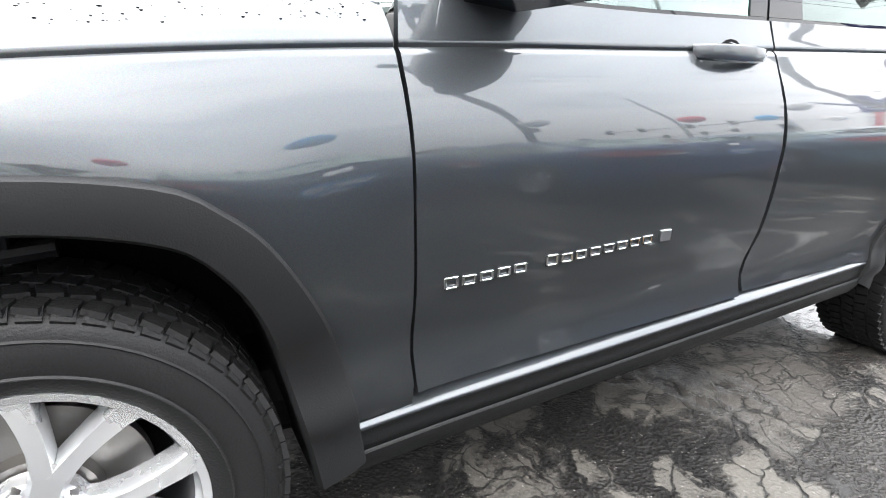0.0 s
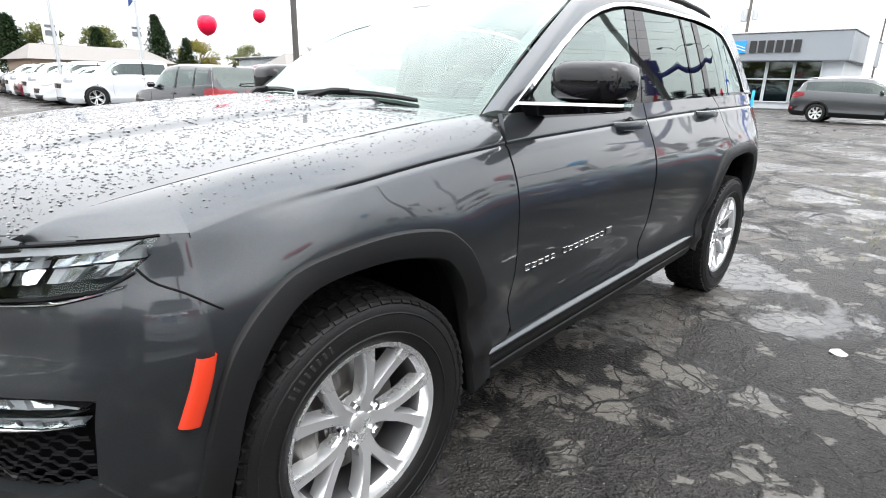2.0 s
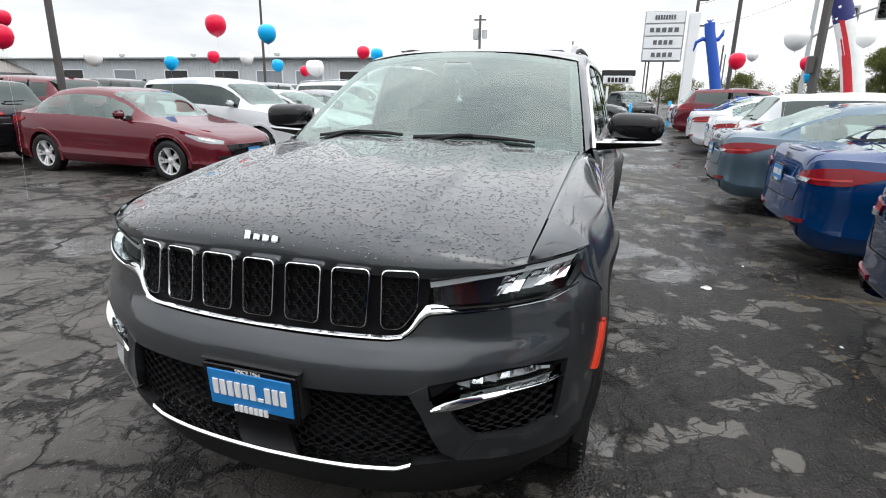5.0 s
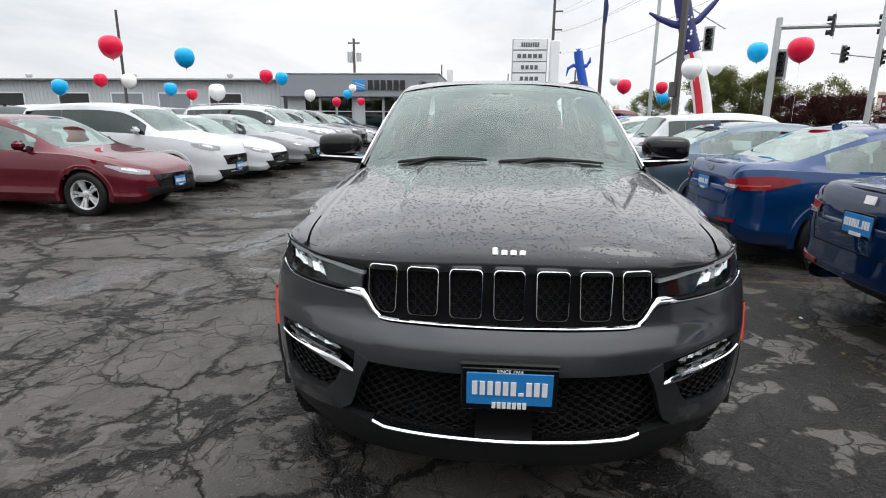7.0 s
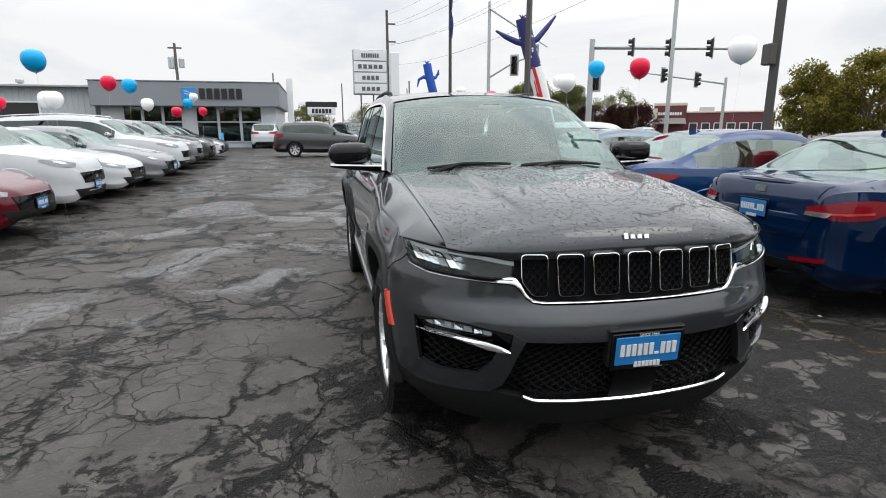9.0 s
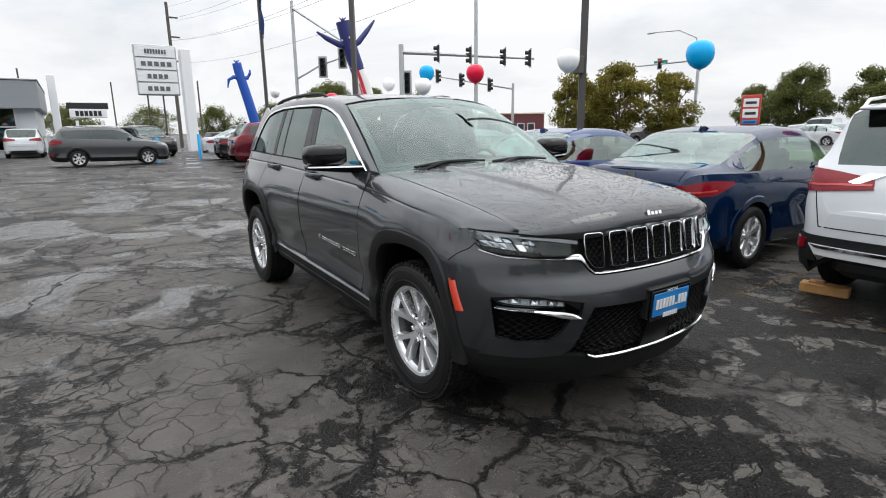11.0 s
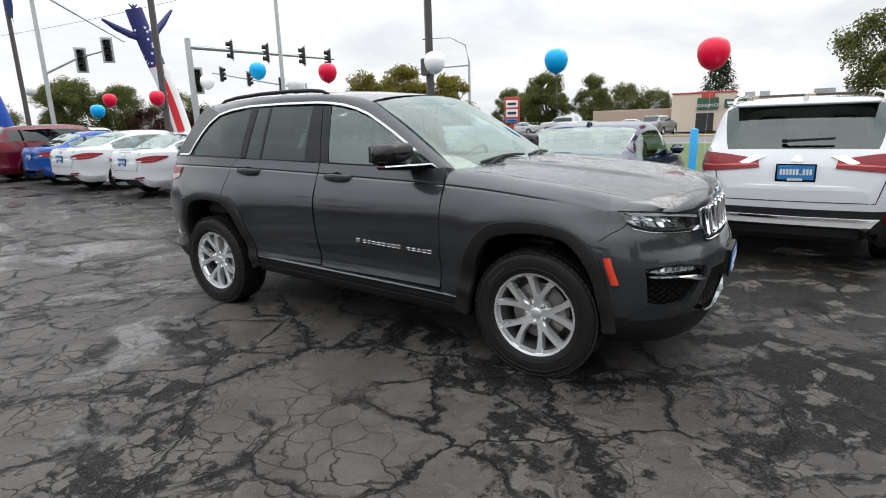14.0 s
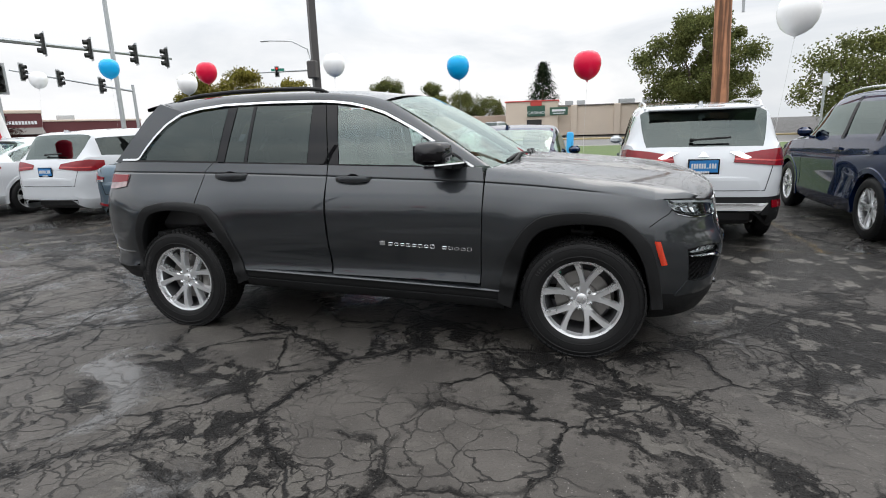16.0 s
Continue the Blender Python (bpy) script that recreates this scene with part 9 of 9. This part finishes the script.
for k, (za, zb, ya, yb) in enumerate(((10.4, 12.0, 0.0, 0.0), (9.6, 11.0, -0.4, -0.7), (9.6, 11.0, 0.4, 0.1), (8.6, 9.4, 0.0, -0.6), (7.9, 9.3, 0.1, 0.0), (7.0, 7.5, 0.0, -0.4))):
    a, b = Vector((-2.45, -9.75 + ya, za)), Vector((51.8, -5.9 + yb, zb))
    pts = [a.lerp(b, t) - Vector((0, 0, 1.3 * 4 * t * (1 - t))) for t in np.linspace(0, 1, 22)]
    tagged(new("power_line", Sh().tube(pts, 0.007, 5).mesh("power_line", M_SIGBLK)), "thin black overhead power line along the street", "cable", "overhead lines")

# ---------------------------------------------------------------- balloons
M_BALR = mat("red_balloon_latex", (0.66, 0.006, 0.045), rough=0.3, var=0.05, coat=0.3, spec=0.15)
M_BALB = mat("blue_balloon_latex", (0.002, 0.36, 0.74), rough=0.3, var=0.05, coat=0.3, spec=0.15)
M_BALW = mat("white_balloon_latex", (0.86, 0.86, 0.85), rough=0.3, var=0.04, coat=0.5)
M_STRING = mat("white_string", (0.6, 0.6, 0.6), rough=0.8)
BPROF = [(0.02, -1.13), (0.06, -1.17), (0.03, -1.09), (0.12, -1.05), (0.42, -0.92), (0.70, -0.70), (0.89, -0.38), (0.985, -0.02), (0.985, 0.28), (0.90, 0.60), (0.72, 0.83), (0.42, 0.98), (0.0, 1.03)]
BMESH = {}
for key, material in (("red", M_BALR), ("blue", M_BALB), ("white", M_BALW)):
    BMESH[key] = Sh().lathe([(max(r, 0.001), a) for r, a in BPROF], 22, "z").mesh("balloon_" + key, material)


def balloon(col, x, y, z, r):
    tie = z - 1.13 * r - gz(x, y) + 0.02
    b = tagged(new("balloon", BMESH[col]), {"red": "shiny red balloon on a string", "blue": "bright blue balloon on a string", "white": "white balloon on a string"}[col], "balloon", "balloons over the cars")
    b.matrix_basis = pose(x, y, z, random.Random(int(x * 91 + y * 37)).uniform(-4, 4), random.Random(int(x * 17 + y * 53)).uniform(-4, 4)) @ Matrix.Diagonal((r, r, r, 1))
    s = Sh().tube([(0, 0, -1.13), (0.25, 0.1, -1.13 - tie / r * 0.5), (0.1, 0.2, -1.13 - tie / r)], 0.007, 4)
    child("string", s.mesh("string", M_STRING), b)
    return b


for col, x, y, z, r in (
        ("red", 7.11, -4.94, 2.59, 0.19), ("blue", 10.09, -5.62, 2.89, 0.20), ("white", 4.43, -4.9, 2.57, 0.19), ("blue", 2.29, -5.33, 2.45, 0.195), ("red", 0.16, -7.31, 2.55, 0.27),
        ("red", 7.95, 7.34, 2.76, 0.21), ("blue", 6.48, 5.07, 2.41, 0.155), ("red", 11.8, 5.85, 2.50, 0.17), ("red", 9.38, 8.67, 2.24, 0.14), ("white", 5.8, -2.81, 2.18, 0.14), ("white", -2.3, -3.45, 2.62, 0.23),
        ("white", 10.94, 6.78, 2.06, 0.20), ("white", 18.41, 6.83, 2.29, 0.21), ("white", 12.53, 10.1, 2.42, 0.20), ("blue", 11.33, 8.21, 2.15, 0.16), ("red", 15.08, 9.69, 2.17, 0.17), ("red", 20.61, 6.41, 2.11, 0.19), ("blue", 21.69, 6.2, 2.47, 0.19), ("white", 21.74, 5.98, 2.72, 0.17), ("red", 22.8, 5.86, 2.2, 0.17), ("blue", 11.54, 5.34, 2.43, 0.16),
        ("red", 18.38, -6.2, 2.61, 0.21), ("white", 21.74, -5.24, 3.09, 0.2), ("red", 3.01, 6.48, 2.04, 0.14), ("white", 7.0, 9.71, 2.08, 0.18), ("blue", 7.34, 8.02, 1.98, 0.14), ("white", 9.93, 6.27, 2.03, 0.17), ("blue", 21.2, -7.12, 2.35, 0.25), ("red", 9.91, -2.86, 2.17, 0.15), ("white", 12.03, -5.54, 2.75, 0.18), ("red", 7.0, 12.16, 2.89, 0.17)):
    balloon(col, x, y, z, r)

# ---------------------------------------------------------------- inflatable figures
M_TNAVY = mat("navy_nylon", (0.018, 0.022, 0.13), rough=0.55, var=0.1, bump=0.1, bscale=20)
M_TBLUE = mat("bright_blue_nylon", (0.01, 0.08, 0.42), rough=0.55, var=0.1, bump=0.1, bscale=20)
M_TWHITE = mat("white_nylon", (0.72, 0.72, 0.72), rough=0.6)
M_TRED = mat("red_nylon", (0.55, 0.02, 0.03), rough=0.6)


def tube_figure(name, label, x, y, spine, arms, r, mats):
    """An inflatable tube with two arms: plain shapes."""
    t = thing(name, label, "inflatable", pose(x, y, gz(x, y)))
    child("blower", Sh().lathe([(0.34, 0.0), (0.36, 0.08), (0.36, 0.5), (0.3, 0.56), (0.0, 0.56)], 18, "z").mesh("blower", M_SIGBLK), t)
    n = len(spine)
    pts = [Vector(p) for p in spine]
    for i, (a, b, material, nm) in enumerate(mats):
        lo, hi = int(a * (n - 1)), int(b * (n - 1))
        seg = pts[lo:hi + 1]
        child(nm, Sh().tube(seg, [r * (1 - 0.18 * (lo + k) / n) for k in range(len(seg))], 16, cap=True).mesh(nm, material), t)
    for k, arm in enumerate(arms):
        child("arm", Sh().tube(arm, [r * 0.42, r * 0.36, r * 0.30, r * 0.12], 10).mesh("arm", mats[-1][2]), t)
    tip = pts[-1]
    for k in range(3):
        child("ribbon", Sh().tube([tip, tip + Vector((0.03 * (k - 1), 0.06 * (k - 1), 0.08)), tip + Vector((0.05 * (k - 1), 0.10 * (k - 1), 0.12))], [0.03, 0.025, 0.01], 5).mesh("ribbon", mats[-1][2]), t)
    return t


sp1 = [(0, -0.62, 0.5), (0, -0.56, 0.9), (0, -0.50, 1.3), (0, -0.42, 1.7), (0, -0.33, 2.1), (0, -0.22, 2.5), (0, -0.09, 2.9), (0, 0.06, 3.3), (0, 0.20, 3.7), (0, 0.33, 4.1), (0, 0.44, 4.5), (0, 0.52, 4.8)]
tf = tube_figure("inflatable_tube_figure", "navy, white and red inflatable tube figure waving beside a pole", 14.9, -6.0, sp1, [[(0, 0.32, 4.02), (0.05, 0.70, 4.10), (0.1, 1.05, 4.25), (0.1, 1.38, 4.42)], [(0, 0.32, 4.02), (-0.02, 0.0, 4.20), (-0.05, -0.30, 4.55), (-0.05, -0.60, 4.92)]], 0.27, [(0.0, 0.64, M_TWHITE, "lower_tube"), (0.64, 0.82, M_TNAVY, "middle_tube"), (0.82, 1.0, M_TNAVY, "upper_tube")])
st = Sh()
for k in range(3):
    a = (-0.9, 0.9, 2.4)[k]
    st.grid([[(p[0] + 0.276 * math.cos(a + da) * (1 - 0.18 * i / 12), p[1] + 0.276 * math.sin(a + da) * (1 - 0.18 * i / 12), p[2]) for da in (-0.42, -0.2, 0.0, 0.2, 0.42)] for i, p in enumerate(sp1[:8])])
child("red_stripe", st.mesh("red_stripe", M_TRED), tf, "broad red stripes")
stars = Sh()
rg = random.Random(8)
for k in range(34):
    i = rg.uniform(7.1, 9.6)
    p = Vector(sp1[int(i)]).lerp(Vector(sp1[int(i) + 1]), i - int(i))
    a = rg.uniform(0, 6.283)
    rr_ = 0.262 * (1 - 0.18 * i / 12) + 0.004
    stars.box((p.x + rr_ * math.cos(a), p.y + rr_ * math.sin(a), p.z), (0.02, 0.06, 0.06), Matrix.Rotation(a, 3, "Z") @ Matrix.Rotation(0.78, 3, "X"))
child("white_marks", stars.mesh("white_marks", M_TWHITE, smooth=False), tf, "small white marks")
sp2 = [(0, -0.35, 0.5), (0, -0.26, 0.9), (0, -0.18, 1.3), (0, -0.09, 1.7), (0, 0.0, 2.1), (0, 0.09, 2.5), (0, 0.19, 2.9), (0, 0.29, 3.3), (0, 0.37, 3.65), (0, 0.42, 3.95)]
tube_figure("inflatable_tube_figure", "bright blue inflatable tube figure bending in the wind", 20.9, -3.95, sp2, [[(0, 0.32, 3.35), (0.0, 0.58, 3.42), (0.0, 0.78, 3.30), (0.0, 0.84, 3.0)], [(0, 0.30, 3.35), (0.0, 0.05, 3.40), (0.0, -0.06, 3.55), (0.0, -0.08, 3.72)]], 0.21, [(0.0, 0.5, M_TBLUE, "lower_tube"), (0.5, 1.0, M_TBLUE, "upper_tube")])

# ---------------------------------------------------------------- small things on the lot
for x, y, h in ((0.5, -8.2, 1.25), (28.2, -1.18, 1.05), (32.0, 6.6, 1.05), (27.5, -3.0, 1.2)):
    t = thing("blue_post", "sky-blue painted steel guard post", "bollard", pose(x, y, gz(x, y)), "blue guard posts")
    child("post", Sh().lathe([(0.075, 0.0), (0.075, h - 0.03), (0.06, h), (0.0, h + 0.015)], 14, "z").mesh("post", M_BLUEPOST), t)
lit = Sh().grid([[(2.43 + 0.03 * math.cos(a) * k, -1.70 + 0.045 * math.sin(a) * k, gz(2.4, -1.7) + 0.002 + 0.022 * (1 - k) + 0.008 * math.sin(3 * a)) for a in np.linspace(0, 6.283, 9)[:-1]] for k in (1.0, 0.5, 0.05)], close=True)
tagged(new("paper_scrap", lit.mesh("paper_scrap", M_WHITE)), "small crumpled white paper scrap on the asphalt", "litter")
for x, y in ((1.55, -2.35), (3.2, -2.1), (0.6, -2.6)):
    tagged(new("paper_scrap", Sh().box((x, y, 0.004), (0.03, 0.02, 0.006), None, 0.002).mesh("paper_scrap", M_WHITE)), "tiny white paper scrap on the asphalt", "litter")
M_PINE = mat("raw_pine_block", (0.42, 0.22, 0.08), rough=0.75, var=0.3, scale=12, bump=0.3)
tm = thing("timber_chock", "short raw pine timber used as a wheel chock", "timber", pose(-0.52, -2.95, 0.0, 0, 0, 12))
child("block", Sh().box((0, 0, 0.045), (0.36, 0.12, 0.09), None, 0.008).mesh("block", M_PINE), tm)
child("spacer", Sh().box((0.06, 0.0, 0.10), (0.12, 0.08, 0.02), None, 0.004).mesh("spacer", M_PINE), tm)
# worn stall lines
for k, (x0, y0, x1, y1) in enumerate(((-2.45, -2.30, -2.5, -7.0), (-0.1, -2.30, -0.1, -7.0), (2.5, -2.30, 2.5, -7.0), (5.15, -2.30, 5.15, -7.0), (7.8, -2.30, 7.8, -7.0), (-4.5, -2.36, 9.0, -2.20))):
    sh = Sh()
    rg = random.Random(70 + k)
    n = 620
    for i in range(n):
        if rg.random() < 0.35 + 0.3 * math.sin(i * 0.21 + k):
            continue
        f = (i + rg.random()) / n
        x, y = x0 + (x1 - x0) * f, y0 + (y1 - y0) * f
        m = 6 + rg.randrange(3)
        rad = rg.uniform(0.004, 0.016)
        if abs(x1 - x0) > 1:
            y += rg.gauss(0, 0.03)
        else:
            x += rg.gauss(0, 0.03)
        sh.add([(x + rad * rg.uniform(0.6, 1.3) * (1.6 if abs(x1 - x0) > 1 else 0.8) * math.cos(6.283 * j / m), y + rad * rg.uniform(0.6, 1.3) * (0.8 if abs(x1 - x0) > 1 else 1.6) * math.sin(6.283 * j / m), gz(x, y) + 0.004) for j in range(m)], [tuple(range(m))])
    tagged(new("stall_line", sh.mesh("stall_line", M_YLINE, smooth=False)), "worn yellow stall line in flakes on the asphalt", "line marking", kind="structure")
# tufts in the cracks
M_TUFT = mat("dry_weed", (0.20, 0.19, 0.06), rough=0.8, island=0.4)
vs, fs = [], []
rg = random.Random(9)
for cx, cy, n, w in ((4.9, 3.6, 120, 0.35), (5.6, -1.6, 200, 0.5), (8.3, -1.2, 160, 0.6), (6.8, 1.6, 60, 0.3)):
    for _ in range(n):
        x, y = cx + rg.gauss(0, w), cy + rg.gauss(0, w * 0.35)
        z = gz(x, y)
        a = rg.uniform(0, 6.283)
        h = rg.uniform(0.01, 0.035)
        k = len(vs)
        vs += [(x - 0.004 * math.cos(a), y - 0.004 * math.sin(a), z), (x + 0.004 * math.cos(a), y + 0.004 * math.sin(a), z), (x + rg.gauss(0, 0.02), y + rg.gauss(0, 0.02), z + h)]
        fs.append((k, k + 1, k + 2))
tagged(new("weeds", mesh_of("weeds", vs, fs, M_TUFT, False)), "low dry weeds growing in the asphalt cracks", "weeds", kind="stuff")
